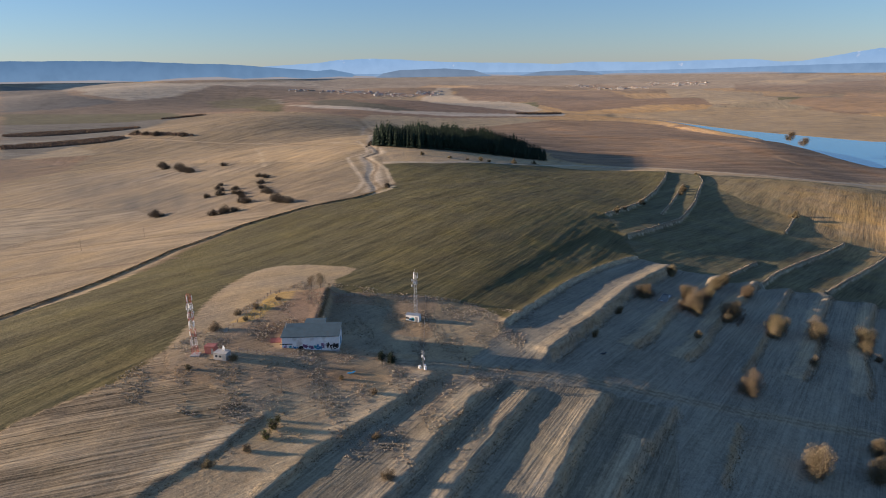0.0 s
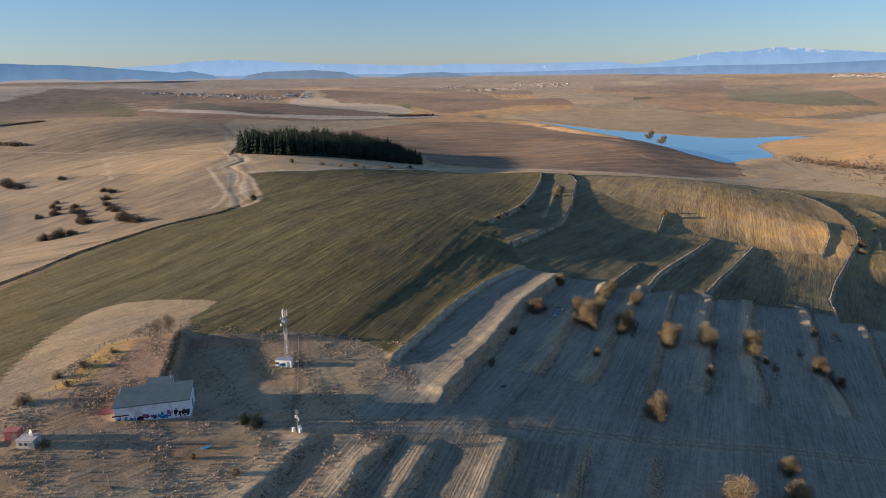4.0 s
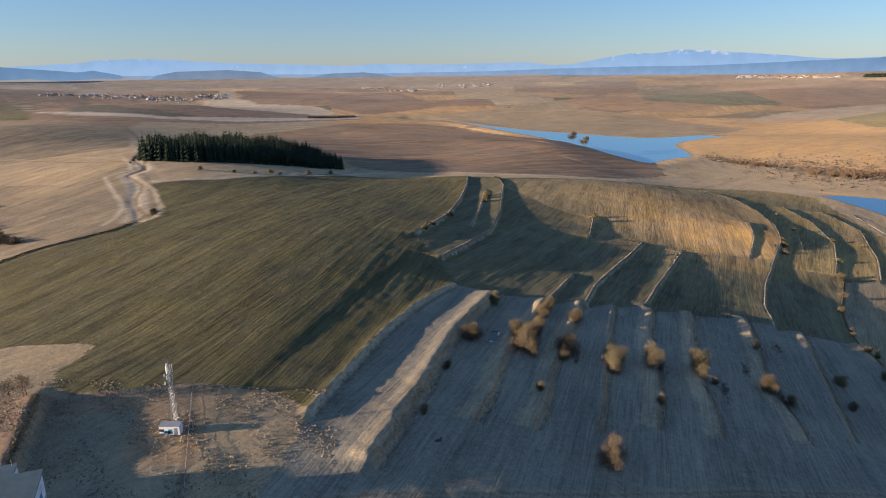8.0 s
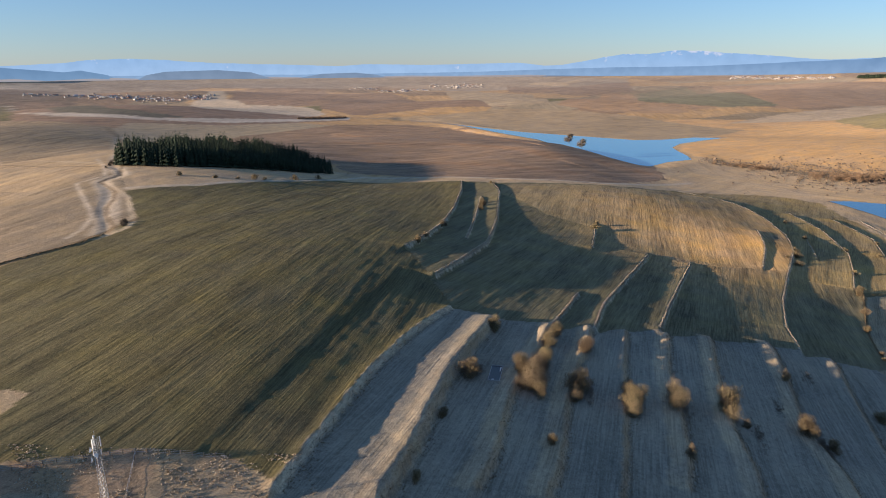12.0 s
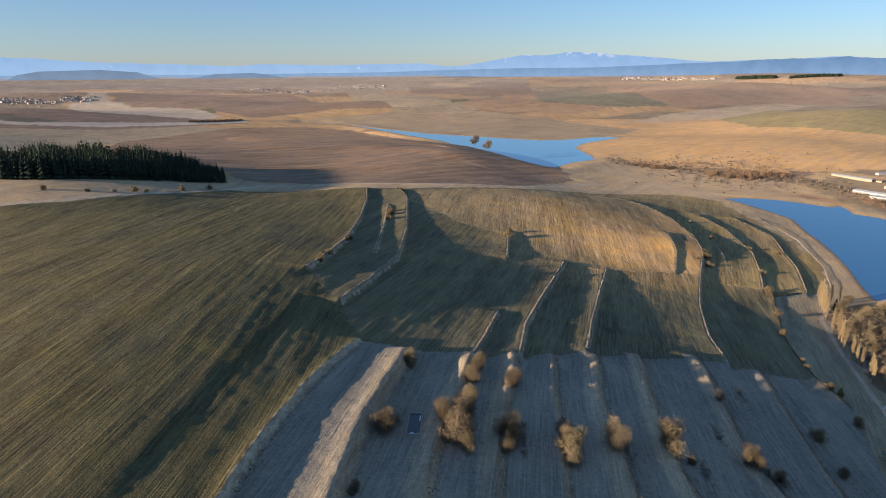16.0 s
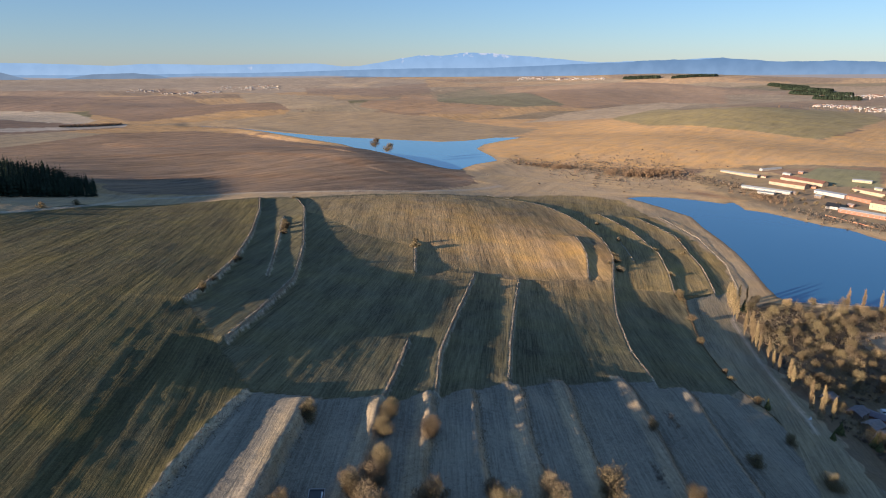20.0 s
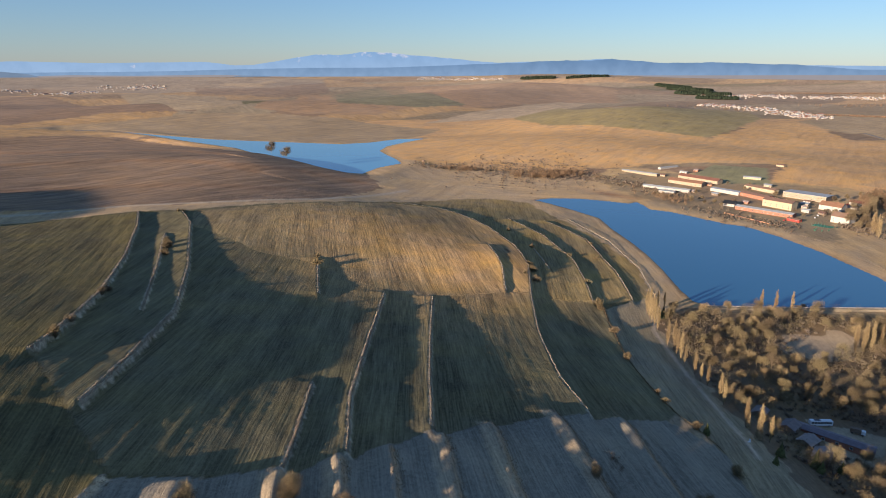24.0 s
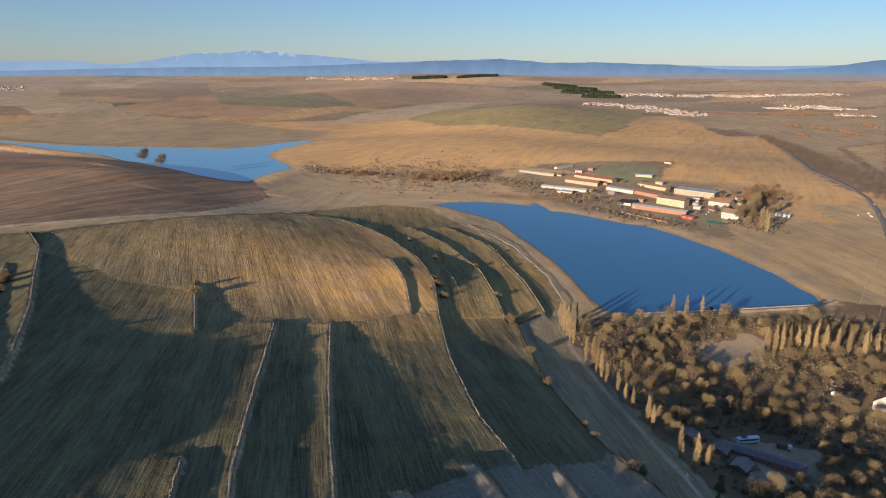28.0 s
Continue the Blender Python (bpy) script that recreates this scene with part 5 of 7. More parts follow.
for x, y, s in [(-347, 250, 1.8), (-338, 244, 1.3), (-340, 316, 1.3), (-328, 322, 1.4), (-255, 228, 1.8), (-262, 222, 1.4), (-248, 232, 1.2), (-260, 268, 1.6), (-270, 275, 1.4), (-354, 355, 1.2), (-335, 405, 1.2), (-320, 395, 1.3), (-307, 366, 1.3), (-290, 340, 1.2),
                (-272, 319, 1.4), (-262, 310, 1.3), (-217, 259, 1.7), (-208, 254, 1.4), (-228, 266, 1.4), (-299, 315, 1.5), (-310, 322, 1.4), (-286, 300, 1.2), (-325, 345, 1.2), (-240, 285, 1.3), (-500, 480, 2.2), (-520, 500, 2.4), (-480, 470, 2.0), (-560, 520, 2.2), (-450, 500, 1.4), (-600, 560, 2.2),
                (-150, 338, 1.0), (-146, 328, .8), (-282, 596, .8), (-290, 618, 1.0), (-302, 650, .9), (-310, 690, .9), (-276, 575, .5), (-198, 159, .35), (-1019, 1038, 3.2), (-938, 1030, 2.4), (-1105, 1070, 3.0), (-1060, 1052, 2.6), (-340, 342, 1.2), (-361, 370, 1.0), (-277, 328, 1.0), (-328, 403, .9), (-225, 266, 1.3), (-196, 178, .4)]:
    plant("shrub", DARK_SHRUBS[random.randrange(3)], x, y, s, random.uniform(0, 360), "dark leafless blackthorn thicket in a dry hollow", "bush", "thickets in the hollow", BUSHY, 0.2)
for x, y, s in [(-185, 540, 1.2), (-150, 545, 1.1), (-115, 566, 1.5), (-106, 572, 1.0), (-82, 610, 1.5), (-62, 650, 1.3), (-130, 555, .8)]:
    plant("shrub", SHRUBS[random.randrange(5)], x, y, s, random.uniform(0, 360), "round grey bush beside the field road", "bush", "bushes by the field road", BUSHY, 0.2)
for x, y, s in [(-61, -47, .8), (-49, -77, .5), (-7, -108, .6), (-12, -117, .6), (30, -104, .7), (-60, -22, .7), (-56, -35, .5), (-63, -30, .6), (-57, -10, .5), (-40, -66, .6), (-3, -62, .4), (10, -66, .45), (20, -88, .5)]:
    plant("shrub", SHRUBS[random.randrange(5)], x, y, s, random.uniform(0, 360), "small bare shrub in rough dry grass", "bush", "shrubs round the masts", BUSHY, 0.1)
BARE = [tree_meshes(91 + k, 8.5, 6.5, (TWIG, TWIG_GREY, GOLD, TWIG)[k], 3200, 0.14, 0.12) for k in range(4)]
for x, y, s in [(-52, 9, .75), (-47, 8, .9), (-49, 12, .7)]:
    plant("bare_tree", BARE[1], x, y, s, random.uniform(0, 360), "bare multi-stemmed tree by a fence", "tree", "trees by the fence")

# ---- conifers ----
def conifer_mesh(seed, high, wide, material, tiers=10, arms=11):
    g = np.random.default_rng(seed)
    q = spruce_arrays(g, high, wide, tiers, arms)
    return limbs("trunk", [((0, 0, -0.4), (0, 0, high * 0.95), 0.14, 0.03)], BARK), raw_mesh("crown", q, np.arange(len(q)).reshape(-1, 4), material)


PINE, OLIVE = conifer_mesh(3, 5.5, 4.2, NEEDLE), conifer_mesh(5, 7, 4.6, NEEDLE_OLIVE)
DARK_GREEN = shrub_meshes(89, 4.4, 5.0, NEEDLE_OLIVE, 1200, 0.24)
LARCH = conifer_mesh(8, 13, 4.6, GOLD, 13, 10)
plant("larch", LARCH, 340, 152, 1.0, 40, "tall golden bare larch beside the yard", "tree", "larches by the yard")
plant("larch", LARCH, 346, 162, .62, 80, "slender golden bare larch beside the yard", "tree", "larches by the yard")
ROUND = shrub_meshes(88, 4.4, 4.6, NEEDLE, 1500, 0.26)
for x, y, s in [(6.6, -43.5, 1.0), (2.6, -42.6, .85)]:
    plant("pine", ROUND, x, y, s, random.uniform(0, 360), "dark young pine beside the field track", "tree", "pines by the track")
for x, y, s in [(-7, -96, .8), (-6, -101, .7), (-8, -92, .5)]:
    plant("juniper", DARK_GREEN, x, y, s, random.uniform(0, 360), "dark olive juniper scrub on a grassy bank", "bush", "juniper scrub", BUSHY)
for x, y, s in [(313, 158, .85), (337, 139, 1.0), (348, 130, 1.1), (346, 126, .9), (359, 125, .9), (327, 134, .7), (357, 135, .9)]:
    plant("pine", OLIVE, x, y, s, random.uniform(0, 360), "olive-green pine in dry grass", "tree", "scattered pines")
plant("pine", PINE, 431, 300, 1.7, 20, "dark pine among poplars at the dam", "tree", "scattered pines")

# ---- poplars and the wood below the dam ----
POPLARS = [poplar_meshes(7 + k, 16, 2.1, GOLD, 1500) for k in range(3)]
for x, y, s in [(424, 309, 1.0), (421, 303, 1.15), (417, 296, 1.1), (413, 290, 1.0), (410, 284, .9), (397, 262, .85), (395, 255, 1.0), (389, 247, .9), (385, 240, .95), (381, 233, .7), (377, 222, .75), (372, 213, .6), (369, 206, .65), (361, 191, .8), (358, 186, .7), (345, 163, .8), (340, 152, .9), (345, 150, .7),
                (500, 275, 1.0), (509, 270, 1.0), (519, 264, .95), (437, 312, .8), (446, 314, .7),
                (504, 208, 1.0), (509, 206, 1.15), (512, 213, .95), (518, 206, 1.1), (522, 212, .9), (526, 200, 1.0), (531, 197, 1.1), (536, 194, 1.0), (530, 207, .9), (540, 190, 1.15), (543, 184, 1.0), (548, 179, 1.1), (545, 197, 1.0), (552, 187, 1.0), (556, 173, 1.05), (562, 168, 1.0), (570, 176, .9), (578, 168, .9),
                (805, 372, 1.3), (812, 380, 1.4), (798, 366, 1.2), (820, 386, 1.2)]:
    plant("poplar", POPLARS[random.randrange(3)], x, y, s * 1.2, random.uniform(0, 360), "tall slender bare poplar glowing golden", "tree", "row of poplars")
WOOD = [tree_meshes(131 + k, (10, 8.5, 11, 7.5, 9)[k], (7.5, 7, 8, 7.5, 6.5)[k], (TWIG, TWIG, TWIG_GREY, GOLD, TWIG)[k], 3600, 0.2, 0.2) for k in range(5)]


def lower_wood():
    g = random.Random(17)
    border = [(428, 306), (408, 270), (384, 224), (362, 182), (345, 140), (330, 90), (400, 40), (520, 60), (640, 90), (680, 130), (640, 180), (600, 214), (548, 252), (488, 290), (450, 300)]
    clear = [[(392, 172), (412, 172), (432, 156), (428, 140), (402, 132), (372, 140)], [(466, 240), (500, 242), (530, 231), (524, 216), (505, 206), (482, 206), (464, 222)], [(478, 172), (508, 172), (510, 144), (484, 144)], [(366, 178), (384, 172), (380, 128), (352, 128)]]
    done = []
    while len(done) < 295:
        x, y = g.uniform(330, 690), g.uniform(40, 310)
        p = np.array([x]), np.array([y])
        if not inside(*p, border)[0] or any(inside(*p, c)[0] for c in clear) or any((x - a) ** 2 + (y - b) ** 2 < 16 for a, b in done):
            continue
        done.append((x, y))
        plant("bare_tree", WOOD[g.randrange(5)], x, y, g.uniform(0.75, 1.25), g.uniform(0, 360), "bare ochre-brown alder in a valley wood", "tree", "wood below the dam")


lower_wood()


def thicket():
    """The wood's countless smaller trees, as one mass of twigs."""
    g = np.random.default_rng(23)
    border = [(428, 306), (408, 270), (384, 224), (362, 182), (345, 140), (330, 90), (400, 40), (520, 60), (640, 90), (680, 130), (640, 180), (600, 214), (548, 252), (488, 290), (450, 300)]
    x, y = g.uniform(330, 690, 4600), g.uniform(40, 310, 4600)
    keep = inside(x, y, border)
    for c in ([(392, 172), (412, 172), (432, 156), (428, 140), (402, 132), (372, 140)], [(466, 240), (500, 242), (530, 231), (524, 216), (505, 206), (482, 206), (464, 222)], [(484, 170), (508, 166), (508, 144), (488, 146)], [(366, 178), (384, 172), (380, 128), (352, 128)]):
        keep &= ~inside(x, y, c)
    x, y = x[keep], y[keep]
    r = g.uniform(1.3, 3.0, len(x))
    z = full_height(x, y) + r * g.uniform(0.9, 2.2, len(x))
    me = clumps("thicket", np.stack([x, y, z], -1), np.stack([r, r, r * 1.3], -1), 300000, 0.26, TWIG, g, 0.9, 0.28, 2.8)
    tagged(new("thicket", me), "dense brown thicket of young bare trees", "thicket", kind="stuff")


thicket()


def undergrowth():
    """Brush on the wood floor and along the banks: one mass of small clumps."""
    g = np.random.default_rng(44)
    px, py, sz = [], [], []
    border = [(428, 306), (408, 270), (384, 224), (362, 182), (345, 140), (330, 90), (400, 40), (520, 60), (640, 90), (680, 130), (640, 180), (600, 214), (548, 252), (488, 290), (450, 300)]
    x, y = g.uniform(330, 690, 9000), g.uniform(40, 310, 9000)
    keep = inside(x, y, border) & (wobble(x, y, 0.06) > -0.5) & ~(((x - 497) / 30) ** 2 + ((y - 223) / 14) ** 2 < 1) & ~(((x - 402) / 26) ** 2 + ((y - 150) / 24) ** 2 < 1)
    px.append(x[keep]), py.append(y[keep]), sz.append(g.uniform(0.5, 1.5, keep.sum()))
    x, y = g.normal(700, 60, 900), g.normal(880, 60, 900)
    px.append(x), py.append(y), sz.append(g.uniform(0.6, 2.0, 900))
    for a, b, n in [((560, 1000), (780, 790), 700), ((780, 790), (800, 620), 300), ((745, 560), (760, 440), 200), ((820, 380), (900, 470), 500)]:
        t = g.uniform(0, 1, n)
        px.append(a[0] + (b[0] - a[0]) * t + g.normal(0, 14, n)), py.append(a[1] + (b[1] - a[1]) * t + g.normal(0, 14, n)), sz.append(g.uniform(0.6, 2.2, n))
    px, py, sz = np.concatenate(px), np.concatenate(py), np.concatenate(sz)
    pz = full_height(px, py)
    k = 11
    c = np.repeat(np.stack([px, py, pz], -1), k, 0)
    s = np.repeat(sz, k)[:, None]
    d = g.normal(size=c.shape)
    d[:, 2] = np.abs(d[:, 2]) + 0.25
    d /= np.linalg.norm(d, axis=1, keepdims=True)
    b = np.cross(d, g.normal(size=d.shape))
    b /= np.linalg.norm(b, axis=1, keepdims=True)
    root = c + d * s * 0.2 - (0, 0, 0.15)
    mid = c + d * s * 0.9
    co = np.stack([root, mid + b * s * 0.22, c + d * s * 1.7, mid - b * s * 0.22], 1).reshape(-1, 3)
    me = raw_mesh("undergrowth", co, np.arange(len(co)).reshape(-1, 4), DEAD_BRUSH)
    tagged(new("undergrowth", me), "tangled brown undergrowth on the valley floor", "undergrowth", kind="stuff")


undergrowth()


def bank_weeds(name, seed, sorts, rough, material, label):
    """Weeds along the terrace banks, and in the rough ground round the masts."""
    g = np.random.default_rng(seed)
    px, py, sz = [], [], []
    for pts, drop, reach, sort in BANKS:
        if sort not in sorts:
            continue
        for (ax, ay), (bx, by) in zip(pts, pts[1:]):
            long = math.hypot(bx - ax, by - ay)
            n = int(long * (9.0 if sort == "strip" else 26.0))
            t, o = g.uniform(0, 1, n), g.normal(0.9, 0.9, n) if sort == "strip" else g.normal(-0.45, 0.4, n)
            px.append(ax + (bx - ax) * t + o * (by - ay) / long), py.append(ay + (by - ay) * t - o * (bx - ax) / long)
            sz.append(g.uniform(0.06, 0.24, n))
    n = rough
    x, y = g.uniform(-66, 46, n), g.uniform(-100, 26, n)
    keep = wobble(x, y, 0.16) + g.normal(0, 0.4, n) > 0.25
    px.append(x[keep]), py.append(y[keep]), sz.append(g.uniform(0.1, 0.34, keep.sum()))
    px, py, sz = np.concatenate(px), np.concatenate(py), np.concatenate(sz)
    pz = height(px, py)
    k = 5
    c, s = np.repeat(np.stack([px, py, pz], -1), k, 0), np.repeat(sz, k)[:, None]
    d = g.normal(size=c.shape)
    d[:, 2] = np.abs(d[:, 2]) + 0.35
    d /= np.linalg.norm(d, axis=1, keepdims=True)
    b = np.cross(d, g.normal(size=d.shape))
    b /= np.linalg.norm(b, axis=1, keepdims=True)
    co = np.stack([c - (0, 0, 0.08), c + d * s * 0.8 + b * s * 0.4, c + d * s * 1.6, c + d * s * 0.8 - b * s * 0.4], 1).reshape(-1, 3)
    me = raw_mesh(name, co, np.arange(len(co)).reshape(-1, 4), material)
    tagged(new(name, me), label, "weeds", kind="stuff")


bank_weeds("bank_weeds", 77, ("field",), 26000, TUFT, "dry straw-coloured weeds along banks and rough ground")
bank_weeds("bank_scrub", 78, ("strip", "yard", "hedge"), 4000, TWIG_GREY, "brown dead scrub on the faces of the banks")

# ---- the white hall on the ridge ----
def white_hall():
    e = at("hall", -23.8, -42.3, None, 20, "long white plastered hall with a grey sheet roof and sprayed walls", "building")
    e.location.z = 3.0
    L, D, H = 19.6, 9.5, 5.2
    wall = part("wall", box(bmesh.new(), 0, 0, -1.0, L, D, H + 1.0), PLASTER, e)
    bm = bmesh.new()
    prof = [(-D / 2 - 0.35, H - 0.02), (D / 2 + 0.35, H + 1.0), (D / 2 + 0.35, H + 1.28), (-D / 2 - 0.35, H + 0.22)]
    v = [[bm.verts.new((x, y, z)) for y, z in prof] for x in (-L / 2 - 0.35, L / 2 + 0.35)]
    for i in range(4):
        bm.faces.new((v[0][i], v[0][(i + 1) % 4], v[1][(i + 1) % 4], v[1][i]))
    bm.faces.new(v[0]), bm.faces.new(v[1][::-1])
    bmesh.ops.recalc_face_normals(bm, faces=bm.faces[:])
    part("roof", bm, SHEET_ROOF, e, "weathered grey sheet roof")
    bm = bmesh.new()
    for x in (-L / 2 + 0.05, L / 2 - 0.05):
        w = [bm.verts.new(p) for p in ((x, -D / 2, H - 0.1), (x, D / 2, H - 0.1), (x, D / 2, H + 1.0), (x, -D / 2, H + 0.03))]
        bm.faces.new(w)
    bmesh.ops.solidify(bm, geom=bm.faces[:], thickness=0.08)
    part("gable", bm, PLASTER, e)
    block = part("rear_block", box(bmesh.new(), 0.2, D / 2 + 2.2, -1.2, 7.0, 6.5, 6.9), PLASTER, e)
    part("block_roof", box(bmesh.new(), 0.2, D / 2 + 2.2, 5.9, 7.5, 7.0, 0.25), SHEET_ROOF, e)
    for x, z, sx in ((-8.3, 2.5, 4.2), (-8.9, 0.3, 1.2)):
        part("window_band", box(bmesh.new(), x, -D / 2 - 0.02, z, sx, 0.08, 0.35), DARK, wall)
    part("door", box(bmesh.new(), L / 2 + 0.03, 0.8, -0.2, 0.08, 2.0, 2.8), BLUE_SIGN, e, "blue steel door in the end wall")
    g = random.Random(4)
    x = -9.0
    while x < 8.6:      # sprayed shapes along the foot of the front wall
        w = g.uniform(0.5, 1.5)
        m = g.choice([PURPLE, BLUE_SIGN, BLACK_SPRAY, PURPLE, TEAL])
        if x > 4.6:
            m, w = BLACK_SPRAY, 0.8
        bm = bmesh.new()
        z0, h = g.uniform(0.2, 0.4), g.uniform(1.7, 2.6)
        for _ in range(7):
            box(bm, x + g.uniform(0, w), -D / 2 - 0.015, z0 + g.uniform(0, h * 0.6), g.uniform(0.15, w * 0.9), 0.03, g.uniform(0.12, h * 0.6))
        part("sprayed_shape", bm, m, wall)
        x += w + g.uniform(0.1, 0.8 if x < 5 else 0.25)
    part("plinth", box(bmesh.new(), 0, 0, -1.0, L + 0.12, D + 0.12, 1.15), CONCRETE, e)
    for k in range(3):
        part("chimney_pipe", rod(bmesh.new(), (-L / 2 + 0.3, D / 2 - 1 - k, H), (-L / 2 + 0.3, D / 2 - 1 - k, H + 2.2), 0.09, 6), STEEL, e)
    part("aerial", rod(bmesh.new(), (3.2, D / 2 + 4, 6), (3.2, D / 2 + 4, 8.2), 0.05, 5), STEEL, e)


white_hall()


def red_lean_to():
    e = at("lean_to", -36.0, -46.5, None, 27, "collapsed red and white shelter beside the hall", "shed")
    bm = bmesh.new()
    gable(bm, 3.0, 2.2, 0.3, 0.9)
    part("roof", bm, FADED_RED, e)
    part("wall", gabled_wall(bmesh.new(), 2.8, 2.0, 0.3, 0.8), RED_PAINT, e, "faded red boards")


red_lean_to()


def lattice(name, x, y, high, foot, top, bands, label, turn=0.0):
    """A square lattice tower in painted sections, each a part with its braces."""
    e = at(name, x, y, None, turn, label, "tower")
    n = len(bands)
    for k, m in enumerate(bands):
        bm = bmesh.new()
        za, zb = high * k / n, high * (k + 1) / n
        wa, wb = (foot + (top - foot) * (z / high) for z in (za, zb))
        ca = [(sx * wa / 2, sy * wa / 2, za) for sx, sy in ((-1, -1), (1, -1), (1, 1), (-1, 1))]
        cb = [(sx * wb / 2, sy * wb / 2, zb) for sx, sy in ((-1, -1), (1, -1), (1, 1), (-1, 1))]
        cells = 3
        for i in range(4):
            rod(bm, ca[i], cb[i], 0.05, 5)
            j = (i + 1) % 4
            for c in range(cells):
                p, q = c / cells, (c + 1) / cells
                A, B = Vector(ca[i]).lerp(cb[i], p), Vector(ca[j]).lerp(cb[j], q)
                C, D2 = Vector(ca[j]).lerp(cb[j], p), Vector(ca[i]).lerp(cb[i], q)
                rod(bm, A, B, 0.018, 4), rod(bm, C, D2, 0.018, 4), rod(bm, D2, B, 0.018, 4)
        part("section", bm, m, e)
    part("footing", box(bmesh.new(), 0, 0, -0.8, foot + 1.2, foot + 1.2, 1.1), CONCRETE, e)
    bm = bmesh.new()
    for k in range(int(high / 0.6)):
        z = 0.6 * k + 0.4
        w = (foot + (top - foot) * z / high) / 2
        rod(bm, (-0.2, -w, z), (0.2, -w, z), 0.02, 4)
    part("ladder", bm, STEEL, e)
    return e


def panel(parent, a, r, z, h=1.9, w=0.32):
    """A sector antenna on a bracket, facing the bearing a."""
    c, s = math.cos(a), math.sin(a)
    bm = bmesh.new()
    box(bm, c * r, s * r, z, 0.2, w, h, math.degrees(a))
    bmesh.ops.bevel(bm, geom=bm.edges[:], offset=0.03, segments=1, affect="EDGES")
    p = part("antenna_panel", bm, WHITE_PAINT, parent)
    part("bracket", rod(rod(bmesh.new(), (c * r * 0.3, s * r * 0.3, z + 0.3), (c * r, s * r, z + 0.3), 0.04), (c * r * 0.3, s * r * 0.3, z + h - 0.3), (c * r, s * r, z + h - 0.3), 0.04), STEEL, p)


def dish(parent, a, r, z, size, name="dish"):
    c, s = math.cos(a), math.sin(a)
    m = Matrix.Translation((c * r, s * r, z)) @ Vector((c, s, 0.05)).to_track_quat("Z", "Y").to_matrix().to_4x4()
    bm = bmesh.new()
    bmesh.ops.create_cone(bm, cap_ends=True, segments=14, radius1=size * 0.35, radius2=size, depth=size * 0.55, matrix=m)
    return part(name, bm, WHITE_PAINT, parent, "round white dish")


white = lattice("lattice_tower", 0, 0, 18.6, 1.25, 0.8, [STEEL] * 6, "slim galvanised lattice tower with white antenna panels at its top")
for k in range(3):
    panel(white, k * 2.094 + 0.3, 0.95, 16.4, 2.4, 0.32)
    panel(white, k * 2.094 + 0.9, 0.85, 14.1, 1.3, 0.28)
dish(white, 3.6, 1.2, 13.4, 0.6), dish(white, 5.0, 1.1, 15.1, 0.45), dish(white, 3.2, 1.25, 15.6, 0.55)
part("lightning_rod", rod(bmesh.new(), (0, 0, 18.6), (0, 0, 20.4), 0.03), STEEL, white)
mast = lattice("radio_mast", -53.5, -67.5, 21.5, 1.7, 1.1, [RED_PAINT, WHITE_PAINT, RED_PAINT, WHITE_PAINT, RED_PAINT, WHITE_PAINT, RED_PAINT], "red and white banded lattice mast hung with antenna panels", 20)
for z, n in ((19.2, 3), (16.2, 4), (13.4, 4), (10.4, 4), (7.2, 2)):
    for k in range(n):
        panel(mast, k * 6.283 / n + z, 1.0, z, 1.6, 0.26)
dish(mast, 2.2, 1.4, 12.6, 0.4), dish(mast, -0.5, 1.4, 15.5, 0.4)


def equipment_box(name, x, y, sx, sy, sz, wall_m, label, turn=0.0, spray=(), roof=None):
    e = at(name, x, y, None, turn, label, "cabin")
    body = part("body", box(bmesh.new(), 0, 0, -0.4, sx, sy, sz + 0.4), wall_m, e)
    part("roof", box(bmesh.new(), 0, 0, sz, sx + 0.25, sy + 0.25, 0.15), roof or ROOF_GREY, e)
    part("door", box(bmesh.new(), sx * 0.3, -sy / 2 - 0.02, 0.0, 0.85, 0.06, min(2.0, sz * 0.85)), STEEL, e)
    g = random.Random(sx)
    for m in spray:
        bm = bmesh.new()
        for _ in range(4):
            box(bm, g.uniform(-sx * 0.4, sx * 0.15), -sy / 2 - 0.015, g.uniform(0.1, sz * 0.4), g.uniform(0.2, sx * 0.3), 0.03, g.uniform(0.15, sz * 0.35))
        part("sprayed_shape", bm, m, body)
    return e


equipment_box("equipment_cabin", 0.2, -3.6, 5.6, 2.4, 2.5, WHITE_PAINT, "white equipment cabin with blue sprayed letters at a tower's foot", 0, [TEAL, BLUE_SIGN, BLACK_SPRAY])
equipment_box("equipment_cabin", -50.0, -63.8, 3.4, 2.6, 2.6, FADED_RED, "faded red equipment cabin at the mast's foot", 10, [], FADED_RED)
hut = equipment_box("stone_hut", -44.0, -66.2, 4.4, 3.2, 2.4, CONCRETE, "grey flat-roofed hut with a dish on its roof", 5, [], CONCRETE)
dish(hut, 0.9, 0.6, 3.4, 0.9)
for k, x in enumerate((-1.2, 0.2)):
    part("window", box(bmesh.new(), x, -1.63, 1.1, 0.7, 0.06, 0.7), GLASS, hut)


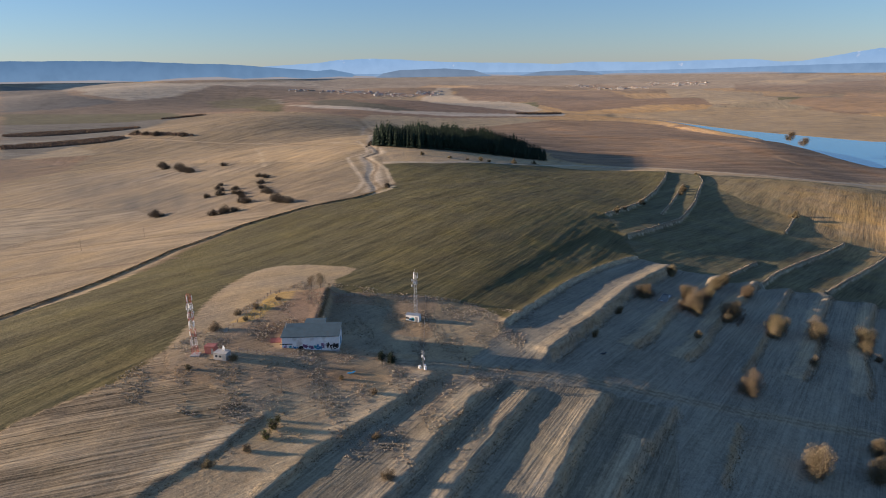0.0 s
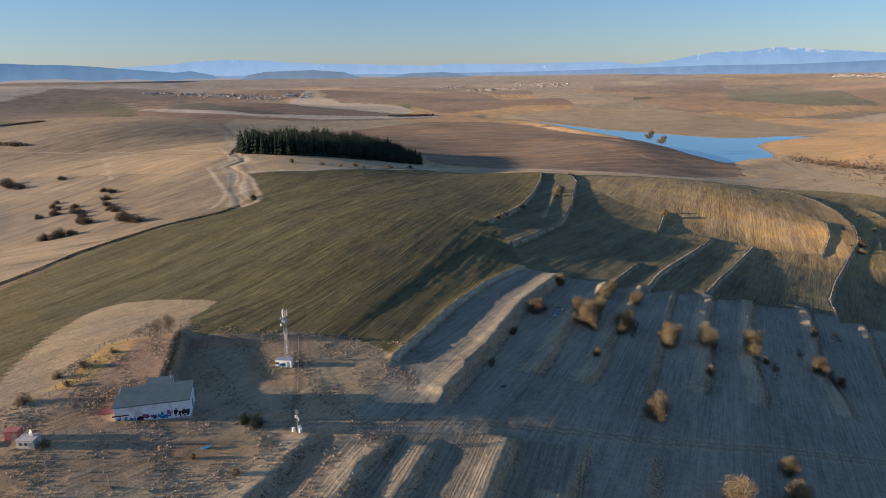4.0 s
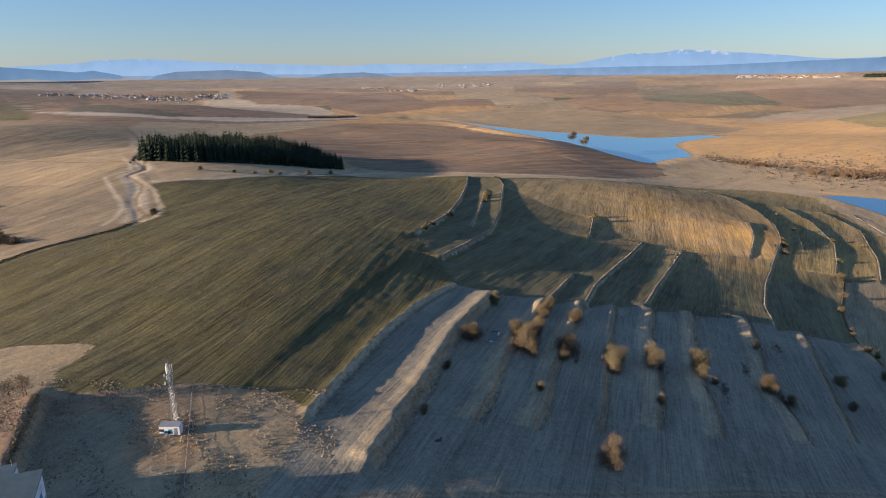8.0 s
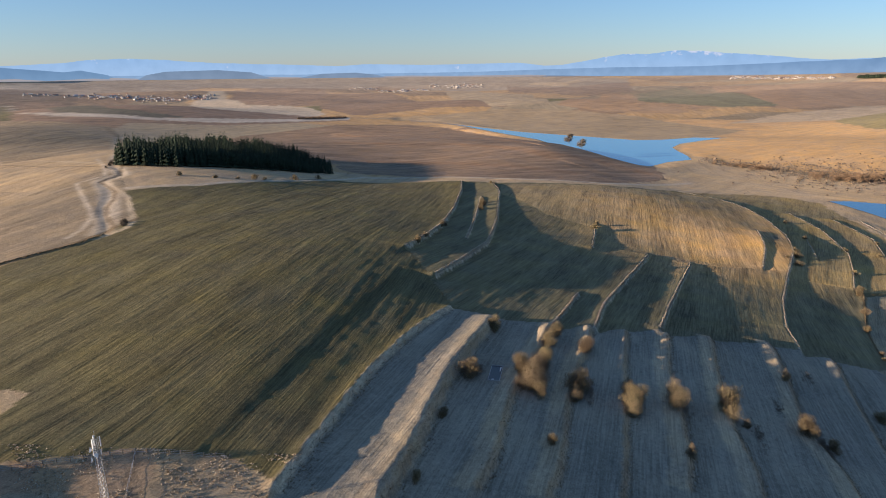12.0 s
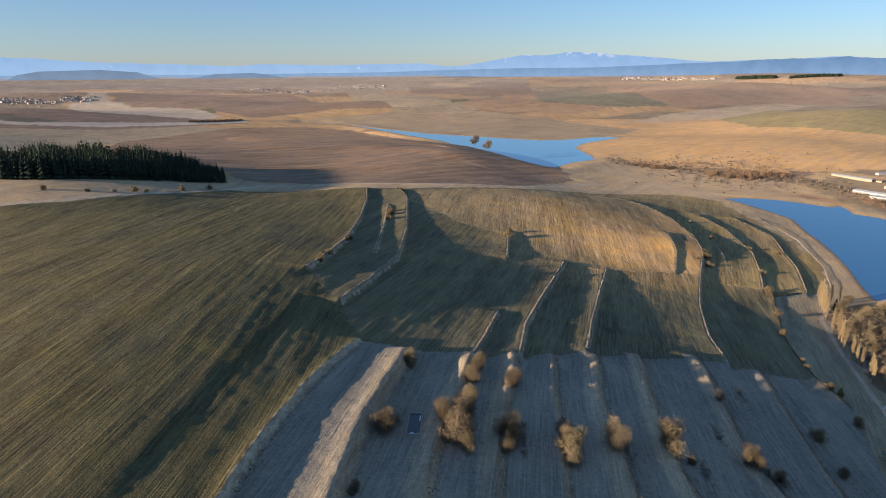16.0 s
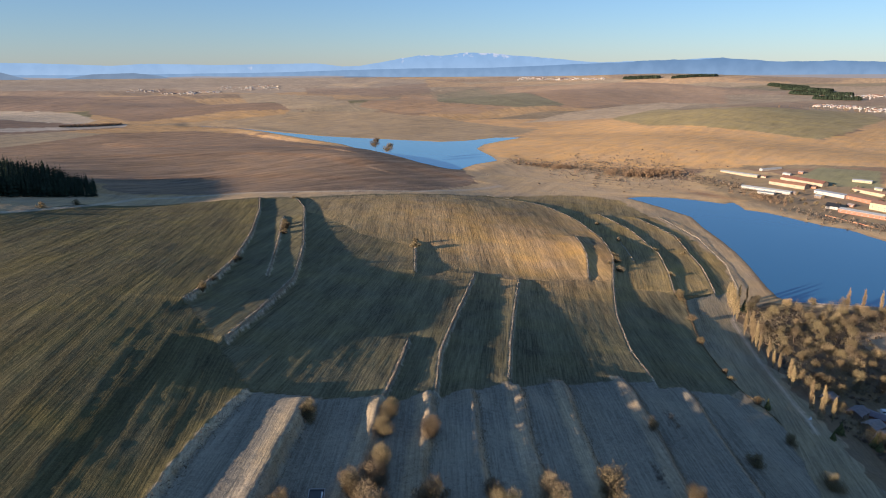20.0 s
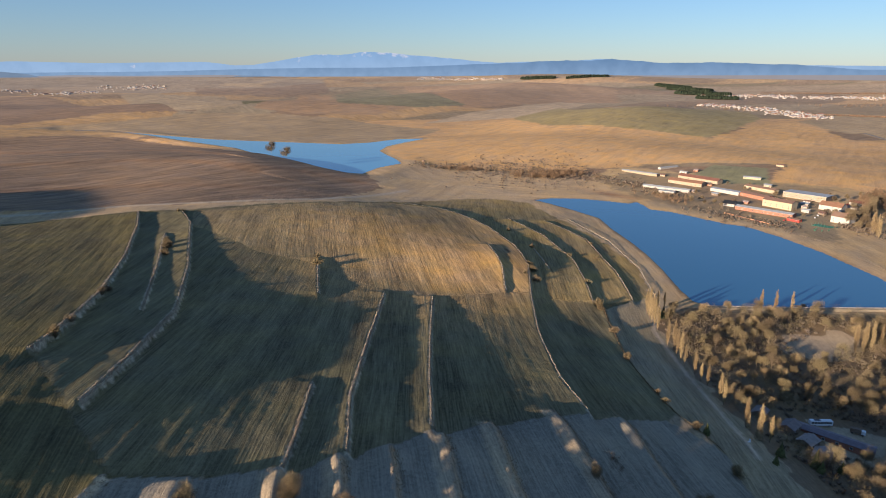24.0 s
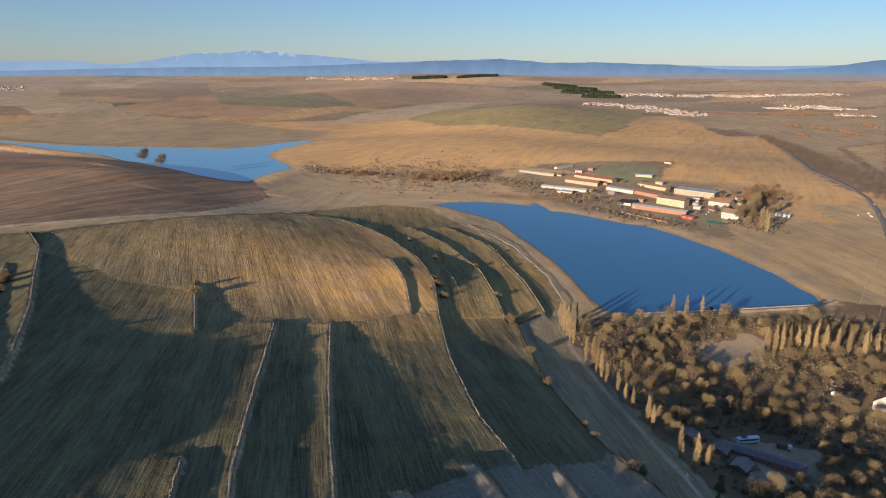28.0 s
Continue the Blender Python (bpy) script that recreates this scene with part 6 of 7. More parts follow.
def weather_pole():
    e = at("antenna_pole", 18.0, -43.0, None, 0, "short steel pole with crossed aerials and white drums", "mast")
    part("pole", rod(bmesh.new(), (0, 0, -0.5), (0, 0, 6.5), 0.16, 8, 0.10), STEEL, e)
    for z in (5.6, 6.3):
        part("crossarm", rod(bmesh.new(), (-0.9, 0.1 * z, z), (0.9, -0.1 * z, z), 0.05), STEEL, e)
    for k, (x, y) in enumerate(((-1.1, -0.4), (0.9, -0.5), (0.2, 0.8))):
        bm = bmesh.new()
        bmesh.ops.create_cone(bm, cap_ends=True, segments=10, radius1=0.5, radius2=0.45, depth=1.3, matrix=Matrix.Translation((x, y, 0.55)))
        part("drum", bm, WHITE_PAINT, e, "white cabinet drum")
    for k in range(4):
        panel(e, k * 1.57, 0.5, 3.2 + 0.4 * k, 0.9, 0.25)


weather_pole()


def fence(name, pts, gap, label, post_h=1.6):
    e = at(name, *pts[0], None, 0, label, "fence")
    inv = e.matrix_basis.inverted()
    k = 0
    for (ax, ay), (bx, by) in zip(pts, pts[1:]):
        n = max(1, int(math.hypot(bx - ax, by - ay) / gap))
        last = None
        for i in range(n + 1):
            x, y = ax + (bx - ax) * i / n, ay + (by - ay) * i / n
            p = inv @ Vector((x, y, ground_z(x, y)))
            if i < n:
                part("post", box(bmesh.new(), p.x, p.y, p.z - 0.3, 0.14, 0.14, post_h + 0.3), TIMBER, e)
            if last is not None:
                bm = bmesh.new()
                for h in (0.5, 1.0, 1.45):
                    rod(bm, last + Vector((0, 0, h)), p + Vector((0, 0, h)), 0.025, 4)
                part("wire", bm, STEEL, e)
            last = p


fence("fence", [(-43, 10), (-24, 17), (-4, 24), (20, 23)], 3.0, "sagging wire fence on timber posts along the crop")
fence("fence", [(-43, 10), (-65, -3), (-59, -30), (-55, -50)], 3.5, "old wire fence on timber posts in dry grass")
fence("fence", [(-4, 24), (10, -19), (17, -40)], 3.2, "wire fence beside a narrow dirt path")
fence("fence", [(-42, -60), (-30, -57), (-16, -55)], 3.0, "low broken fence before the hall")
for x, y, m in ((-2, -57, BLUE_SIGN), (74.5, 6.5, DARK)):
    e = at("scrap_heap", x, y, None, 15, "small heap of scrap boards in the grass", "scrap")
    for k in range(4):
        part("board", box(bmesh.new(), k * 0.5 - 0.8, 0.2 * (k % 2), 0.05 + 0.12 * k, 1.6, 0.7, 0.1, 20 * k), m, e)
def concrete_pit(x, y, run, lx, ly):
    """A long sunken pit with thin kerbs, level with the sloping ground."""
    e = at("concrete_pit", x, y, None, 0, "long dark concrete pit with a pipe beside the bushes", "pit")
    slope = Vector((ground_z(x - 4, y) - ground_z(x + 4, y), ground_z(x, y - 4) - ground_z(x, y + 4), 8)).normalized()
    e.matrix_basis = Matrix.Translation((x, y, ground_z(x, y) + 0.1)) @ Vector((0, 0, 1)).rotation_difference(slope).to_matrix().to_4x4() @ pose(0, 0, 0, 0, 0, run)
    for sx, sy, a, b in ((0, ly / 2, lx, 0.22), (0, -ly / 2, lx, 0.22), (lx / 2, 0, 0.22, ly - 0.2), (-lx / 2, 0, 0.22, ly - 0.2)):
        part("kerb", box(bmesh.new(), sx, sy, -0.7, a, b, 1.05), CONCRETE, e)
    part("floor_slab", box(bmesh.new(), 0, 0, -0.5, lx - 0.2, ly - 0.2, 0.56), DARK, e)
    part("pipe", rod(bmesh.new(), (lx * 0.1, -ly * 0.36, 0.45), (lx * 0.36, -ly * 0.36, 0.45), 0.22, 8), WHITE_PAINT, e)
    part("ladder", box(bmesh.new(), -lx / 2 + 0.5, 0.3, 0.1, 0.16, 1.1, 0.5), WHITE_PAINT, e)


concrete_pit(99, 103, 78, 15, 4.4)


# ---- houses ----
def house(name, x, y, lx, ly, h, rise, wall_m, roof_m, label, turn=0.0, windows=3, along="x", group="", chimney=True, z=None, flat=False):
    e = at(name, x, y, z, turn, label, "house" if lx < 22 else "building", group)
    if flat:
        part("wall", box(bmesh.new(), 0, 0, -0.8, lx, ly, h + 0.8), wall_m, e)
        r = part("roof", box(bmesh.new(), 0, 0, h, lx + 0.5, ly + 0.5, 0.35), roof_m, e)
    else:
        part("wall", gabled_wall(bmesh.new(), lx, ly, h, rise, along), wall_m, e)
        r = part("roof", gable(bmesh.new(), lx, ly, h + 0.05, rise, 0.4, 0.2, along), roof_m, e)
    if chimney:
        part("chimney", box(bmesh.new(), lx * 0.2, 0.3, h + rise * 0.5, 0.7, 0.7, rise * 0.5 + 1.2), BRICK, r)
    for side in (-1, 1):
        for k in range(windows):
            wx = (k + 0.5) / windows * lx - lx / 2
            for floor in range(max(1, int(h / 2.9))):
                w = part("window", box(bmesh.new(), wx, side * (ly / 2 + 0.01), 1.0 + 2.8 * floor, min(1.4, lx / windows * 0.5), 0.1, 1.3), WHITE_PAINT, e)
                part("pane", box(bmesh.new(), wx, side * (ly / 2 + 0.04), 1.1 + 2.8 * floor, min(1.4, lx / windows * 0.5) - 0.2, 0.1, 1.1), GLASS, w)
    part("door", box(bmesh.new(), lx / 2 + 0.02, 0.4, 0, 0.1, 1.2, 2.1), TIMBER, e)
    return e


A = -75.0   # run of the farm's court
FARM = "farm buildings across the reservoir"
house("barn", 859, 683, 53, 13, 4.5, 3.0, WALL_CREAM, TILE_RED, "long cream barn with an orange-red tiled roof", -74, 9, group=FARM, chimney=False)
house("barn", 894, 690, 68, 13, 4.5, 3.0, WALL_CREAM, TILE_RED, "long low barn with a faded red tiled roof", -82, 9, group=FARM, chimney=False)
house("greenhouse", 808, 672, 69, 10, 3, 1.4, WALL_WHITE, ROOF_WHITE, "long pale-roofed greenhouse near the shore", -67, 9, group=FARM, chimney=False)
house("greenhouse", 792, 655, 22, 8, 3, 1.2, WALL_WHITE, ROOF_GREY, "short grey-roofed shed near the shore", -64, 3, group=FARM, chimney=False)
house("farm_shed", 865, 615, 43, 12, 4, 1.2, WALL_WHITE, ROOF_GREY, "white shed with a blue-grey sheet roof", -81, 5, group=FARM, chimney=False)
house("farm_shed", 872, 572, 44, 12, 4.5, 2, BRICK, TILE_BROWN, "pink brick shed with a brown roof", -91, 5, group=FARM, chimney=False)
house("farm_shed", 918, 600, 48, 11, 4, 2, WALL_CREAM, TILE_BROWN, "low cream barn with a brown tiled roof", -88, 6, group=FARM, chimney=False)
house("stable", 807, 508, 69, 12, 4.2, 1.4, BRICK, ROOF_WHITE, "long orange brick stable with a pale sheet roof", -75, 11, group=FARM, chimney=False)
house("granary", 850, 520, 38, 14, 8.5, 2.6, WALL_CREAM, TILE_BROWN, "tall ochre granary with a brown roof", -82, 5, group=FARM, chimney=True)
house("school", 928, 536, 55, 24, 7, 0.5, WALL_CREAM, ROOF_WHITE, "large cream flat-roofed hall with a pale roof", -77, 14, group=FARM, chimney=False, flat=True)
house("villa", 895, 479, 27, 15, 6, 4.2, WALL_WHITE, TILE_RED, "white house with a dark-red tiled roof", -82, 4, group=FARM, chimney=True)
house("villa", 842, 432, 21, 13, 7.5, 4.2, WALL_WHITE, TILE_BROWN, "white gabled house by the reservoir", -85, 3, group=FARM, chimney=True)
house("cottage", 803, 557, 14, 9, 3.5, 3.6, WALL_WHITE, DARK, "small white cottage with a black roof", -66, 2, group=FARM, chimney=True)
house("hut", 886, 510, 10, 7, 3.2, 1.4, WALL_CREAM, ROOF_GREY, "small cream garage among the farm buildings", -77, 2, group=FARM, chimney=False)
house("hut", 856, 487, 9, 7, 3, 1.2, WALL_WHITE, ROOF_WHITE, "small white garage among the farm buildings", -79, 2, group=FARM, chimney=False)
house("hut", 970, 657, 25, 7, 3, 1, WALL_CREAM, ROOF_GREY, "low cream field shed beside the green plot", -58, 4, group=FARM, chimney=False)
house("hut", 1093, 700, 13, 6, 3, 1.2, WALL_CREAM, TILE_BROWN, "lone small hut on the rust-coloured field", -85, 1, group=FARM, chimney=False)
house("hut", 912, 739, 12, 6, 3, 1, WALL_WHITE, ROOF_WHITE, "small white trailer shed on bare ground", -76, 2, group=FARM, chimney=False)
house("straw_stack", 852, 774, 63, 7, 2.8, 1.2, WALL_CREAM, ROOF_WHITE, "long low straw stack under pale sheeting", -74, 2, group=FARM, chimney=False)
house("straw_stack", 919, 780, 41, 6, 2.2, 1.0, WALL_WHITE, ROOF_WHITE, "white sheeted row of bales on bare ground", 2, 2, group=FARM, chimney=False)
house("hut", 800, 463, 15, 6, 2.6, 1.2, RED_PAINT, TILE_BROWN, "low dark-red hut on the shore", -85, 2, group=FARM, chimney=False)
house("hut", 949, 481, 17, 8, 3.2, 2.2, WALL_WHITE, TILE_RED, "white cottage with a red roof behind the villa", -86, 2, group=FARM, chimney=False)
house("hut", 903, 402, 16, 6, 2.8, 1.0, WALL_WHITE, ROOF_GREY, "low white store beside the poplars", -76, 3, group=FARM, chimney=False)
e = at("playground", 807, 429, None, A, "green sports court with a low fence by the shore", "court")
part("court", box(bmesh.new(), 0, 0, -0.4, 26, 12, 0.5), GREEN_NET, e)
for k in range(9):
    part("post", rod(bmesh.new(), (-13 + 3.25 * k, -6, 0), (-13 + 3.25 * k, -6, 2.4), 0.08), GREEN_NET, e)
    part("post", rod(bmesh.new(), (-13 + 3.25 * k, 6, 0), (-13 + 3.25 * k, 6, 2.4), 0.08), GREEN_NET, e)
for x, y, t, m in ((940, 488, 10, RED_PAINT), (850, 468, 40, CHROME), (792, 470, 20, RED_PAINT), (800, 462, 70, DARK), (836, 462, 30, CHROME), (905, 440, 25, CHROME), (925, 436, 25, DARK), (945, 432, 25, CHROME), (985, 352, 20, CHROME), (1003, 348, 40, CHROME), (1010, 338, 20, RED_PAINT), (990, 340, 60, CHROME)):
    e = at("parked_car", x, y, None, t, "small parked car on bare ground near the farm", "car", "parked cars")
    b = box(box(bmesh.new(), 0, 0, 0.35, 4.3, 1.75, 0.65), -0.2, 0, 1.0, 2.3, 1.6, 0.5)
    bmesh.ops.bevel(b, geom=b.edges[:], offset=0.12, segments=1, affect="EDGES")
    part("body", b, m, e)
    part("windows", box(bmesh.new(), -0.2, 0, 1.05, 2.36, 1.5, 0.36), GLASS, e)
    for wx in (-1.35, 1.35):
        for wy in (-0.8, 0.8):
            part("wheel", rod(bmesh.new(), (wx, wy - 0.1, 0.32), (wx, wy + 0.1, 0.32), 0.32, 10), RUBBER, e)

def stakes(pts, gap, label):
    """A row of short dark stakes along the shore, some leaning."""
    e = at("stake_row", *pts[0], None, 0, label, "fence", "stake rows by the reservoir")
    inv = e.matrix_basis.inverted()
    g = random.Random(len(pts) + int(pts[0][0]))
    for (ax, ay), (bx, by) in zip(pts, pts[1:]):
        n = int(math.hypot(bx - ax, by - ay) / gap)
        for i in range(n):
            x, y = ax + (bx - ax) * i / n + g.uniform(-0.6, 0.6), ay + (by - ay) * i / n
            p = inv @ Vector((x, y, ground_z(x, y)))
            part("stake", rod(bmesh.new(), p - Vector((0, 0, 0.3)), p + Vector((g.uniform(-0.2, 0.2), g.uniform(-0.2, 0.2), g.uniform(1.3, 2.0))), 0.28, 5, 0.22), TIMBER, e)


stakes([(739, 431), (737, 399), (738, 367)], 3.4, "row of dark timber stakes along the reservoir's shore")
stakes([(709, 333), (700, 309), (686, 284)], 3.2, "broken row of dark stakes in the dry shore grass")
e = at("garden_wall", 758, 500, None, -92, "low red-brown wall along the shore below the stable", "wall")
for k in range(9):
    x, y = 761 - 0.72 * k, 526 - 8.2 * k
    p = e.matrix_basis.inverted() @ Vector((x, y, ground_z(x, y)))
    part("wall_panel", box(bmesh.new(), p.x, p.y, p.z - 0.4, 8.1, 0.5, 1.7), BRICK, e)
for x, y, t in ((785, 426, 20), (782, 417, 40), (791, 415, 15), (778, 423, 60)):
    e = at("rowing_boat", x, y, None, t, "green rowing boat laid up on the shore grass", "boat", "boats laid up by the reservoir")
    bm = bmesh.new()
    rim, keel = [], []
    for k in range(9):
        u = -2.4 + 0.6 * k
        w = 0.85 * math.sqrt(max(0.02, 1 - (u / 2.5) ** 2))
        rim.append((bm.verts.new((u, -w, 0.75)), bm.verts.new((u, w, 0.75))))
        keel.append((bm.verts.new((u, -w * 0.6, 0.05)), bm.verts.new((u, w * 0.6, 0.05))))
    for k in range(8):
        bm.faces.new((rim[k][0], keel[k][0], keel[k + 1][0], rim[k + 1][0]))
        bm.faces.new((rim[k][1], rim[k + 1][1], keel[k + 1][1], keel[k][1]))
        bm.faces.new((keel[k][0], keel[k][1], keel[k + 1][1], keel[k + 1][0]))
    for k in (0, 8):
        bm.faces.new((rim[k][0], rim[k][1], keel[k][1], keel[k][0]))
    bmesh.ops.recalc_face_normals(bm, faces=bm.faces[:])
    part("hull", bm, GREEN_NET, e)
    for u in (-1.1, 0.5):
        part("thwart", box(bmesh.new(), u, 0, 0.5, 0.3, 1.4, 0.06), TIMBER, e)

# ---- yard below the dam ----
YARD = "sheds in the wood"
for x, y, lx, ly, t in ((373, 176, 8, 6, 20), (377, 162, 9, 7, 15), (370, 148, 8.5, 7, 8), (362, 136, 9, 7, 25)):
    house("cabin", x, y, lx, ly, 2.6, 1.6, TIMBER, ROOF_DULL, "small timber cabin with a dull brown roof in the trees", t, 2, group=YARD, chimney=False)
house("shed", 392, 150, 36, 6.5, 3.2, 0.9, BRICK, ROOF_PURPLE, "long low shed with a faded purple-brown roof", -70, 6, group=YARD, chimney=False)
house("house", 503, 140, 13, 10, 5, 4.5, WALL_WHITE, TILE_RED, "white house with a red roof beyond the wood", 10, 3)


def coach(x, y, turn):
    e = at("coach", x, y, None, turn, "white coach parked on a dirt yard", "bus")
    bm = box(bmesh.new(), 0, 0, 0.45, 11.5, 2.5, 2.75)
    bmesh.ops.bevel(bm, geom=bm.edges[:], offset=0.22, segments=2, affect="EDGES")
    body = part("body", bm, CHROME, e)
    for s in (-1, 1):
        for k in range(7):
            part("window", box(bmesh.new(), -4.6 + 1.5 * k, s * 1.25, 1.75, 1.35, 0.05, 0.95), GLASS, body)
    part("windscreen", box(bmesh.new(), 5.74, 0, 1.5, 0.05, 2.1, 1.3), GLASS, body)
    part("roof_hatch", box(bmesh.new(), -2, 0, 3.2, 3, 1.4, 0.18), DARK, e)
    for wx in (-3.4, 3.9):
        for s in (-1, 1):
            w = part("wheel", rod(bmesh.new(), (wx, s * 1.0, 0.5), (wx, s * 1.27, 0.5), 0.5, 14), RUBBER, e)
            part("rim", rod(bmesh.new(), (wx, s * 1.2, 0.5), (wx, s * 1.29, 0.5), 0.27, 10), STEEL, w)


coach(405, 164, -28)


def lorry(x, y, turn, label):
    e = at("lorry", x, y, None, turn, label, "lorry")
    part("box_body", box(bmesh.new(), -0.9, 0, 0.9, 4.8, 2.3, 2.2), TIMBER, e)
    bm = box(bmesh.new(), 2.5, 0, 0.6, 1.9, 2.2, 2.0)
    bmesh.ops.bevel(bm, geom=bm.edges[:], offset=0.15, segments=2, affect="EDGES")
    cab = part("cab", bm, CHROME, e)
    part("windscreen", box(bmesh.new(), 3.44, 0, 1.5, 0.05, 1.8, 0.8), GLASS, cab)
    for wx in (-2.4, 2.3):
        for s in (-1, 1):
            part("wheel", rod(bmesh.new(), (wx, s * 0.85, 0.45), (wx, s * 1.12, 0.45), 0.45, 12), RUBBER, e)


lorry(417, 152, -60, "old box lorry with a white cab in the yard")
lorry(492, 160, 80, "white van parked in a clearing of the wood")
e = at("road_marker_stone", 331, 150, None, 0, "white marker stone beside the meadow track", "stone")
part("stone", box(box(bmesh.new(), 0, 0, -0.2, 1.6, 0.5, 0.7), 0.4, 0.2, 0, 0.5, 0.5, 1.3), WHITE_PAINT, e)

# ---- the dam ----
def dam():
    e = at("dam", 486, 302, -77, 0, "low grassed earth dam with a concrete coping along the water", "dam", kind="structure")
    pts = [(478, 306), (486, 301), (516, 284), (547, 267), (582, 249), (617, 231), (640, 229)]
    bm = bmesh.new()
    inv = e.matrix_basis.inverted()
    rows = []
    for i, (x, y) in enumerate(pts):
        a, b = pts[max(0, i - 1)], pts[min(len(pts) - 1, i + 1)]
        d = Vector((b[0] - a[0], b[1] - a[1])).normalized()
        n = Vector((-d.y, d.x))          # towards the water
        rows.append([bm.verts.new(inv @ Vector((x + n.x * o, y + n.y * o, z))) for o, z in ((6, -79), (0.5, -75.6), (-3.5, -75.4), (-16, -83.5))])
    for r, s in zip(rows, rows[1:]):
        for k in range(3):
            bm.faces.new((r[k], r[k + 1], s[k + 1], s[k]))
    bmesh.ops.recalc_face_normals(bm, faces=bm.faces[:])
    part("embankment", bm, paint("dam_grass", (0.34, 0.27, 0.17), 0.95, vary=0.25, scale=0.15, bump=0.05), e)
    for (ax, ay), (bx, by) in zip(pts, pts[1:]):
        n = max(2, int(math.hypot(bx - ax, by - ay) / 6))
        for k in range(n):
            x, y = ax + (bx - ax) * (k + 0.5) / n, ay + (by - ay) * (k + 0.5) / n
            p = inv @ Vector((x, y, -75.9))
            part("coping", box(bmesh.new(), p.x, p.y, p.z, 5.85, 0.7, 0.75, math.degrees(math.atan2(by - ay, bx - ax))), CONCRETE, e)


dam()
e = at("jetty", 545, 275, -77, -30, "small dark wooden jetty on the reservoir", "jetty")
part("deck", box(bmesh.new(), 0, 0, 0.3, 9, 2.2, 0.2), TIMBER, e)
for k in range(4):
    part("pile", rod(bmesh.new(), (-4 + 2.6 * k, 0.9, -2), (-4 + 2.6 * k, 0.9, 1.0), 0.12), TIMBER, e)
part("cabin", box(bmesh.new(), 2.2, 0, 0.5, 2.4, 1.8, 1.6), DARK, e)
part("ball_float", rod(bmesh.new(), (5.6, 0.5, 0.0), (5.6, 0.5, 0.9), 0.5, 8), WHITE_PAINT, e)
e = at("weir", 560, 1010, -67, 35, "grey concrete weir between the two lakes", "weir", kind="structure")
part("sill", box(bmesh.new(), 0, 0, -2, 70, 3, 3.2), CONCRETE, e)
part("gate", box(bmesh.new(), 30, 0, 0.5, 4, 4, 2.5), TIMBER, e)

# ---- trees by the pond and at the farm ----
TALL = [tree_meshes(201 + k, 22, 16, TWIG_GREY, 4200, 0.5, 0.2) for k in range(2)]
for x, y, s in ((326, 1058, 1.1), (344, 1034, 1.05)):
    plant("bare_tree", TALL[0], x, y, s, 30 * s, "large bare grey tree at the pond's edge", "tree", "trees at the pond")
for x, y, s in ((835, 420, .9), (850, 428, 1.0), (866, 424, .9), (880, 432, 1.0), (900, 436, 1.0), (920, 446, .9), (940, 456, 1.0), (965, 462, .9), (842, 408, .8), (818, 400, .7), (826, 392, .7), (810, 556, .5), (790, 570, .5), (780, 600, .5), (770, 590, .45), (930, 500, .6), (950, 520, .5), (895, 610, .4), (815, 625, .5), (786, 556, .4), (776, 574, .45), (784, 612, .4), (772, 628, .4), (766, 646, .4), (796, 596, .45), (900, 566, .35), (912, 572, .3), (880, 548, .3), (834, 600, .35), (842, 640, .3), (905, 648, .35), (930, 630, .3), (955, 500, .6), (975, 482, .7), (985, 500, .6), (870, 460, .5), (882, 452, .6), (858, 452, .55), (915, 466, .6), (826, 470, .35), (815, 482, .3), (950, 440, .8), (930, 420, .8), (910, 416, .7), (890, 412, .7)):
    plant("bare_tree", TALL[1], x, y, s * 0.8, 40 * s + x, "bare brown tree among the farm buildings", "tree", "trees at the farm")


# ---- huts and sheds among the farm's trees ----
for k, (x, y, lx, ly, t) in enumerate(((884, 586, 9, 6, -80), (832, 556, 8, 5, -78), (838, 610, 10, 6, -82), (905, 520, 8, 6, -70), (872, 500, 7, 5, -85), (935, 520, 9, 6, -82), (862, 470, 8, 6, -88), (920, 470, 10, 7, -84), (946, 610, 11, 6, -80), (880, 660, 12, 6, -78), (826, 640, 9, 5, -72), (905, 705, 9, 5, -76), (870, 742, 8, 5, -70), (940, 740, 7, 5, -60), (970, 470, 10, 7, -86), (986, 452, 8, 6, -80))):
    house("outbuilding", x, y, lx, ly, 2.4 + 0.3 * (k % 3), 1.2, (WALL_CREAM, BRICK, TIMBER, WALL_WHITE)[k % 4], (TILE_BROWN, ROOF_DULL, ROOF_GREY)[k % 3], ("small cream outbuilding with a dull roof", "small brick outbuilding with a dull roof", "weathered timber shed with a low roof", "small white outbuilding with a low roof")[k % 4] + " in the farmyard", t, 2, group="outbuildings of the farm", chimney=False)


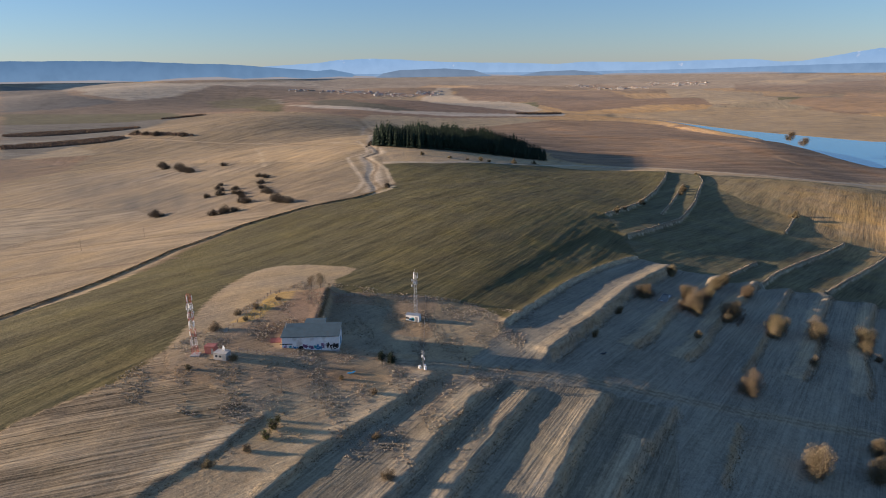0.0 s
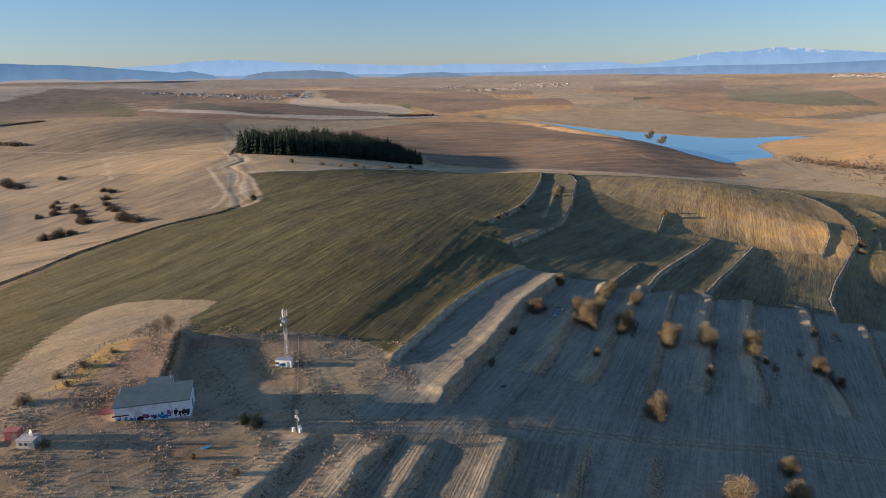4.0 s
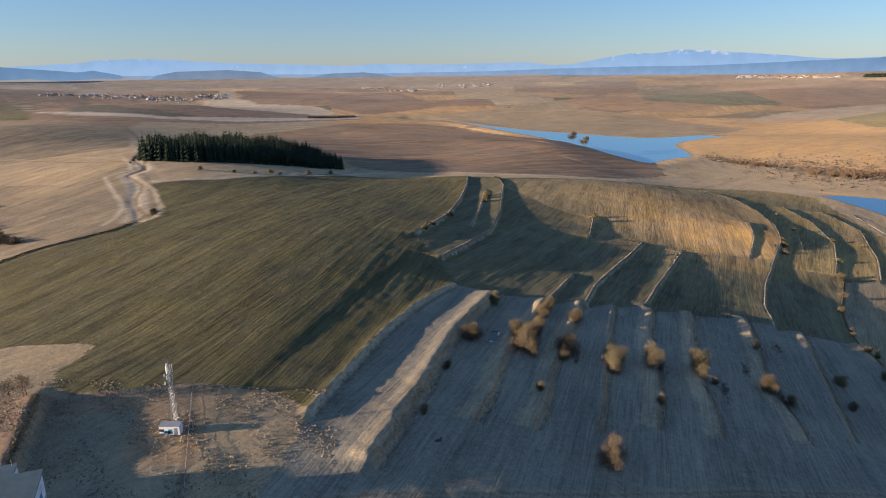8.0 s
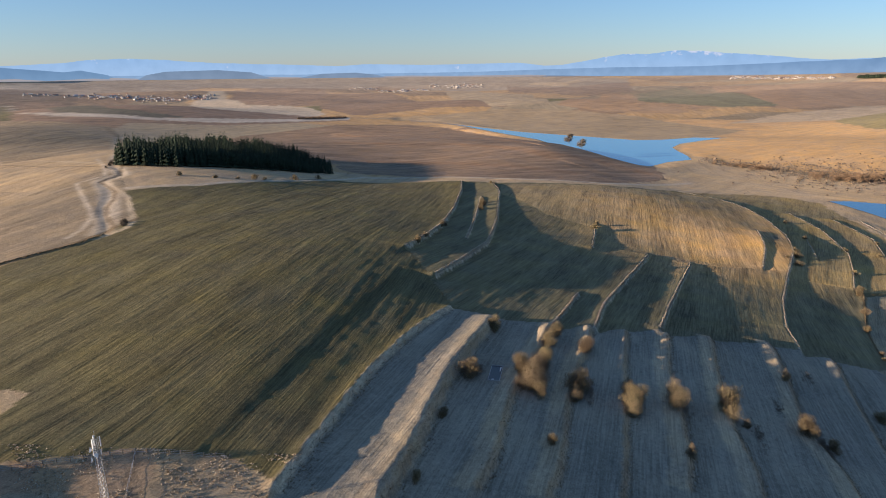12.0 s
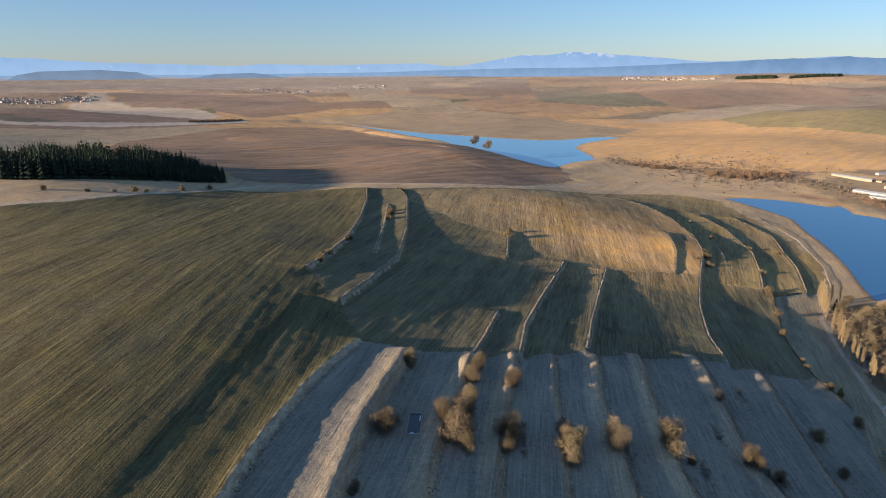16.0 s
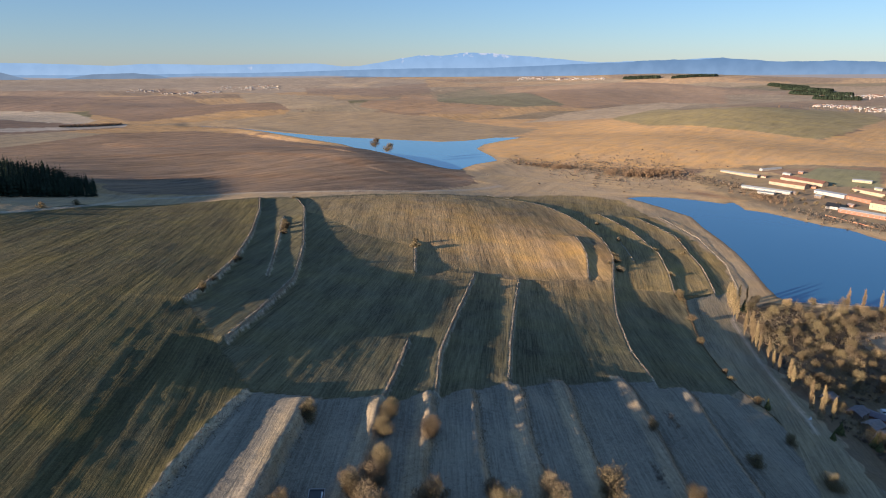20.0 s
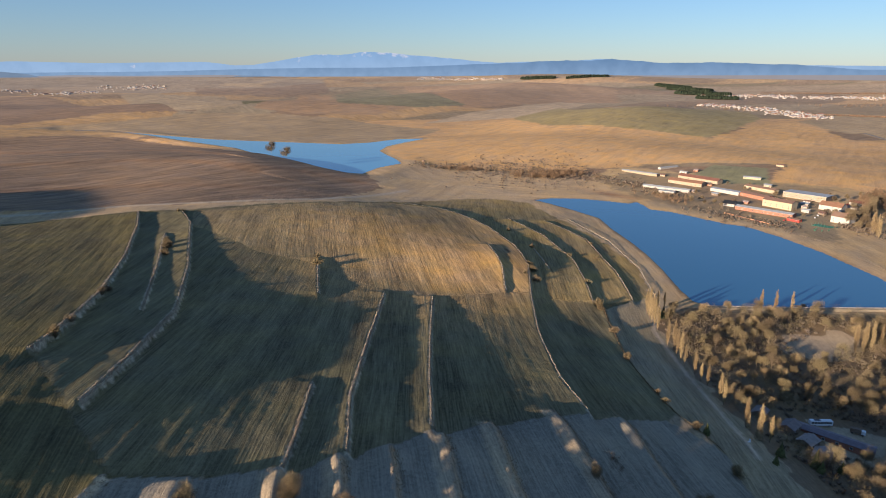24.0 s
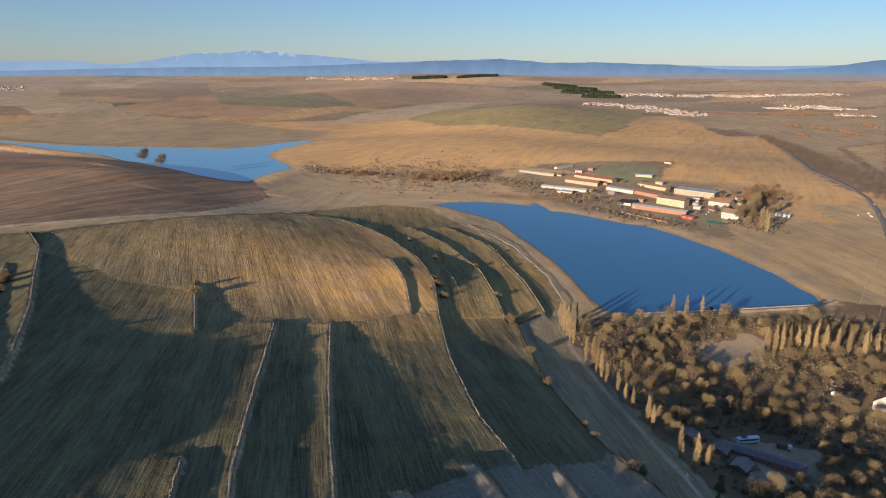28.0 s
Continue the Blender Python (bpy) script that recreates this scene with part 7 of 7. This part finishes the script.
# ---- far villages ----
def village(name, spots, label, seed, count):
    """Far houses, each a white or cream block under a pitched roof, joined as one mass each for walls and roofs."""
    g = random.Random(seed)
    e = new(name)
    tagged(e, label, "village", kind="stuff")
    walls, red, pale = bmesh.new(), bmesh.new(), bmesh.new()
    rows = []
    for _ in range(count):
        x, y, a, b, t = g.choice(spots)
        u, v = g.uniform(-1, 1) * a, g.gauss(0, 0.5) * b * 2.2
        c, s = math.cos(radians(t)), math.sin(radians(t))
        px, py = x + u * c - v * s, y + u * s + v * c
        rows.append((px, py))
    zs = full_height(*np.array(rows).T.copy())
    for (px, py), z in zip(rows, zs):
        lx, ly, h = g.uniform(4, 7), g.uniform(3.5, 5), g.uniform(1.6, 2.8)
        if g.random() < 0.07:
            lx, ly, h = lx * 2.6, ly * 1.6, h * 1.3
        m = pose(px, py, z, 0, 0, g.uniform(0, 180))
        k = bmesh.new()
        gabled_wall(k, lx, ly, h, 2.0)
        me = bpy.data.meshes.new("tmp")
        k.transform(m)
        k.to_mesh(me)
        walls.from_mesh(me)
        k.clear()
        gable(k, lx, ly, h + 0.05, 2.0)
        k.transform(m)
        k.to_mesh(me)
        (red if g.random() < 0.5 else pale).from_mesh(me)
        k.free()
        bpy.data.meshes.remove(me)
    part("walls", walls, VILLAGE_WHITE, e)
    part("red_roofs", red, TILE_RED, e)
    part("pale_roofs", pale, ROOF_GREY, e)


village("village_west", [(-1480, 2560, 60, 26, 20), (-1298, 2574, 80, 30, 0), (-1165, 2594, 90, 34, 0), (-1026, 2580, 90, 34, 0), (-900, 2680, 60, 26, 0)], "far pale village in a fold of the hills", 3, 420)
village("village_north", [(-308, 3767, 90, 40, 0), (-129, 3500, 90, 40, 0), (-18, 3660, 90, 40, 0), (165, 3788, 110, 30, 0), (286, 3792, 90, 24, 0)], "far white village with bright sheds among brown hills", 4, 280)
village("village_east", [(2275, 1870, 70, 30, -60), (2290, 1740, 90, 32, -75), (2240, 1590, 100, 34, -70), (2190, 1470, 90, 30, -65), (2145, 1370, 60, 24, -60), (2804, 2265, 120, 40, -45), (2939, 2160, 130, 44, -45), (3005, 2007, 130, 50, -50), (3130, 1902, 130, 44, -50), (3217, 1775, 130, 44, -40), (3401, 1705, 130, 34, -40), (3547, 1612, 140, 24, -40), (2700, 1319, 70, 24, -20), (2840, 1290, 70, 40, -30), (2815, 1205, 70, 30, -30), (2568, 1018, 60, 20, -50)], "far village of white houses with red roofs along the plain", 6, 1300)
village("town_far", [(2040, 4020, 90, 30, -40), (2150, 3930, 100, 36, -40), (2240, 3830, 90, 36, -40), (2330, 3700, 70, 24, -40)], "pale far town below the mountains", 9, 260)


# ---- the road on the plain ----
def road():
    pts = [(820, 250), (890, 283), (959, 313), (1041, 354), (1098, 387), (1148, 426), (1208, 485), (1262, 540), (1483, 684), (1697, 846), (1852, 1026)]
    co, run = [], []
    for (ax, ay), (bx, by) in zip(pts, pts[1:]):
        n = int(math.hypot(bx - ax, by - ay) / 12)
        run += [(ax + (bx - ax) * i / n, ay + (by - ay) * i / n) for i in range(n)]
    for i, (x, y) in enumerate(run):
        a, b = run[max(0, i - 1)], run[min(len(run) - 1, i + 1)]
        d = Vector((b[0] - a[0], b[1] - a[1])).normalized()
        z = max(ground_z(x + d.y * o, y - d.x * o) for o in (-4, 0, 4)) + 0.35
        co += [(x - d.y * 3.8, y + d.x * 3.8, z - 0.9), (x - d.y * 3.2, y + d.x * 3.2, z), (x + d.y * 3.2, y - d.x * 3.2, z), (x + d.y * 3.8, y - d.x * 3.8, z - 0.9)]
    k = np.arange(len(run) - 1)[:, None] * 4
    quads = np.concatenate([np.stack([k[:, 0] + o + 1, k[:, 0] + o, k[:, 0] + o + 4, k[:, 0] + o + 5], -1) for o in range(3)])
    tagged(new("road", raw_mesh("road", co, quads, ASPHALT)), "grey asphalt country road along the plain", "road", kind="structure")


road()
for x, y, t in ((912, 291, 24), (1060, 364, 30)):
    lorry(x, y, t, "pale lorry on the country road")

# ---- power poles ----
POLES = [(655, 215), (640, 196), (612, 178), (700, 230), (760, 246), (-300, 120), (-270, 150), (-15, -78)]
for x, y in POLES:
    e = at("power_pole", x, y, None, 20, "slim timber power pole with a crossarm", "pole", "power poles")
    part("pole", rod(bmesh.new(), (0, 0, -0.8), (0, 0, 8.5 if x != -15 else 5), 0.13, 6, 0.09), TIMBER, e)
    part("crossarm", box(bmesh.new(), 0, 0, 7.8 if x != -15 else 4.5, 1.8, 0.12, 0.12), TIMBER, e)
    for k in (-0.8, 0, 0.8):
        part("insulator", rod(bmesh.new(), (k, 0, 7.9 if x != -15 else 4.6), (k, 0, 8.15 if x != -15 else 4.85), 0.05), WHITE_PAINT, e)
